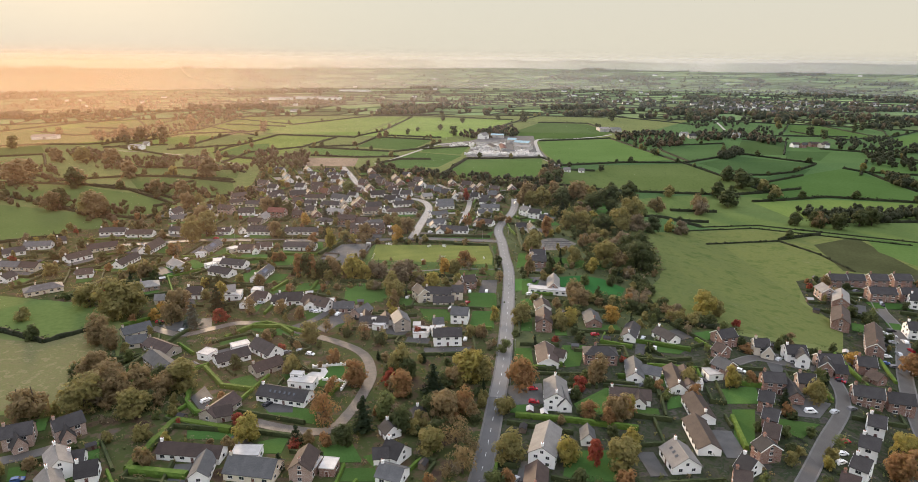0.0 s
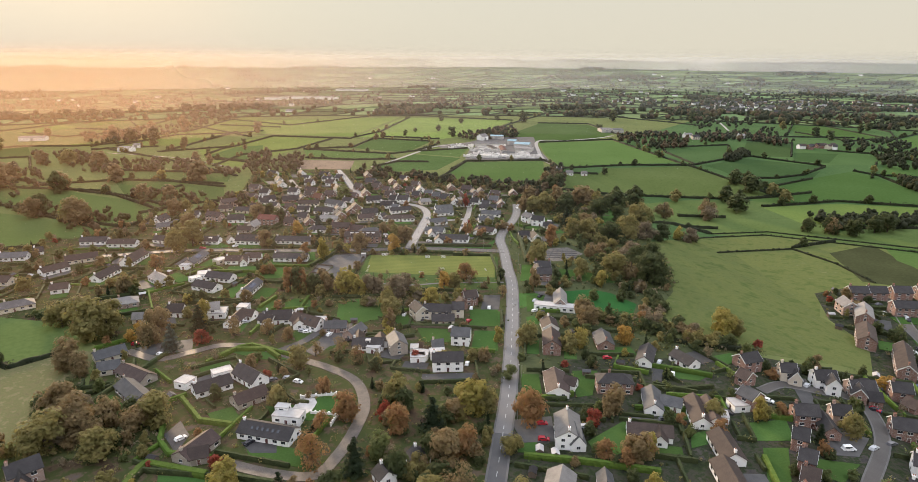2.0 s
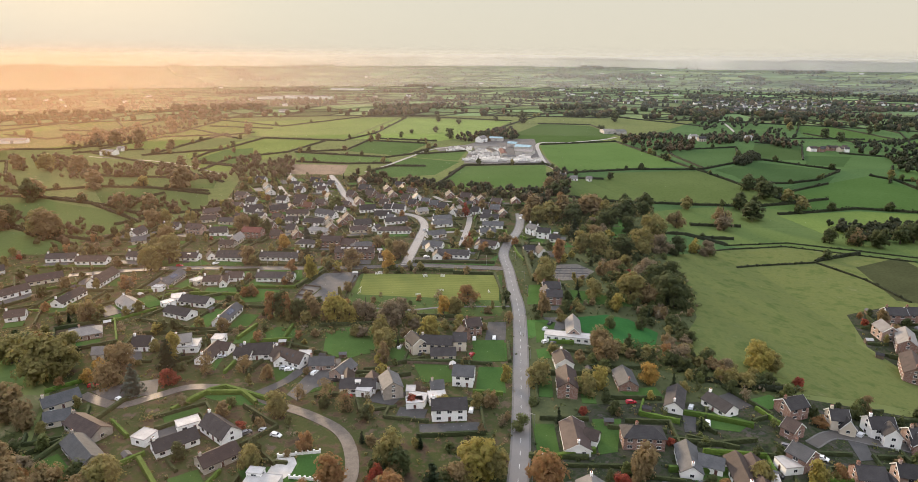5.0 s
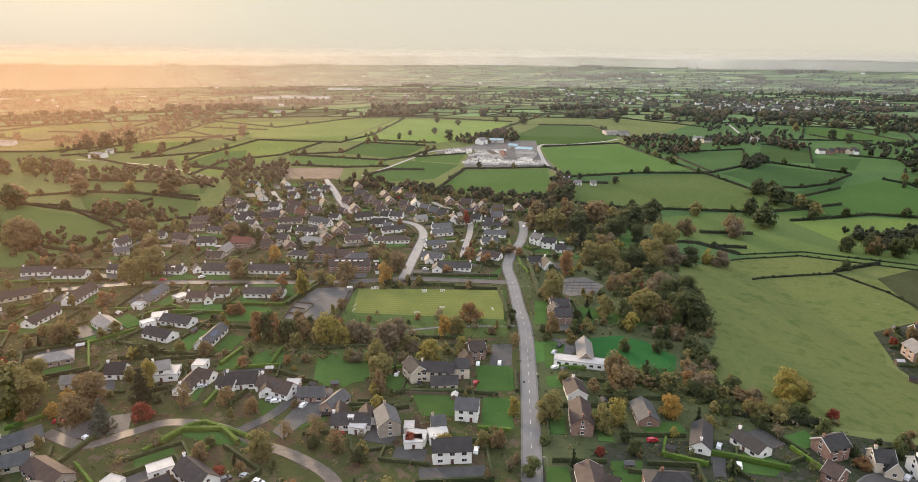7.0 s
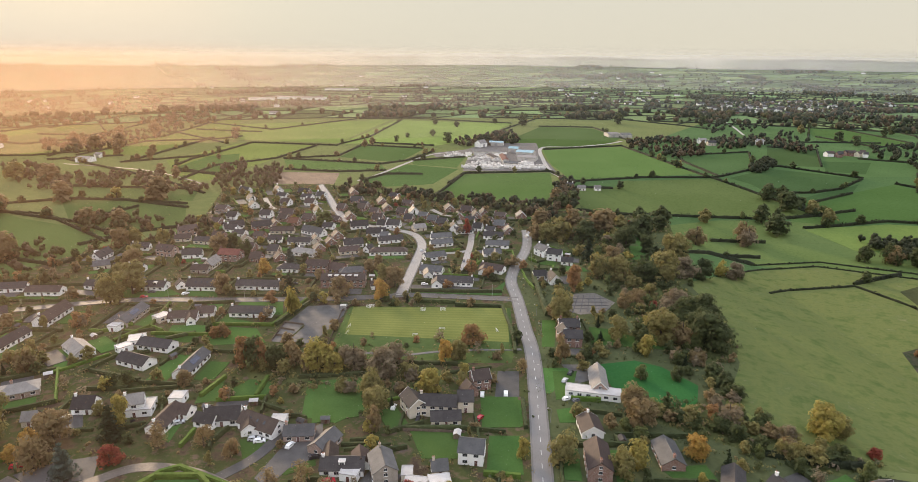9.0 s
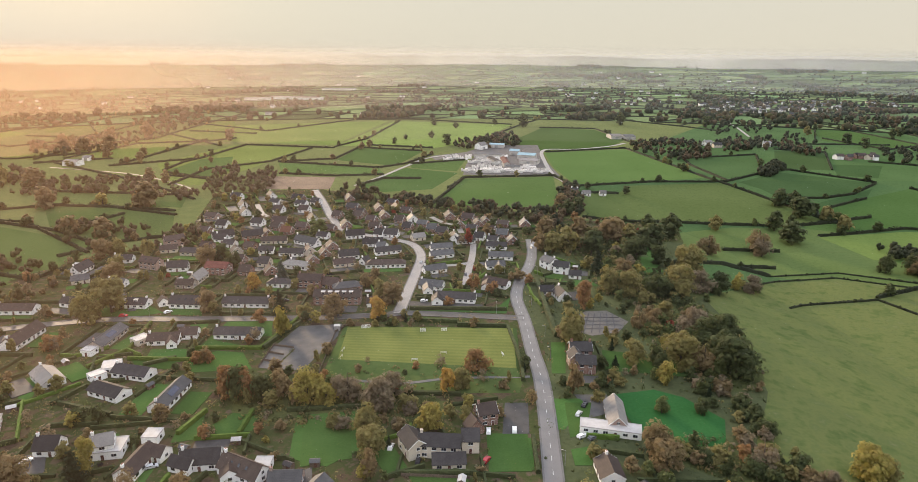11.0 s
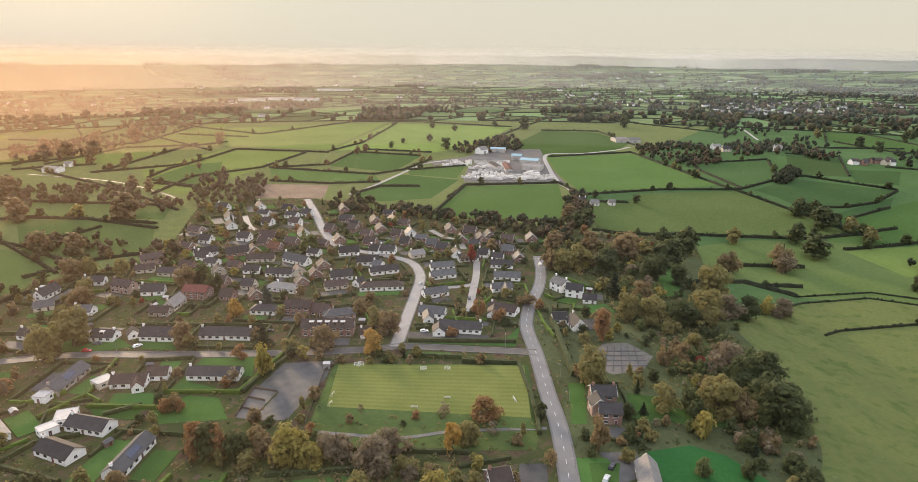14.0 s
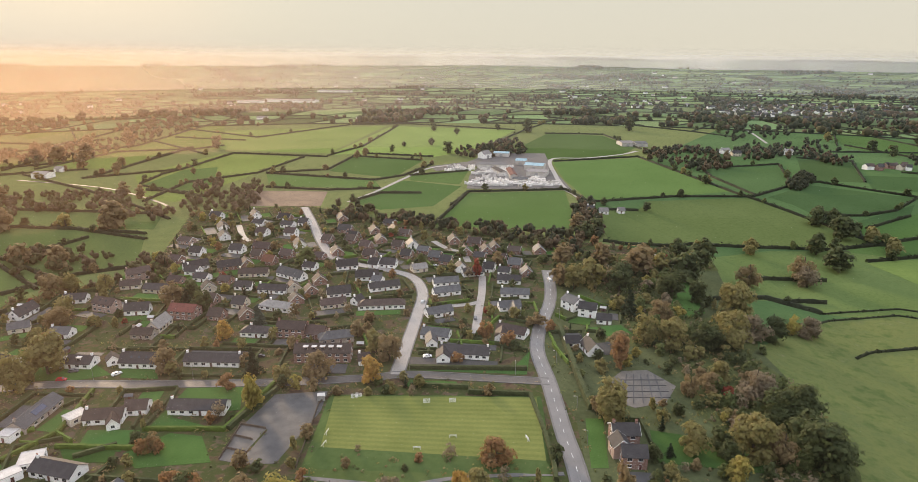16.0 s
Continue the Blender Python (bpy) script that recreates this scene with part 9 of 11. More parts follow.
block_stack(52.2, 891.2, -8, 2)
block_stack(41.0, 964.0, -1, 1)
block_stack(29.0, 929.1, 2, 0)
block_stack(20.0, 881.5, 1, 2)
block_stack(63.5, 938.0, 4, 0)
block_stack(42.5, 879.2, -1, 1)
block_stack(35.0, 894.1, -5, 1)
block_stack(60.7, 968.0, -6, 1)
block_stack(41.7, 947.2, 7, 0)
block_stack(55.0, 990.8, -1, 0)
block_stack(42.7, 929.3, 9, 1)
block_stack(41.6, 925.3, 3, 1)
block_stack(32.5, 897.5, -10, 2)
block_stack(19.0, 882.3, 7, 1)
block_stack(52.3, 919.9, 6, 1)
block_stack(87.3, 899.4, -6, 1)
block_stack(94.9, 903.3, 0, 0)
block_stack(78.2, 891.5, 9, 0)
block_stack(69.9, 876.1, -4, 2)
block_stack(93.8, 888.5, -8, 0)
block_stack(75.0, 876.3, -5, 1)
block_stack(89.9, 904.9, -1, 0)
block_stack(86.3, 895.5, -8, 1)
block_stack(92.5, 875.8, -5, 0)
block_stack(85.6, 896.8, 8, 0)
block_stack(90.4, 875.1, -7, 0)
block_stack(87.5, 888.4, -3, 2)
block_stack(93.6, 889.2, 2, 2)
block_stack(70.1, 896.9, -3, 1)
block_stack(-0.7, 957.7, 7, 2)
block_stack(4.8, 967.2, 2, 2)
block_stack(0.4, 955.4, -1, 1)
block_stack(1.2, 981.7, -5, 2)
block_stack(2.4, 963.6, 1, 1)
block_stack(18.5, 961.9, -6, 2)
block_stack(-10.5, 950.4, 1, 2)
block_stack(13.2, 952.7, -2, 1)
block_stack(-5.5, 951.9, 9, 0)
block_stack(-7.7, 974.0, -1, 0)
block_stack(19.0, 976.9, 8, 2)
block_stack(7.6, 958.9, 7, 1)
h = house(115.4, 742.2, -19, 6.7, 8.8, 4.9, 2.7, 'slate', 'white', chim=2)
h = house(127.3, 740.9, 0, 7.8, 7.0, 2.6, 2.4, 'pale', 'white', chim=0)
h = house(143.6, 736.7, 0, 6.2, 5.3, 2.6, 2.4, 'pale', 'white', chim=0)
shed(264.9, 1176.5, 2, 18.4, 30, 5, 2, 'pale', 'concrete', 'pale sheet-clad industrial shed with a grey roof')
shed(285.0, 1170.4, 2, 18.3, 26, 5, 2, 'grey', 'concrete', 'pale sheet-clad industrial shed with a grey roof')
shed(-544.9, 1968.9, 23, 68.8, 30, 6, 2, 'pale', 'white', 'pale sheet-clad industrial shed with a grey roof')
shed(-444.3, 2009.8, -13, 150.2, 40, 6, 2, 'pale', 'white', 'pale sheet-clad industrial shed with a grey roof')
shed(-395.9, 2452.1, -12, 117.5, 30, 6, 2, 'pale', 'white', 'pale sheet-clad industrial shed with a grey roof')
shed(-657.9, 1010.3, 15, 37.0, 16, 5, 2, 'pale', 'white', 'pale sheet-clad industrial shed with a grey roof')
shed(-460.2, 902.3, -10, 18.3, 14, 5, 2, 'pale', 'white', 'pale sheet-clad industrial shed with a grey roof')
shed(-463.5, 939.7, 1, 8.7, 10, 4, 2, 'pale', 'white', 'pale sheet-clad industrial shed with a grey roof')
h = house(387.1, 1097.6, 24, 14.9, 7.9, 4.9, 2.7, 'pale', 'white')
h = house(392.0, 1072.5, 1, 12.5, 7.9, 4.9, 2.7, 'slate', 'cream')
h = house(473.5, 1088.3, 24, 14.5, 8.8, 4.9, 2.7, 'pale', 'white')
far_house(510.2, 969.0, 18, 7.0, 'slate', 'white')
far_house(515.8, 968.5, -23, 7.0, 'brown', 'white')
far_house(521.7, 962.7, 9, 7.0, 'slate', 'brick')
far_house(528.0, 968.3, -22, 7.0, 'slate', 'brick')
far_house(541.4, 977.8, 26, 7.0, 'slate', 'brick')
far_house(545.2, 974.3, -11, 7.0, 'brown', 'brick')
far_house(550.9, 976.2, 25, 7.0, 'brown', 'brick')
far_house(551.5, 966.5, 25, 7.0, 'brown', 'cream')
far_house(566.3, 980.4, -29, 7.0, 'brown', 'brick')
far_house(559.0, 962.6, -21, 7.0, 'slate', 'white')
h = house(128.3, 590.5, -47, 8.4, 7.9, 4.9, 2.7, 'slate', 'cream')
# far town
far_house(740.7, 1901.8, -40, 15.1, 'brown', 'brick')
far_house(750.1, 1666.3, 30, 9.6, 'pale', 'white')
far_house(712.8, 1650.0, 14, 15.7, 'slate', 'white')
far_house(759.8, 1861.9, 24, 9.8, 'pale', 'white')
far_house(762.2, 1704.6, -3, 9.7, 'slate', 'white')
far_house(659.7, 1721.9, -29, 12.0, 'brown', 'white')
far_house(777.1, 1930.8, -40, 14.0, 'grey', 'white')
far_house(786.4, 1675.2, -23, 14.9, 'slate', 'white')
far_house(641.7, 1931.3, -25, 13.2, 'pale', 'white')
far_house(834.9, 1686.4, -39, 10.4, 'slate', 'white')
far_house(826.1, 1905.1, -15, 12.5, 'grey', 'white')
far_house(790.2, 1801.0, -29, 13.5, 'pale', 'white')
far_house(787.4, 1661.3, 31, 9.4, 'pale', 'white')
far_house(882.8, 1733.1, 33, 14.2, 'slate', 'white')
far_house(799.8, 1675.9, 24, 10.1, 'slate', 'cream')
far_house(666.2, 1685.9, 32, 12.7, 'slate', 'cream')
far_house(995.9, 1859.3, -15, 10.5, 'pale', 'white')
far_house(958.6, 1846.3, -40, 13.3, 'grey', 'white')
far_house(835.7, 1830.4, -4, 9.6, 'slate', 'white')
far_house(993.5, 1959.1, 14, 14.5, 'grey', 'cream')
far_house(729.6, 1706.0, -11, 12.0, 'slate', 'brick')
far_house(709.3, 1779.5, 31, 15.7, 'brown', 'white')
far_house(706.0, 1679.7, -34, 10.8, 'slate', 'cream')
far_house(673.4, 1656.6, 37, 15.9, 'slate', 'white')
far_house(857.0, 1717.0, -39, 11.1, 'brown', 'cream')
far_house(876.9, 1893.4, -23, 12.9, 'slate', 'cream')
far_house(775.1, 1786.3, 9, 13.9, 'pale', 'white')
far_house(725.0, 1729.0, 36, 10.9, 'pale', 'brick')
far_house(683.1, 1862.9, -30, 9.9, 'slate', 'white')
far_house(937.1, 1718.3, 20, 10.4, 'grey', 'brick')
far_house(893.7, 1773.6, -32, 10.8, 'slate', 'brick')
far_house(846.7, 1774.7, 28, 12.7, 'slate', 'cream')
far_house(919.1, 1905.3, 22, 9.7, 'grey', 'white')
far_house(813.9, 1780.7, -34, 13.5, 'pale', 'white')
far_house(677.5, 1880.3, 33, 14.8, 'pale', 'brick')
far_house(891.6, 1703.9, 36, 9.3, 'slate', 'white')
far_house(801.8, 1916.0, 37, 10.3, 'slate', 'white')
far_house(754.0, 1927.0, 20, 11.5, 'pale', 'brick')
far_house(1016.7, 1873.4, -39, 14.5, 'grey', 'brick')
far_house(799.0, 1751.5, 21, 15.8, 'slate', 'white')
far_house(926.6, 1818.6, -12, 9.9, 'slate', 'white')
far_house(754.6, 1931.6, -30, 9.5, 'brown', 'white')
far_house(770.6, 1764.4, -30, 11.6, 'slate', 'white')
far_house(705.6, 1865.8, -15, 12.6, 'slate', 'brick')
far_house(715.8, 1645.5, 13, 12.6, 'slate', 'cream')
far_house(947.9, 1817.4, -12, 11.2, 'slate', 'cream')
far_house(851.3, 1873.3, 11, 11.5, 'slate', 'cream')
far_house(739.6, 1648.4, 0, 9.7, 'grey', 'white')
far_house(699.3, 1764.3, 11, 15.2, 'grey', 'white')
far_house(902.1, 1918.6, 19, 11.1, 'pale', 'brick')
far_house(736.8, 1809.7, -19, 11.3, 'brown', 'white')
far_house(856.8, 1874.2, -23, 14.0, 'slate', 'cream')
far_house(1067.8, 1813.7, 9, 15.6, 'slate', 'cream')
far_house(805.2, 1912.7, 13, 13.7, 'grey', 'white')
far_house(799.4, 1692.6, -28, 12.6, 'grey', 'white')
far_house(747.7, 1847.8, -31, 12.7, 'slate', 'white')
far_house(955.0, 1928.5, -28, 11.3, 'pale', 'brick')
far_house(750.3, 1728.7, 35, 11.8, 'pale', 'white')
far_house(637.4, 1662.6, 9, 10.4, 'pale', 'white')
far_house(734.0, 1687.3, -18, 14.4, 'pale', 'white')
far_house(1057.3, 1977.7, 14, 12.4, 'slate', 'cream')
far_house(822.9, 1838.2, 21, 12.6, 'slate', 'white')
far_house(723.7, 1830.5, 29, 13.2, 'brown', 'cream')
far_house(1046.9, 1973.0, -28, 10.3, 'grey', 'white')
far_house(745.9, 1902.4, 25, 12.0, 'slate', 'brick')
far_house(1043.3, 1977.2, -34, 12.9, 'brown', 'brick')
far_house(678.6, 1697.2, 15, 15.2, 'slate', 'white')
far_house(798.9, 1673.0, -30, 15.7, 'brown', 'cream')
far_house(858.9, 1675.0, 27, 10.3, 'slate', 'cream')
far_house(654.4, 1739.4, -18, 15.8, 'slate', 'white')
far_house(692.8, 1646.7, 3, 13.6, 'brown', 'white')
far_house(677.9, 1845.2, -31, 11.8, 'grey', 'white')
far_house(593.6, 1967.9, -22, 10.2, 'pale', 'white')
far_house(844.7, 1750.7, 34, 14.6, 'grey', 'white')
far_house(727.0, 1638.6, 13, 10.0, 'grey', 'white')
far_house(713.8, 1680.4, 38, 13.7, 'slate', 'brick')
far_house(693.4, 1750.1, 4, 15.6, 'pale', 'white')
far_house(705.2, 1637.2, 27, 14.2, 'grey', 'cream')
far_house(777.1, 1681.1, -25, 10.4, 'brown', 'cream')
far_house(791.4, 1835.7, 13, 9.1, 'brown', 'cream')
far_house(872.3, 1777.0, -37, 10.1, 'slate', 'white')
far_house(811.0, 1906.5, -7, 10.5, 'grey', 'cream')
far_house(633.1, 1674.6, 12, 9.7, 'grey', 'white')
far_house(1029.4, 1958.1, 25, 13.0, 'pale', 'brick')
far_house(640.4, 1675.9, 25, 11.4, 'pale', 'brick')
far_house(999.3, 1957.9, 0, 15.8, 'brown', 'brick')
far_house(692.7, 1644.7, -27, 12.0, 'slate', 'cream')
far_house(851.0, 1707.5, -12, 13.8, 'grey', 'cream')
far_house(658.5, 1646.4, 25, 14.6, 'slate', 'white')
far_house(841.9, 1747.3, 1, 14.6, 'grey', 'brick')
far_house(924.7, 1834.8, 34, 15.6, 'grey', 'white')
far_house(779.0, 1742.2, -39, 10.7, 'pale', 'white')
far_house(688.2, 2461.9, 27, 17.3, 'grey', 'white')
far_house(988.8, 1781.8, 24, 20.8, 'pale', 'white')
far_house(345.2, 1849.9, -4, 16.1, 'slate', 'cream')
far_house(1181.5, 1846.8, 1, 20.8, 'brown', 'cream')
far_house(1220.3, 1898.5, -2, 21.1, 'pale', 'white')
far_house(367.2, 2140.8, 33, 11.0, 'slate', 'cream')
far_house(748.0, 2251.9, -25, 20.6, 'brown', 'white')
far_house(1188.2, 1932.9, 19, 13.4, 'slate', 'white')
far_house(495.6, 2330.2, 38, 15.4, 'grey', 'white')
far_house(1192.3, 1958.7, -12, 19.5, 'slate', 'cream')
far_house(489.7, 1991.4, -37, 13.3, 'brown', 'white')
far_house(1221.3, 2966.6, -31, 15.8, 'grey', 'white')
far_house(678.1, 2345.4, -40, 13.2, 'pale', 'cream')
far_house(-244.2, 2044.4, -30, 12.7, 'pale', 'cream')
far_house(929.6, 1779.0, 29, 11.0, 'brown', 'cream')
far_house(911.2, 1753.8, 35, 15.0, 'grey', 'cream')
far_house(-963.6, 3005.9, -18, 10.4, 'slate', 'white')
far_house(1053.2, 3213.5, 0, 23.9, 'pale', 'cream')
far_house(781.1, 3155.0, 7, 20.4, 'grey', 'white')
far_house(1007.6, 1904.9, 16, 15.8, 'pale', 'white')
far_house(1096.7, 1926.6, 35, 22.9, 'pale', 'white')
far_house(556.9, 1980.6, -7, 16.4, 'slate', 'white')
far_house(1011.3, 1801.8, 4, 13.5, 'pale', 'white')
far_house(-99.6, 2627.1, 3, 19.2, 'pale', 'white')
far_house(-145.0, 2011.0, 7, 22.6, 'brown', 'cream')
far_house(598.7, 2373.2, -14, 17.1, 'grey', 'white')
far_house(568.7, 2074.7, 39, 13.1, 'brown', 'white')
far_house(601.0, 2060.6, -38, 21.9, 'brown', 'cream')
far_house(1085.2, 1965.9, -10, 21.9, 'pale', 'white')
far_house(422.0, 2172.2, -28, 12.4, 'brown', 'cream')
far_house(429.5, 2083.5, 39, 10.7, 'grey', 'white')
far_house(1190.5, 1837.7, 29, 23.8, 'slate', 'white')
far_house(383.0, 2259.1, -37, 14.0, 'slate', 'white')
far_house(397.1, 2250.2, 8, 20.8, 'slate', 'white')
far_house(589.2, 1960.9, -16, 16.6, 'slate', 'white')
far_house(478.6, 1864.4, 2, 19.6, 'brown', 'white')
far_house(1072.3, 1822.5, 22, 10.3, 'slate', 'white')
far_house(1194.5, 2661.0, 12, 10.5, 'grey', 'white')
far_house(962.7, 1838.8, 20, 17.4, 'grey', 'cream')
far_house(2400.9, 4335.8, -36, 10.9, 'brown', 'cream')
far_house(1938.5, 3161.3, -18, 20.1, 'pale', 'white')
far_house(-558.4, 2397.1, 2, 17.9, 'slate', 'white')
far_house(1149.4, 1698.6, 11, 15.1, 'slate', 'brick')
far_house(578.0, 1591.3, -16, 15.2, 'brown', 'white')
far_house(799.2, 1804.2, 11, 15.9, 'brown', 'brick')
far_house(963.3, 1717.1, -18, 15.5, 'slate', 'white')
far_house(1030.1, 1717.8, -21, 12.2, 'brown', 'white')
far_house(734.3, 1652.0, -11, 9.9, 'slate', 'brick')
far_house(707.7, 1576.8, -12, 9.5, 'brown', 'cream')
far_house(840.2, 1713.2, 17, 13.7, 'brown', 'white')
far_house(1205.7, 1827.4, 15, 12.5, 'brown', 'brick')
far_house(1208.8, 1716.5, 10, 13.2, 'slate', 'brick')
far_house(578.3, 1579.3, 29, 14.8, 'slate', 'brick')
far_house(902.4, 1661.9, 28, 12.1, 'slate', 'cream')
far_house(573.9, 1563.8, 25, 16.0, 'brown', 'cream')
far_house(913.0, 1715.1, 2, 13.6, 'slate', 'cream')
far_house(1144.4, 1651.2, 1, 14.2, 'slate', 'white')
far_house(963.9, 1931.8, -7, 12.8, 'slate', 'brick')
far_house(817.8, 1717.8, 24, 15.1, 'slate', 'cream')
far_house(669.5, 1853.2, 10, 15.3, 'slate', 'white')
far_house(1287.4, 1851.3, 36, 13.2, 'slate', 'white')
far_house(884.2, 1914.4, -11, 13.4, 'slate', 'white')
far_house(843.7, 1777.4, -39, 13.4, 'slate', 'cream')
far_house(770.9, 1579.8, -33, 11.0, 'slate', 'brick')
far_house(661.8, 1600.5, 17, 11.0, 'slate', 'brick')
far_house(1089.6, 1789.0, -24, 14.9, 'slate', 'brick')
far_house(1185.9, 1711.3, -10, 9.7, 'slate', 'brick')
far_house(1226.6, 1796.0, 20, 9.4, 'slate', 'brick')
far_house(898.6, 1692.5, 30, 11.8, 'slate', 'cream')
far_house(1073.9, 1720.2, 20, 11.2, 'slate', 'white')
far_house(889.6, 1595.6, 22, 13.9, 'slate', 'brick')
far_house(845.5, 1617.8, -31, 14.3, 'slate', 'cream')
# ---- pitch, cars, lamps ----
goal(-56.8, 404.8, 80)
goal(-56.6, 397.5, 75)
goal(-23.4, 394.3, 5)
goal(-10.4, 401.3, 0)
goal(16.4, 399.9, -85)
goal(-50.4, 430.4, 170)
goal(-48.8, 431.3, 170)
goal(-20.8, 426.5, 180)
goal(-10.3, 426.9, 180)
container(-64.0, 430.1, 5)
parking_grid((64.0, 450.1), (82.8, 450.0), (79.6, 425.6), (55.2, 425.9), 6, 5)
balustrade((-62.8, 247.4), (-49.1, 250.0))
balustrade((-56.2, 236.2), (-45.8, 234.8), (-47.1, 227.9))
sheet('patio', [(-63.2, 246.6), (-57.4, 247.6), (-55.6, 244.0), (-56.2, 239.0), (-58.0, 236.0), (-64.5, 236.5)], 0.06, M['concrete'], 'pale paved terrace with a curved edge', 'patio')
sheet('lawn', [(-56.8, 247.4), (-49.4, 248.8), (-46.6, 236.0), (-55.4, 237.4), (-54.8, 243.6)], 0.055, M['lawn'], 'small bright lawn inside white balustrades', 'lawn')
fence(1.2, 'wood', (-23.8, 315.5), (-1.2, 313.8))
fence(1.2, 'wood', (-64.4, 427.0), (-64.4, 385.7))
fence(1.2, 'wood', (-58.9, 437.1), (-64.4, 427.0))
car(-151.3, 327.9, 60, (0.75, 0.75, 0.74), 'white')
car(-74.6, 314.0, 10, (0.45, 0.46, 0.47), 'silver')
car(-72.8, 311.5, 12, (0.75, 0.75, 0.74), 'white')
car(-63.0, 311.1, 70, (0.75, 0.75, 0.74), 'white')
car(-55.1, 304.1, 20, (0.02, 0.02, 0.025), 'black')
car(-45.7, 292.2, 20, (0.35, 0.02, 0.03), 'red')
car(-22.7, 333.8, 80, (0.75, 0.75, 0.74), 'white')
car(-17.4, 333.8, 85, (0.02, 0.02, 0.025), 'black')
car(16.2, 341.1, 85, (0.75, 0.75, 0.74), 'white')
car(66.6, 282.6, 10, (0.35, 0.02, 0.03), 'red')
car(4.8, 323.2, 60, (0.35, 0.02, 0.03), 'red')
car(3.5, 276.6, 80, (0.75, 0.75, 0.74), 'white')
car(-150.8, 294.6, 20, (0.35, 0.02, 0.03), 'red')
car(-134.4, 283.6, -30, (0.75, 0.75, 0.74), 'white')
car(30.5, 229.7, 5, (0.35, 0.02, 0.03), 'red')
car(29.8, 219.7, -5, (0.35, 0.02, 0.03), 'red')
car(-71.8, 262.7, -20, (0.45, 0.46, 0.47), 'silver')
car(-66.8, 259.8, -20, (0.75, 0.75, 0.74), 'white')
car(-73.4, 216.8, 60, (0.02, 0.02, 0.025), 'black')
car(-77.9, 261.4, 40, (0.12, 0.12, 0.13), 'grey')
car(209.5, 286.6, -10, (0.75, 0.75, 0.74), 'white')
car(206.3, 279.8, -10, (0.45, 0.46, 0.47), 'silver')
car(201.5, 273.3, -10, (0.02, 0.02, 0.025), 'black')
car(198.0, 267.1, -10, (0.12, 0.12, 0.13), 'grey')
car(194.7, 261.1, -10, (0.75, 0.75, 0.74), 'white')
car(189.7, 254.2, -10, (0.04, 0.08, 0.2), 'blue')
car(201.9, 263.5, 80, (0.45, 0.46, 0.47), 'silver')
car(122.1, 246.3, -40, (0.75, 0.75, 0.74), 'white')
car(131.5, 187.1, 10, (0.75, 0.75, 0.74), 'white')
car(128.3, 182.2, 20, (0.75, 0.75, 0.74), 'white')
car(136.5, 194.3, 10, (0.35, 0.02, 0.03), 'red')
car(-139.2, 170.5, 20, (0.04, 0.08, 0.2), 'blue')
car(213.5, 276.7, 85, (0.75, 0.75, 0.74), 'white')
car(157.1, 247.8, -50, (0.35, 0.02, 0.03), 'red')
car(159.0, 245.7, -40, (0.04, 0.08, 0.2), 'blue')
car(122.5, 258.9, -30, (0.12, 0.12, 0.13), 'grey')
car(152.1, 216.0, 20, (0.12, 0.12, 0.13), 'grey')
car(239.2, 343.4, 80, (0.75, 0.75, 0.74), 'white')
car(215.4, 289.4, -8, (0.02, 0.02, 0.025), 'black')
car(211.9, 283.2, -8, (0.75, 0.75, 0.74), 'white')
car(207.7, 275.9, -8, (0.45, 0.46, 0.47), 'silver')
car(191.7, 250.9, -8, (0.12, 0.12, 0.13), 'grey')
car(210.1, 267.2, 85, (0.35, 0.02, 0.03), 'red')
car(195.6, 244.6, 85, (0.75, 0.75, 0.74), 'white')
car(234.5, 329.6, 60, (0.45, 0.46, 0.47), 'silver')
car(233.3, 323.6, 60, (0.02, 0.02, 0.025), 'black')
car(226.3, 332.2, 20, (0.75, 0.75, 0.74), 'white')
car(231.5, 345.2, 20, (0.12, 0.12, 0.13), 'grey')
car(178.7, 250.8, -10, (0.75, 0.75, 0.74), 'white')
car(144.0, 257.5, 40, (0.45, 0.46, 0.47), 'silver')
car(147.0, 252.0, 10, (0.02, 0.02, 0.025), 'black')
car(117.2, 243.6, -40, (0.02, 0.02, 0.025), 'black')
car(144.1, 213.8, 30, (0.45, 0.46, 0.47), 'silver')
car(91.4, 268.0, 70, (0.75, 0.75, 0.74), 'white')
car(35.1, 228.8, 5, (0.45, 0.46, 0.47), 'silver')
car(76.7, 233.1, 10, (0.12, 0.12, 0.13), 'grey')
car(-110.0, 328.7, 30, (0.45, 0.46, 0.47), 'silver')
car(-178.1, 325.2, 10, (0.45, 0.46, 0.47), 'silver')
car(-126.3, 320.8, 60, (0.02, 0.02, 0.025), 'black')
car(42.3, 344.2, 30, (0.75, 0.75, 0.74), 'white')
car(45.3, 340.1, 30, (0.12, 0.12, 0.13), 'grey')
car(86.4, 280.0, 60, (0.45, 0.46, 0.47), 'silver')
car(-157.5, 451.9, 50, (0.75, 0.75, 0.74), 'white')
car(-177.7, 456.3, 10, (0.12, 0.12, 0.13), 'grey')
car(-21.7, 467.6, 10, (0.75, 0.75, 0.74), 'white')
car(-13.5, 457.3, 0, (0.02, 0.02, 0.025), 'black')
car(-98.0, 500.7, 0, (0.45, 0.46, 0.47), 'silver')
car(-69.6, 476.4, 10, (0.12, 0.12, 0.13), 'grey')
car(-99.4, 468.2, 10, (0.02, 0.02, 0.025), 'black')
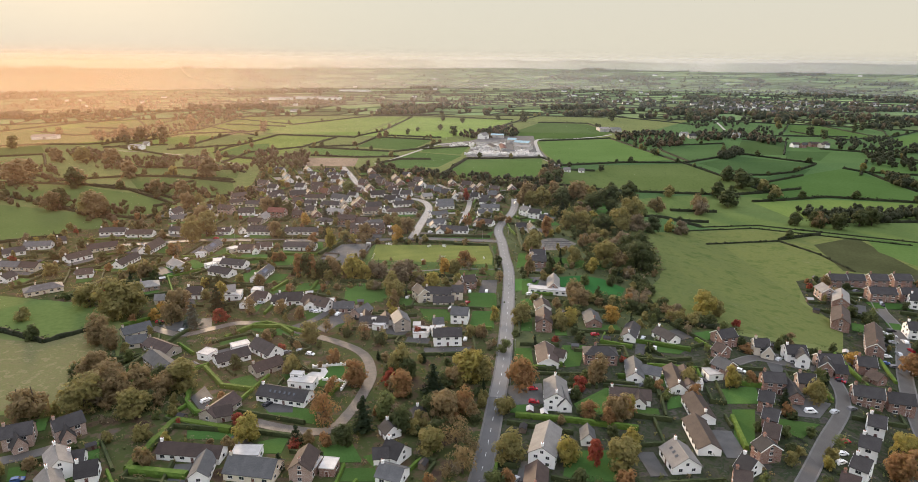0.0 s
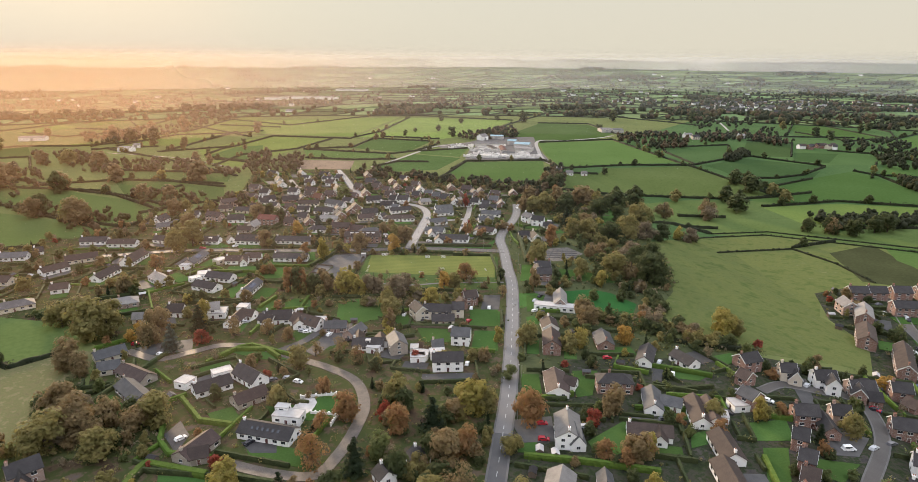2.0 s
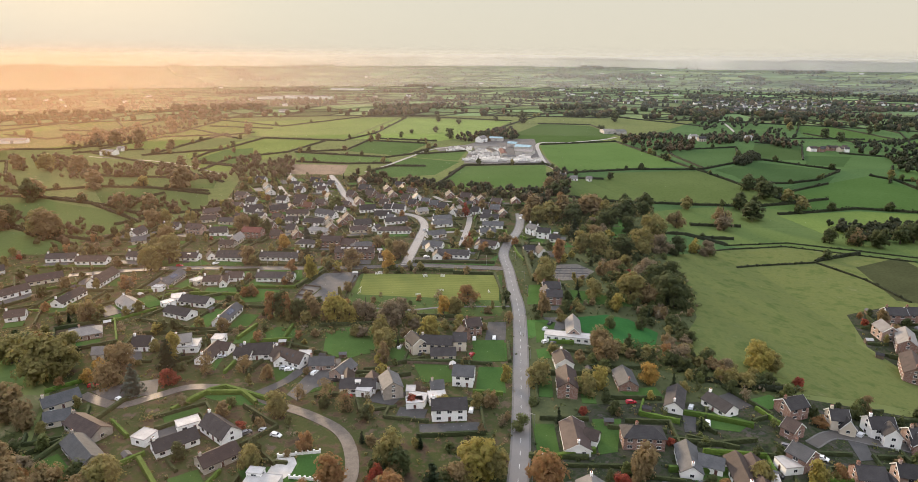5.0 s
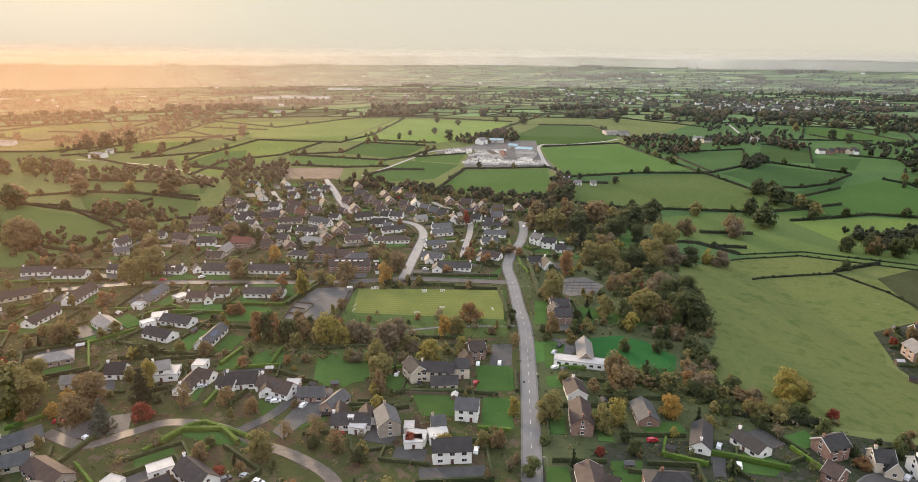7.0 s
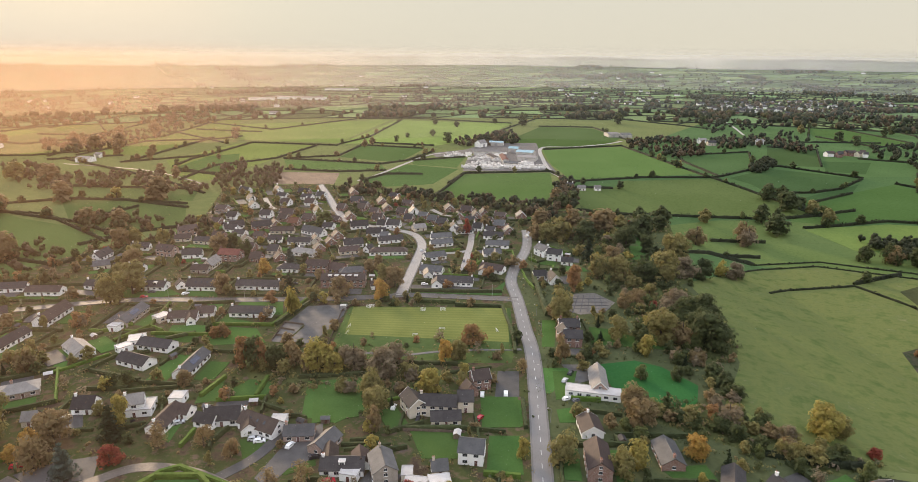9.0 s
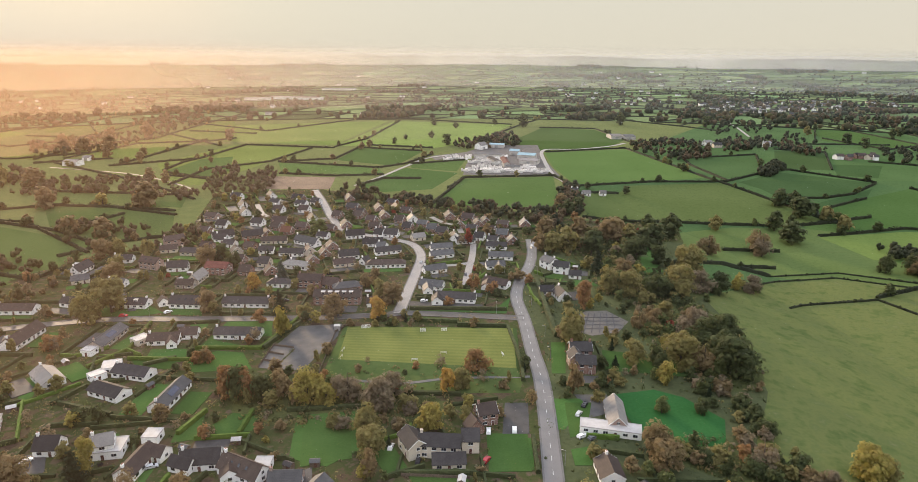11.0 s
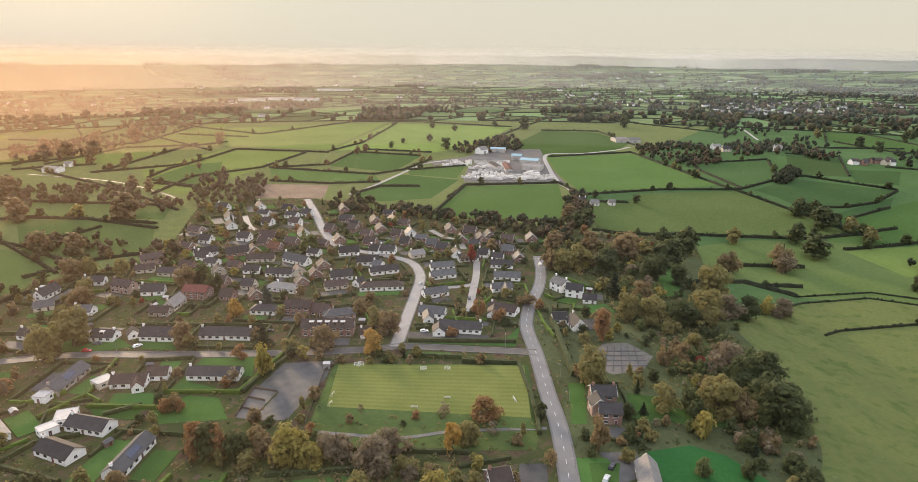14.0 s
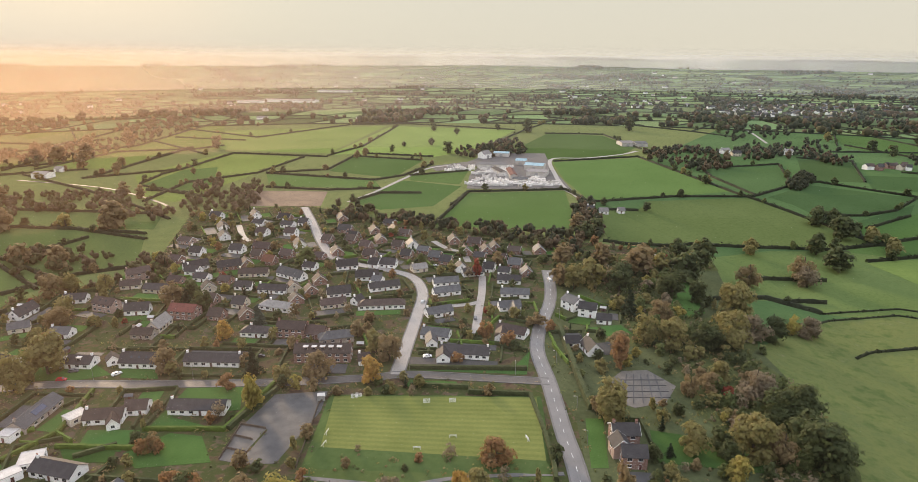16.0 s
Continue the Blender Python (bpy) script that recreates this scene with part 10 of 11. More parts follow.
car(45.8, 358.3, 60, (0.02, 0.02, 0.025), 'black')
car(42.2, 351.8, 60, (0.45, 0.46, 0.47), 'silver')
car(6.6, 340.4, 85, (0.75, 0.75, 0.74), 'white')
car(51.9, 572.0, 100, (0.75, 0.75, 0.74), 'white')
car(-26.2, 535.4, 80, (0.45, 0.46, 0.47), 'silver')
car(-178.7, 446.9, 5, (0.35, 0.02, 0.03), 'red')
car(-19.5, 598.0, 0, (0.45, 0.46, 0.47), 'silver')
car(2.7, 511.4, 90, (0.12, 0.12, 0.13), 'grey')
car(-82.1, 511.8, 10, (0.02, 0.02, 0.025), 'black')
car(18.5, 172.0, 60, (0.45, 0.46, 0.47), 'silver')
car(-98.3, 219.1, 50, (0.75, 0.75, 0.74), 'white')
car(134.9, 213.7, 5, (0.75, 0.75, 0.74), 'white', van=True)
lamp_post(38.4, 398.1, 180)
lamp_post(39.3, 421.6, 180)
lamp_post(37.7, 461.4, 180)
lamp_post(47.7, 511.2, 180)
lamp_post(32.3, 354.9, 180)
lamp_post(31.3, 320.5, 180)
lamp_post(26.3, 264.7, 180)
lamp_post(21.6, 232.4, 180)
lamp_post(17.7, 450.5, 90)
lamp_post(-29.2, 455.2, 90)
lamp_post(-165.0, 446.8, 90)
lamp_post(-122.6, 447.5, 90)

# ---- gardens ----
def inside(x, y, poly):
    hit = False
    for (ax, ay), (bx, by) in zip(poly, poly[1:] + poly[:1]):
        if (ay > y) != (by > y) and x < (bx - ax) * (y - ay) / (by - ay) + ax:
            hit = not hit
    return hit


def near_house(x, y, gap):
    for hx, hy, rot, L, W in HOUSES:
        dx, dy = x - hx, y - hy
        if abs(dx) + abs(dy) > 40:
            continue
        c, s = math.cos(radians(rot)), math.sin(radians(rot))
        if abs(dx * c + dy * s) < L / 2 + gap and abs(-dx * s + dy * c) < W / 2 + gap:
            return True
    return False


def near_road(x, y, gap):
    for line, w in ROADS:
        for q in line:
            if abs(q.x - x) < w / 2 + gap + 4 and abs(q.y - y) < w / 2 + gap + 4:
                break
        else:
            continue
        for a, b in zip(line, line[1:]):
            d = b - a
            k = max(0, min(1, ((x - a.x) * d.x + (y - a.y) * d.y) / max(d.length_squared, 1e-6)))
            if math.hypot(a.x + d.x * k - x, a.y + d.y * k - y) < w / 2 + gap:
                return True
    return False


HARD = [p for n_, p in SHEETS if n_ in ("pitch", "car_park", "yard", "driveway")]
SOFT = [p for n_, p in SHEETS if n_ in ("lawn", "field")]
SCRUB = [p for n_, p in SHEETS if n_ == "scrub_floor"]
VILLAGE = [p for n_, p in SHEETS if n_ == "garden_ground"][0]


def free(x, y, house_gap, road_gap, soft=True):
    return not (near_house(x, y, house_gap) or near_road(x, y, road_gap) or any(inside(x, y, p) for p in HARD) or (soft and any(inside(x, y, p) for p in SOFT)))


def garden_hedges():
    """Boundary hedges and a small lawn beside each house that stands in the village."""
    rr = random.Random(31)
    join = {"darkhedge": bmesh.new(), "clipped": bmesh.new()}

    def trim(run):
        m_ = "darkhedge" if rr.random() < 0.85 else "clipped"
        clipped_hedge(1.1, 1.3 + rr.random() * 0.7, m_, run[0], run[-1], into=join[m_])

    for hx, hy, rot, L, W in list(HOUSES):
        if L < 7 or not inside(hx, hy, VILLAGE):
            continue
        m = pose(hx, hy, 0, 0, 0, rot)
        a, b = L / 2 + 4.5 + rr.random() * 2, W / 2 + 8 + rr.random() * 4
        for p0, p1 in (((-a, -b), (-a, b)), ((-a, b), (a, b)), ((a, b), (a, -b)), ((a, -b), (-a, -b))):
            if rr.random() < 0.35:
                continue
            q0, q1 = m @ Vector((*p0, 0)), m @ Vector((*p1, 0))
            run = []
            n = 8
            for k in range(n + 1):
                q = q0.lerp(q1, k / n)
                if free(q.x, q.y, 1.0, 1.2):
                    run.append((q.x, q.y))
                    continue
                if len(run) > 2:
                    trim(run)
                run = []
            if len(run) > 2:
                trim(run)
        for sgn in (-1, 1):
            if rr.random() < 0.75:
                y0, y1 = sgn * (W / 2 + 1.6), sgn * (b - 0.9)
                x0, x1 = -a * rr.uniform(0.3, 0.9), a * rr.uniform(0.3, 0.9)
                c = [m @ Vector((x, y, 0)) for x, y in ((x0, y0), (x1, y0), (x1, y1), (x0, y1), ((x0 + x1) / 2, (y0 + y1) / 2))]
                if all(free(q.x, q.y, 0.6, 0.8) for q in c):
                    poly = [(q.x, q.y) for q in c[:4]]
                    green = rr.random() < 0.55
                    SOFT.append(poly) if green else HARD.append(poly)
                    if green:
                        sheet("lawn", poly, 0.02, M["lawn"], "small mown garden lawn", "lawn")
                    else:
                        sheet("driveway", poly, 0.02, M["drive"], "dark tarmac drive before a house", "driveway")

    for m_, bm in join.items():
        bmesh.ops.recalc_face_normals(bm, faces=bm.faces)
        tagged(new("garden_hedges", mesh_of("garden_hedges", bm, M[m_])), "low garden hedges dividing the plots", "hedge", kind="stuff")

    made = 0
    for hx, hy, rot, L, W in list(HOUSES):
        if L > 8 and hy < 520 and made < 44 and rr.random() < 0.4 and inside(hx, hy, VILLAGE):
            q = pose(hx, hy, 0, 0, 0, rot) @ Vector((rr.choice((-1, 1)) * (L / 2 + 2.5), W / 2 + 5 + rr.random() * 3, 0))
            if free(q.x, q.y, 2.5, 2.0, False):
                garden_shed(q.x, q.y, rot + rr.choice((0, 90)), rr.choice(("grey", "slate", "flat")))
                made += 1


garden_hedges()


def shrubs():
    rg = np.random.default_rng(11)
    rr = random.Random(12)
    xs, ys = [p[0] for p in VILLAGE], [p[1] for p in VILLAGE]
    C = {k: [] for k in ("dark", "olive", "brown", "green", "bare")}
    mix = ["dark"] * 5 + ["olive"] * 6 + ["brown"] * 7 + ["green"] * 4 + ["bare"] * 3 + ["olive"] * 2 + ["dark"] * 2
    for _ in range(17000):
        y = min(ys) + (max(ys) - min(ys)) * rr.random()
        x = min(xs) + (max(xs) - min(xs)) * rr.random()
        if y < 165 or abs(x) > 0.85 * y + 40 or not inside(x, y, VILLAGE) or not free(x, y, 0.6, 0.8):
            continue
        s = (0.7 + 1.9 * rr.random() ** 2) * 0.8
        C[rr.choice(mix if x < 20 else ("dark", "dark", "dark", "green", "olive", "brown"))].append(clump_arrays(0.32, np.array([x, y, s * 0.6]), s, 12, rg, 0.85))
    for poly in SCRUB:
        px, py = [p[0] for p in poly], [p[1] for p in poly]
        for _ in range(int((max(px) - min(px)) * (max(py) - min(py)) / 14)):
            x, y = rr.uniform(min(px), max(px)), rr.uniform(min(py), max(py))
            if inside(x, y, poly) and not near_house(x, y, 1.5) and not near_road(x, y, 1.0) and not any(inside(x, y, p) for p in HARD):
                s = 1.0 + 1.6 * rr.random() ** 2
                C[rr.choice(("dark", "dark", "olive", "brown", "bare"))].append(clump_arrays(0.5, np.array([x, y, s * 0.55]), s, 14, rg, 0.8))
    for col, lst in C.items():
        v = np.concatenate(lst)
        tagged(new("garden_shrubs", from_arrays("garden_shrubs", v, quads(len(v) // 4), RAGGED[col])), f"{TREEWORD[col]} low garden shrubs round the houses", "shrubs", kind="stuff")
    mix = [("round", "brown")] * 5 + [("round", "olive")] * 5 + [("bush", "brown")] * 3 + [("bush", "dark")] * 3 + [("round", "dark")] * 3 + [("conifer", "conifer")] * 2 + [("bare", "bare")] * 4 + [("round", "orange")] * 2 + [("tall", "olive")] * 2 + [("round", "yellow"), ("bush", "red"), ("bush", "olive"), ("bush", "green"), ("round", "green")]
    done = 0
    while done < 950:
        y = 165 + (max(ys) - 165) * rr.random()
        x = min(xs) + (max(xs) - min(xs)) * rr.random()
        if abs(x) > 0.85 * y + 30 or not inside(x, y, VILLAGE) or not free(x, y, 1.6, 2.0):
            continue
        sh, col = rr.choice(mix)
        if x > 20 and col in ("brown", "bare", "olive") and rr.random() < 0.6:
            col = rr.choice(("dark", "dark", "green"))
        h = rr.uniform(3.6, 7.6) if sh != "bush" else rr.uniform(2.2, 4.5)
        mass_tree(x, y, h, h * {"round": 0.85, "bush": 1.15, "tall": 0.5, "bare": 0.8, "conifer": 0.42}[sh], sh, col)
        done += 1


shrubs()


def wood(n, lo, hi, mix, *poly):
    """Trees close together inside an outline."""
    rr = random.Random(int(abs(poly[0][0]) * 3 + n))
    xs, ys = [p[0] for p in poly], [p[1] for p in poly]
    done = tries = 0
    while done < n and tries < n * 60:
        tries += 1
        x, y = rr.uniform(min(xs), max(xs)), rr.uniform(min(ys), max(ys))
        if not inside(x, y, list(poly)) or near_house(x, y, 2) or near_road(x, y, 1.5) or any(inside(x, y, p) for p in HARD):
            continue
        h = rr.uniform(lo, hi)
        sh, col = rr.choice(mix)
        mass_tree(x, y, h, h * (1.2 if sh == "bush" else 0.42 if sh == "conifer" else rr.uniform(0.8, 1.05)), sh, col)
        done += 1


def far_wood(n, lo, hi, cols, *poly):
    """A far belt of trees, one mass of crowns."""
    rr = random.Random(int(abs(poly[0][0]) * 3 + n))
    rg = np.random.default_rng(n)
    xs, ys = [p[0] for p in poly], [p[1] for p in poly]
    C = {c: Crowns() for c in set(cols)}
    done = tries = 0
    while done < n and tries < n * 60:
        tries += 1
        x, y = rr.uniform(min(xs), max(xs)), rr.uniform(min(ys), max(ys))
        if not inside(x, y, list(poly)) or near_house(x, y, 2) or near_road(x, y, 1.5):
            continue
        h = rr.uniform(lo, hi) * 1.1
        col = rr.choice(cols)
        for k in range(4):
            q = h * (0.34 - 0.05 * k)
            C[col].add(x + rr.uniform(-1, 1) * q * 0.9, y + rr.uniform(-1, 1) * q * 0.9, h * (0.34 + 0.13 * k), q * rr.uniform(0.7, 1.0), q * rr.uniform(0.8, 1.15), rg, False, 11)
        done += 1
    for col, lst in sorted(C.items()):
        key = {"dark": "fardark", "green": "fardark", "brown": "farbrown", "olive": "farolive"}[col]
        lst.build("woodland", key, f"{TREEWORD[key]} trees in a dense belt")


wood(60, 4.5, 8.5, [('wide', 'dark'), ('wide', 'green'), ('round', 'olive'), ('round', 'brown'), ('bush', 'green'), ('bush', 'bare'), ('round', 'dark'), ('bush', 'olive'), ('round', 'yellow')], (55.9, 580.6), (84.3, 616.7), (129.5, 630.2), (177.0, 616.7), (166.7, 569.6), (144.8, 580.5), (125.9, 569.7), (105.1, 549.6), (125.0, 510.8), (151.3, 499.3), (141.2, 472.5), (106.8, 444.6), (90.6, 449.9), (90.3, 472.9), (80.9, 479.2), (81.8, 514.9), (68.5, 559.5))
wood(34, 4, 7.5, [('wide', 'dark'), ('wide', 'green'), ('round', 'olive'), ('round', 'brown'), ('bush', 'green'), ('bush', 'bare'), ('round', 'dark'), ('bush', 'olive'), ('round', 'yellow')], (96.5, 444.7), (138.2, 466.4), (139.6, 425.1), (132.2, 383.5), (122.6, 368.7), (97.9, 369.0), (97.1, 387.1), (92.4, 404.9), (89.2, 425.6))
wood(18, 4.5, 7.5, [('wide', 'brown'), ('wide', 'olive'), ('bush', 'dark'), ('bush', 'bare'), ('wide', 'dark')], (-152.1, 216.7), (-167.3, 250.5), (-159.4, 262.1), (-136.6, 237.8), (-114.8, 235.6), (-108.9, 227.0), (-112.0, 212.9), (-127.6, 208.7))
wood(22, 4, 7, [('bush', 'dark'), ('bush', 'brown'), ('bush', 'olive')], (74.5, 341.6), (94.4, 334.1), (103.9, 316.1), (118.2, 307.9), (140.0, 289.5), (123.5, 289.6), (98.7, 304.1), (72.1, 324.9))
wood(14, 4, 8, [('round', 'brown'), ('round', 'olive'), ('bush', 'dark'), ('bare', 'brown')], (-35.3, 241.6), (14.4, 242.3), (9.4, 178.5), (-3.9, 171.5), (-15.8, 181.4), (-20.6, 214.0))
wood(8, 3, 6, [('bush', 'brown'), ('bush', 'bare'), ('bush', 'olive')], (-52.2, 352.7), (-3.9, 359.5), (-2.4, 338.9), (-49.3, 336.3))
wood(30, 3.5, 6.5, [('bush', 'dark'), ('bush', 'brown'), ('bush', 'bare'), ('round', 'olive'), ('bush', 'dark')], (89, 372), (112, 372), (109, 345), (121, 309), (104, 304), (95, 330), (99, 345))
far_wood(130, 5, 10, ['dark', 'brown', 'olive'], (-121.7, 768.8), (-76.3, 746.9), (-44.0, 726.4), (-13.8, 701.6), (41.8, 679.0), (88.3, 667.6), (84.3, 616.7), (58.7, 637.2), (31.1, 662.7), (-13.7, 678.9), (-47.4, 701.5), (-81.0, 701.4), (-114.8, 730.0))
far_wood(72, 6, 11, ['brown', 'olive'], (-261.4, 784.2), (-272.6, 875.6), (-211.1, 857.7), (-179.5, 784.9), (-189.8, 746.2), (-238.6, 739.6))
far_wood(80, 5, 10, ['brown', 'olive', 'brown'], (-460.5, 782.6), (-411.6, 808.0), (-333.3, 808.7), (-248.7, 739.5), (-242.4, 700.7), (-324.1, 739.1), (-399.0, 738.6), (-421.6, 728.4))
far_wood(60, 4, 9, ['brown', 'olive'], (-317.9, 616.8), (-306.6, 636.9), (-265.7, 630.0), (-218.8, 616.8), (-191.9, 630.1), (-180.1, 570.4), (-206.1, 550.7), (-265.8, 570.6), (-294.3, 581.3))
far_wood(108, 6, 11, ['dark', 'brown'], (271.7, 1114.7), (358.9, 1152.1), (378.4, 1053.3), (335.3, 963.0), (287.5, 942.6), (257.2, 1026.8))
far_wood(90, 6, 11, ['dark', 'brown'], (418.9, 1135.6), (521.2, 1120.5), (527.7, 1032.0), (491.9, 986.4), (471.4, 1045.3), (375.7, 1029.0))
far_wood(72, 6, 11, ['dark'], (406.0, 925.7), (400.1, 890.6), (360.9, 843.2), (346.9, 828.7), (353.2, 858.1))
far_wood(72, 6, 10, ['dark', 'brown'], (104.2, 775.1), (126.2, 787.4), (106.9, 659.7), (86.7, 659.7))
far_wood(108, 6, 12, ['dark', 'brown'], (1020.8, 1525.4), (799.7, 1575.2), (757.4, 1460.3), (837.3, 1282.9))
far_wood(72, 6, 12, ['brown', 'dark'], (-126.9, 1736.9), (44.2, 1828.4), (24.3, 1629.3), (-131.5, 1621.7))
far_wood(126, 6, 11, ['brown', 'olive', 'dark'], (-628.2, 1082.8), (-565.0, 1140.8), (-524.5, 1319.6), (-488.7, 1411.8), (-464.3, 1347.6), (-470.1, 1086.5), (-498.5, 949.5), (-552.0, 968.4))
far_wood(108, 6, 10, ['dark', 'brown'], (2.6, 1108.4), (99.3, 1223.9), (101.6, 1088.7), (65.6, 1056.8), (1.4, 1035.9))
far_wood(80, 5, 10, ['brown', 'olive'], (-572.0, 689.5), (-520.9, 770.6), (-432.6, 694.4), (-411.5, 601.0), (-478.1, 599.0))
far_wood(70, 4, 9, ['brown', 'olive'], (-449.8, 561.4), (-403.0, 587.9), (-307.2, 553.6), (-228.5, 493.0), (-248.4, 457.6), (-345.5, 530.1), (-387.8, 518.4))
far_wood(54, 5, 9, ['dark'], (299.7, 536.7), (410.6, 550.6), (384.0, 512.3), (288.3, 496.6))
far_wood(40, 6, 11, ['brown', 'olive'], (-560.6, 856.8), (-518.5, 880.8), (-451.2, 830.1), (-404.4, 753.6), (-452.8, 764.6), (-512.3, 779.9))
far_wood(40, 6, 11, ['brown', 'olive'], (-425.8, 774.4), (-418.9, 811.6), (-355.0, 786.1), (-302.2, 802.1), (-285.8, 737.6), (-333.3, 735.8), (-390.9, 714.3))
far_wood(60, 6, 11, ['brown', 'olive'], (-906.2, 1367.7), (-906.2, 1517.8), (-746.1, 1530.1), (-727.8, 1314.9), (-818.6, 1249.7))
far_wood(50, 6, 11, ['brown', 'olive'], (-615.0, 1388.0), (-542.3, 1545.8), (-513.3, 1423.3), (-562.3, 1265.9))
far_wood(60, 6, 11, ['brown', 'olive'], (-1198.3, 1678.5), (-1094.1, 2064.4), (-784.2, 1899.5), (-827.7, 1669.7), (-950.1, 1435.8))
far_wood(70, 6, 11, ['dark', 'dark', 'green'], (626.5, 1053.2), (706.9, 1072.7), (690.7, 952.9), (629.3, 864.8), (584.4, 906.4), (565.8, 947.2))
far_wood(50, 6, 10, ['dark', 'dark', 'green'], (297.1, 552.0), (308.3, 543.4), (374.9, 534.4), (399.8, 535.1), (384.0, 512.3), (285.3, 491.0))
far_wood(50, 6, 11, ['dark', 'dark', 'green'], (575.7, 906.0), (613.5, 874.6), (578.0, 791.0), (542.5, 748.0), (519.0, 788.8))
far_wood(40, 6, 11, ['dark', 'olive'], (493.9, 727.0), (490.1, 664.7), (468.5, 633.7), (465.8, 663.9))
far_wood(60, 6, 11, ['dark', 'dark', 'green'], (529.2, 1467.6), (609.4, 1403.6), (567.0, 1089.5), (518.4, 1011.2), (464.5, 1084.1), (424.4, 1169.1))
far_wood(60, 6, 12, ['dark'], (930.8, 1424.9), (803.5, 1190.3), (933.6, 1301.8), (1075.5, 1505.6))
far_wood(120, 7, 12, ['dark', 'dark', 'green'], (990.5, 2932.9), (1808.9, 2559.0), (1384.1, 1948.8), (712.7, 2098.9))
build_masses()

# ---- far country ----
def far_country():
    """Irregular fields with hedges, trees and farms from 1.5 km out to the ridge."""
    rg = np.random.default_rng(5)
    V, Fc, H, HF, hk = [], [], [], [], 0
    C = {c: Crowns() for c in ("fardark", "farbrown", "farolive")}

    def crown(x, y, size):
        warm = 0.75 if x < 0.05 * y else 0.4
        col = "fardark" if rg.random() > warm else "farbrown" if rg.random() < 0.6 else "farolive"
        far = math.hypot(x, y) > 2300
        C[col].add(x, y, far_z(x, y) + size * 0.55, size * (0.45 + 0.2 * rg.random()), size * 0.6, rg, False, 0 if far else 6)

    for r0, r1, rows, width in ((1480, 2700, 12, 3.4), (2700, 4720, 21, 1.9)):
        n = int(104 / width)
        node = {}
        for j in range(rows + 1):
            for i in range(n + 1):
                r = r0 + (r1 - r0) * j / rows
                inner = 0 < j < rows
                r += rg.normal() * 24 if inner else 0
                a = radians(-52 + width * (i + (rg.normal() * 0.2 if inner else 0) + 0.5 * (j % 2))) + (r - 1480) / 9000
                node[i, j] = (r * math.sin(a), r * math.cos(a))
        for j in range(rows):
            for i in range(n):
                q = [node[i, j], node[i + 1, j], node[i + 1, j + 1], node[i, j + 1]]
                k = len(V)
                V += [(x, y, far_z(x, y) + 0.25) for x, y in q]
                Fc.append((k, k + 1, k + 2, k + 3))
                cx, cy = np.mean(q, axis=0)
                side, far = cx / cy, math.hypot(cx, cy)
                leafy = 0.5 if side > 0.16 and far < 3600 else 0.24 if side < -0.3 else 0.26
                for a, b in ((q[0], q[1]), (q[0], q[3])):
                    if rg.random() < 0.12:
                        continue
                    hv, hf = hedge_heart([a, b], 3.6, 2.3, rg, 24.0, far_z)
                    H.append(hv)
                    HF.append(hf + hk)
                    hk += len(hv)
                    ln = math.hypot(b[0] - a[0], b[1] - a[1])
                    for s in np.arange(0, 1, 13 / ln):
                        if rg.random() < leafy * (0.85 if far < 2100 else 0.42):
                            crown(a[0] + (b[0] - a[0]) * s + rg.normal() * 3, a[1] + (b[1] - a[1]) * s + rg.normal() * 3, (7 + 6 * rg.random()) * (1 if far < 2100 else 0.75))
                if rg.random() < ((0.1 if far < 2050 else 0.2) if side > 0.16 and far < 3600 else 0.06):
                    for _ in range(45):
                        u, w = rg.random(2)
                        crown(*[(q[0][m] * (1 - u) + q[1][m] * u) * (1 - w) + (q[3][m] * (1 - u) + q[2][m] * u) * w for m in (0, 1)], 8 + 6 * rg.random())
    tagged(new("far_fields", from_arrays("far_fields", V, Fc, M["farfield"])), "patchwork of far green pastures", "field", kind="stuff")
    tagged(new("far_hedgerows", from_arrays("far_hedgerows", np.concatenate(H), np.concatenate(HF), LEAF["hedge"])), "far dark hedgerows between pastures", "hedgerow", kind="stuff")
    for x0, x1, y0, y1, count in ((620, 1250, 1600, 1980, 210), (480, 640, 1500, 1700, 40), (-150, 500, 1900, 2300, 160)):
        for _ in range(count):
            crown(x0 + (x1 - x0) * rg.random(), y0 + (y1 - y0) * rg.random(), 4 + 4 * rg.random())
    for col, lst in C.items():
        lst.build("far_trees", col, f"{TREEWORD[col]} trees scattered over far fields")


far_country()

for k in range(34):
    far_x = rng.uniform(-0.66, 0.45)
    far_y = rng.choice((1500, 1750, 2000, 2300, 2700, 3200)) + rng.uniform(0, 250)
    far_house(far_x * far_y, far_y, rng.uniform(-40, 40), rng.uniform(12, 26), rng.choice(("slate", "pale", "grey")), "white")


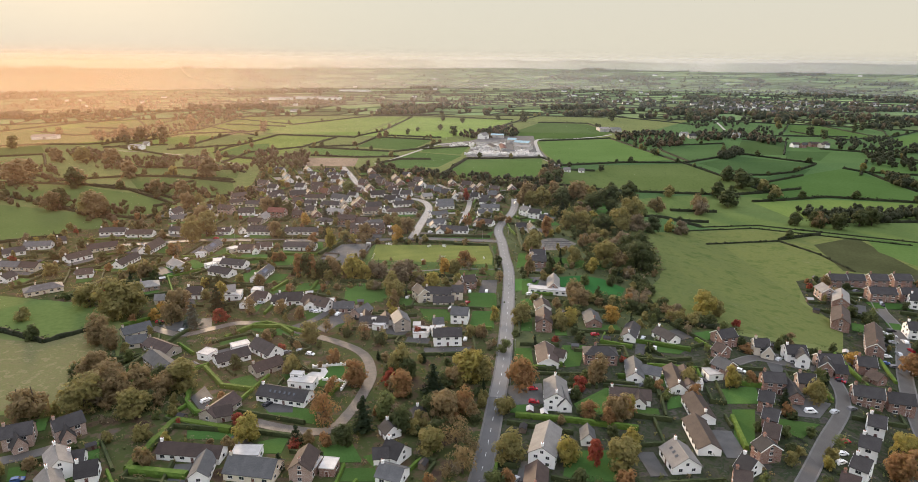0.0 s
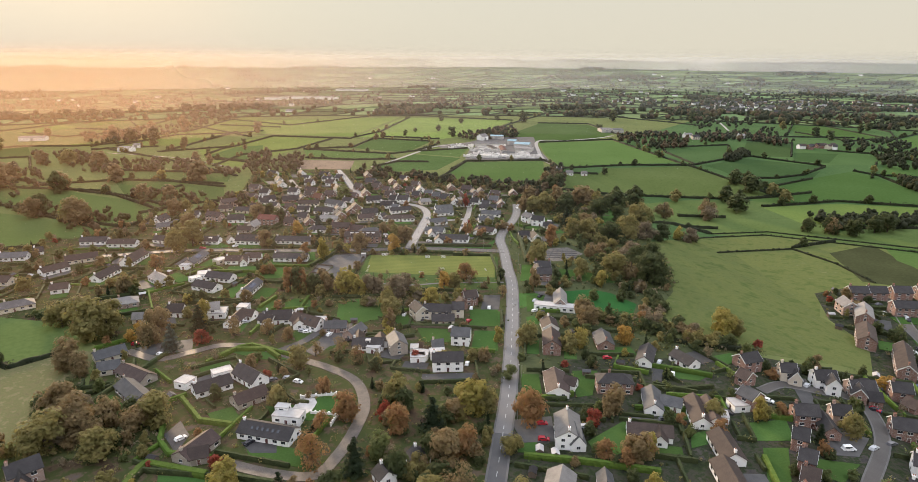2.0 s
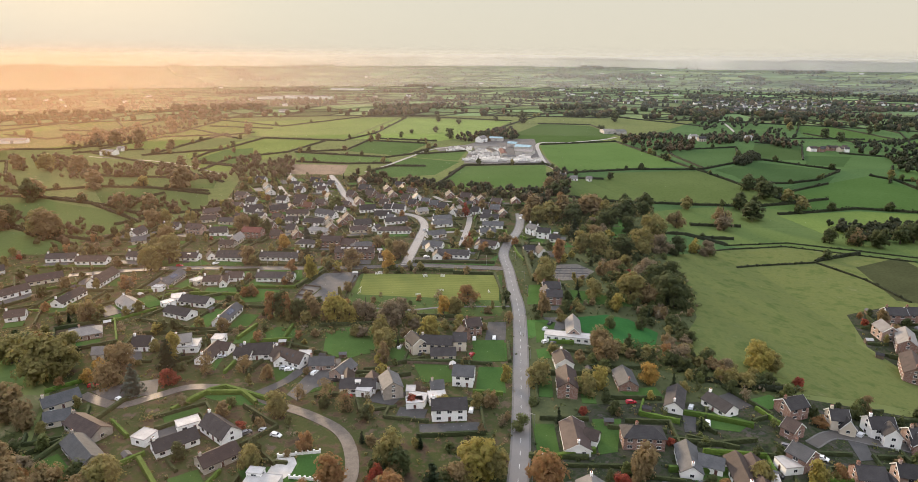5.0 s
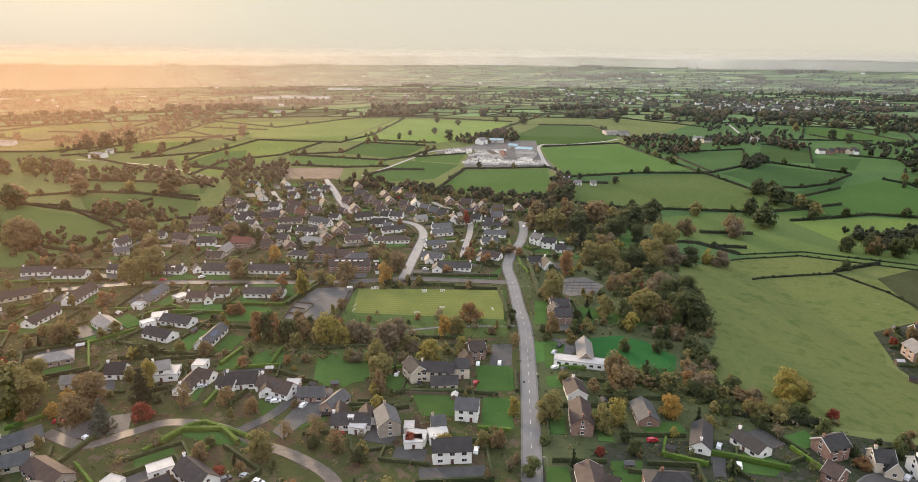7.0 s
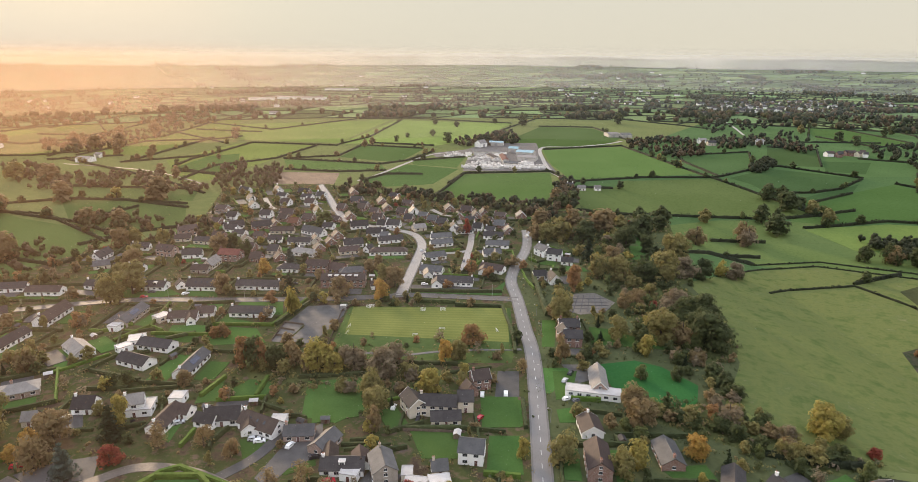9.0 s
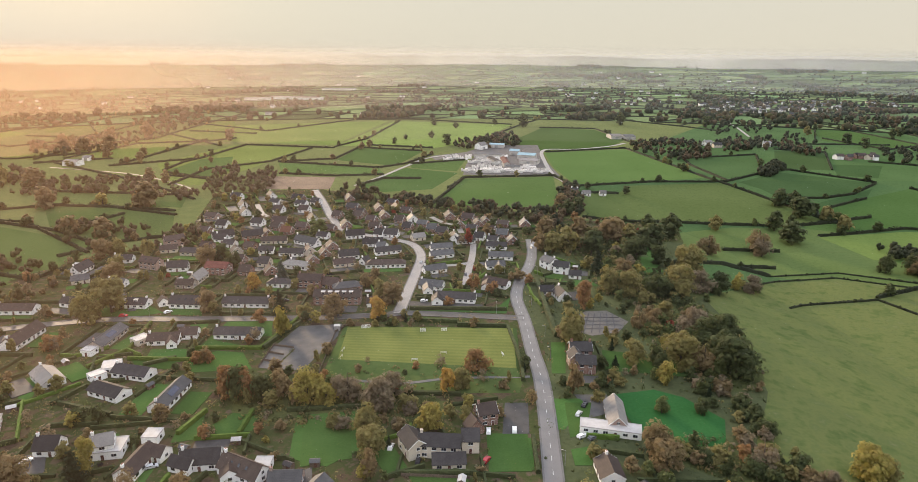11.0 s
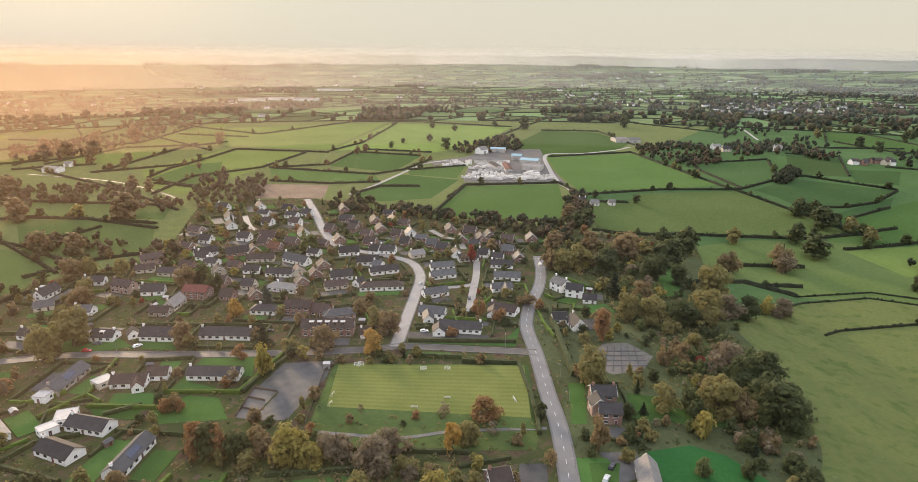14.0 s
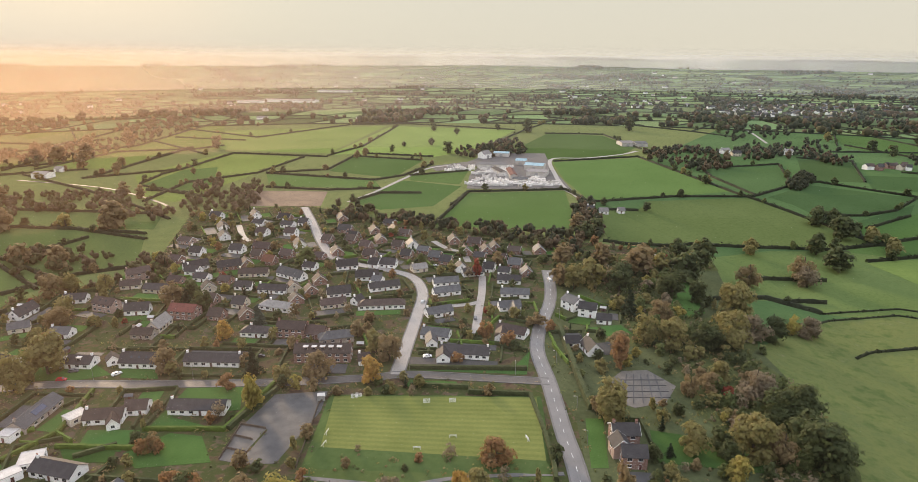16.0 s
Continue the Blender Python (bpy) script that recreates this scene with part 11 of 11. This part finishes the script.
def mist_mat(dense, sunny, cool, glow):
    """Thin mist: it lets most light through, scatters the rest, and thins out with height; the sun's glow is put in as
    a denser, warmer tint towards that side.
    """
    m = bpy.data.materials.new("thin_mist")
    m.use_nodes = True
    n, l = m.node_tree.nodes, m.node_tree.links
    n.remove(n["Principled BSDF"])
    tc = n.new("ShaderNodeTexCoord")
    sp = n.new("ShaderNodeSeparateXYZ")
    l.new(tc.outputs["Object"], sp.inputs[0])
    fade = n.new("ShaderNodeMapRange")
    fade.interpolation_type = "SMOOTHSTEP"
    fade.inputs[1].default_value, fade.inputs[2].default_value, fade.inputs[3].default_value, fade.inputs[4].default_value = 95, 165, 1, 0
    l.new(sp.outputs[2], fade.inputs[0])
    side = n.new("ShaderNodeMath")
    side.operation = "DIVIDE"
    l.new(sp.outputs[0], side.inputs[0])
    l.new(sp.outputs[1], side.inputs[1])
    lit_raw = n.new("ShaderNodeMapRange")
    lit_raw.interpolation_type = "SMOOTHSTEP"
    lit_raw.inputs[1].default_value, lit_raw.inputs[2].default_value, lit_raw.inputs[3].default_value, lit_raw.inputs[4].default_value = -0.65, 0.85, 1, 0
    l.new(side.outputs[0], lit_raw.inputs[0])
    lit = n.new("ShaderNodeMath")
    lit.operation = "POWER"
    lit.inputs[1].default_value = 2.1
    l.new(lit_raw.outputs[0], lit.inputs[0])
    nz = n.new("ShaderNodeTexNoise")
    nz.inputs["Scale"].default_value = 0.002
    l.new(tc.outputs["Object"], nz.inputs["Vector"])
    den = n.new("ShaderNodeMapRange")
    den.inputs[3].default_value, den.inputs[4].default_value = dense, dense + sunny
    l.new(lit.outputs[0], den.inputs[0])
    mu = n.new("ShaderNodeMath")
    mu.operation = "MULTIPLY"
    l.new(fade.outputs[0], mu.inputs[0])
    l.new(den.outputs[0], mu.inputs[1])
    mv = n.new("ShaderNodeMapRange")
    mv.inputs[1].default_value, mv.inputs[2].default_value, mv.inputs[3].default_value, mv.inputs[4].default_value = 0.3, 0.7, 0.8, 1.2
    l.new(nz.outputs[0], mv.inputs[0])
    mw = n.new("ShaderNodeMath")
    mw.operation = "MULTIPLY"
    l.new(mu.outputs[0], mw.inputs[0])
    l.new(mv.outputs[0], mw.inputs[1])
    tr = n.new("ShaderNodeBsdfTranslucent")
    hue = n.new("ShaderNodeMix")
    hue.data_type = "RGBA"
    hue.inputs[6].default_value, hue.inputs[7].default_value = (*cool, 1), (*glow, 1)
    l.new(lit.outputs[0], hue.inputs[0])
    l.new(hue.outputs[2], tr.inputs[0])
    tp = n.new("ShaderNodeBsdfTransparent")
    fin = n.new("ShaderNodeMixShader")
    l.new(mw.outputs[0], fin.inputs[0])
    l.new(tp.outputs[0], fin.inputs[1])
    l.new(tr.outputs[0], fin.inputs[2])
    l.new(fin.outputs[0], n["Material Output"].inputs["Surface"])
    return m


def mist_bank(dist, dense, sunny):
    bm = bmesh.new()
    top, low = [], []
    for k in range(33):
        a = radians(-60 + k * 120 / 32)
        for lst, z in ((top, 280), (low, -1)):
            lst.append(bm.verts.new((dist * math.sin(a), 150 + dist * math.cos(a), z)))
    for k in range(32):
        bm.faces.new((low[k], low[k + 1], top[k + 1], top[k]))
    # Distance haze and the sun's glow are put into these two colours.
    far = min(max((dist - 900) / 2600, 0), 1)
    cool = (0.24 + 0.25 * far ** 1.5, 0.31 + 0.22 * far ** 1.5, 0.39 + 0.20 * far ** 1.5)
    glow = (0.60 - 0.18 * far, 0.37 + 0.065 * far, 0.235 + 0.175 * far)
    tagged(new("mist", mesh_of("mist", bm, mist_mat(dense, sunny, cool, glow))), "thin haze curtain with distance and sun glow put into its colour", "mist", kind="stuff")


# Curtains added for haze and glare; the nearest stand over the village.
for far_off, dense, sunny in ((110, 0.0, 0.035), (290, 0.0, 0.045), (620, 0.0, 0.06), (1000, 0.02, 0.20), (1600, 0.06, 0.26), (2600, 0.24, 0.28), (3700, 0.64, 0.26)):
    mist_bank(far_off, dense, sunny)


# ---- the land falls to a shallow valley east of the village ----
def valley(x, y):
    """Where points drawn on the level plan lie on the land, seen from a start 131 m up: their places, heights and the stretch of distances."""
    k = 1.0
    for _ in range(12):
        drop = np.clip(np.minimum(np.minimum(0.2 * (x * k - 120), 20.0), 0.1 * (820 - y * k)), 0, None)
        k = 1 + drop / 131
    return x * k, y * k, -drop, k


def lay_land():
    creases = (((120, 0), (1, 0)), ((190.9, 0), (1, 0)), ((0, 820), (0, 1)), ((0, 537.9), (0, 1)), ((120, 820), (282.1, 70.9)))
    for ob in [o for o in scene.objects if o.parent is None and o.type in ("MESH", "EMPTY")]:
        if ob.name.split(".")[0] in ("mist", "far_fields", "far_hedgerows", "far_trees"):
            continue
        here = ob.matrix_basis.translation
        if ob.type == "EMPTY" or here.length > 0.01:
            x, y, z, k = (float(q) for q in valley(here.x, here.y))
            if z < 0:
                ob.matrix_basis = Matrix.Translation((x, y, z + here.z)) @ ob.matrix_basis.to_3x3().to_4x4() @ Matrix.Scale(k, 4)
            continue
        for q in (ob, *ob.children):
            co = np.array([c[:] for c in q.bound_box])
            if co[:, 0].max() < 120 or co[:, 1].min() > 820:
                continue
            if ob.get("kind") == "structure" or len(q.data.vertices) < 60:
                bm = bmesh.new()
                bm.from_mesh(q.data)
                for (px, py), (nx, ny) in creases:
                    bmesh.ops.bisect_plane(bm, geom=bm.verts[:] + bm.edges[:] + bm.faces[:], dist=0.001, plane_co=(px, py, 0), plane_no=(nx, ny, 0))
                bm.to_mesh(q.data)
                bm.free()
            v = np.empty(len(q.data.vertices) * 3)
            q.data.vertices.foreach_get("co", v)
            v = v.reshape(-1, 3)
            x, y, z, k = valley(v[:, 0], v[:, 1])
            v = np.stack([x, y, z + v[:, 2] * k], 1)
            q.data.vertices.foreach_set("co", v.ravel())
            q.data.update()


lay_land()
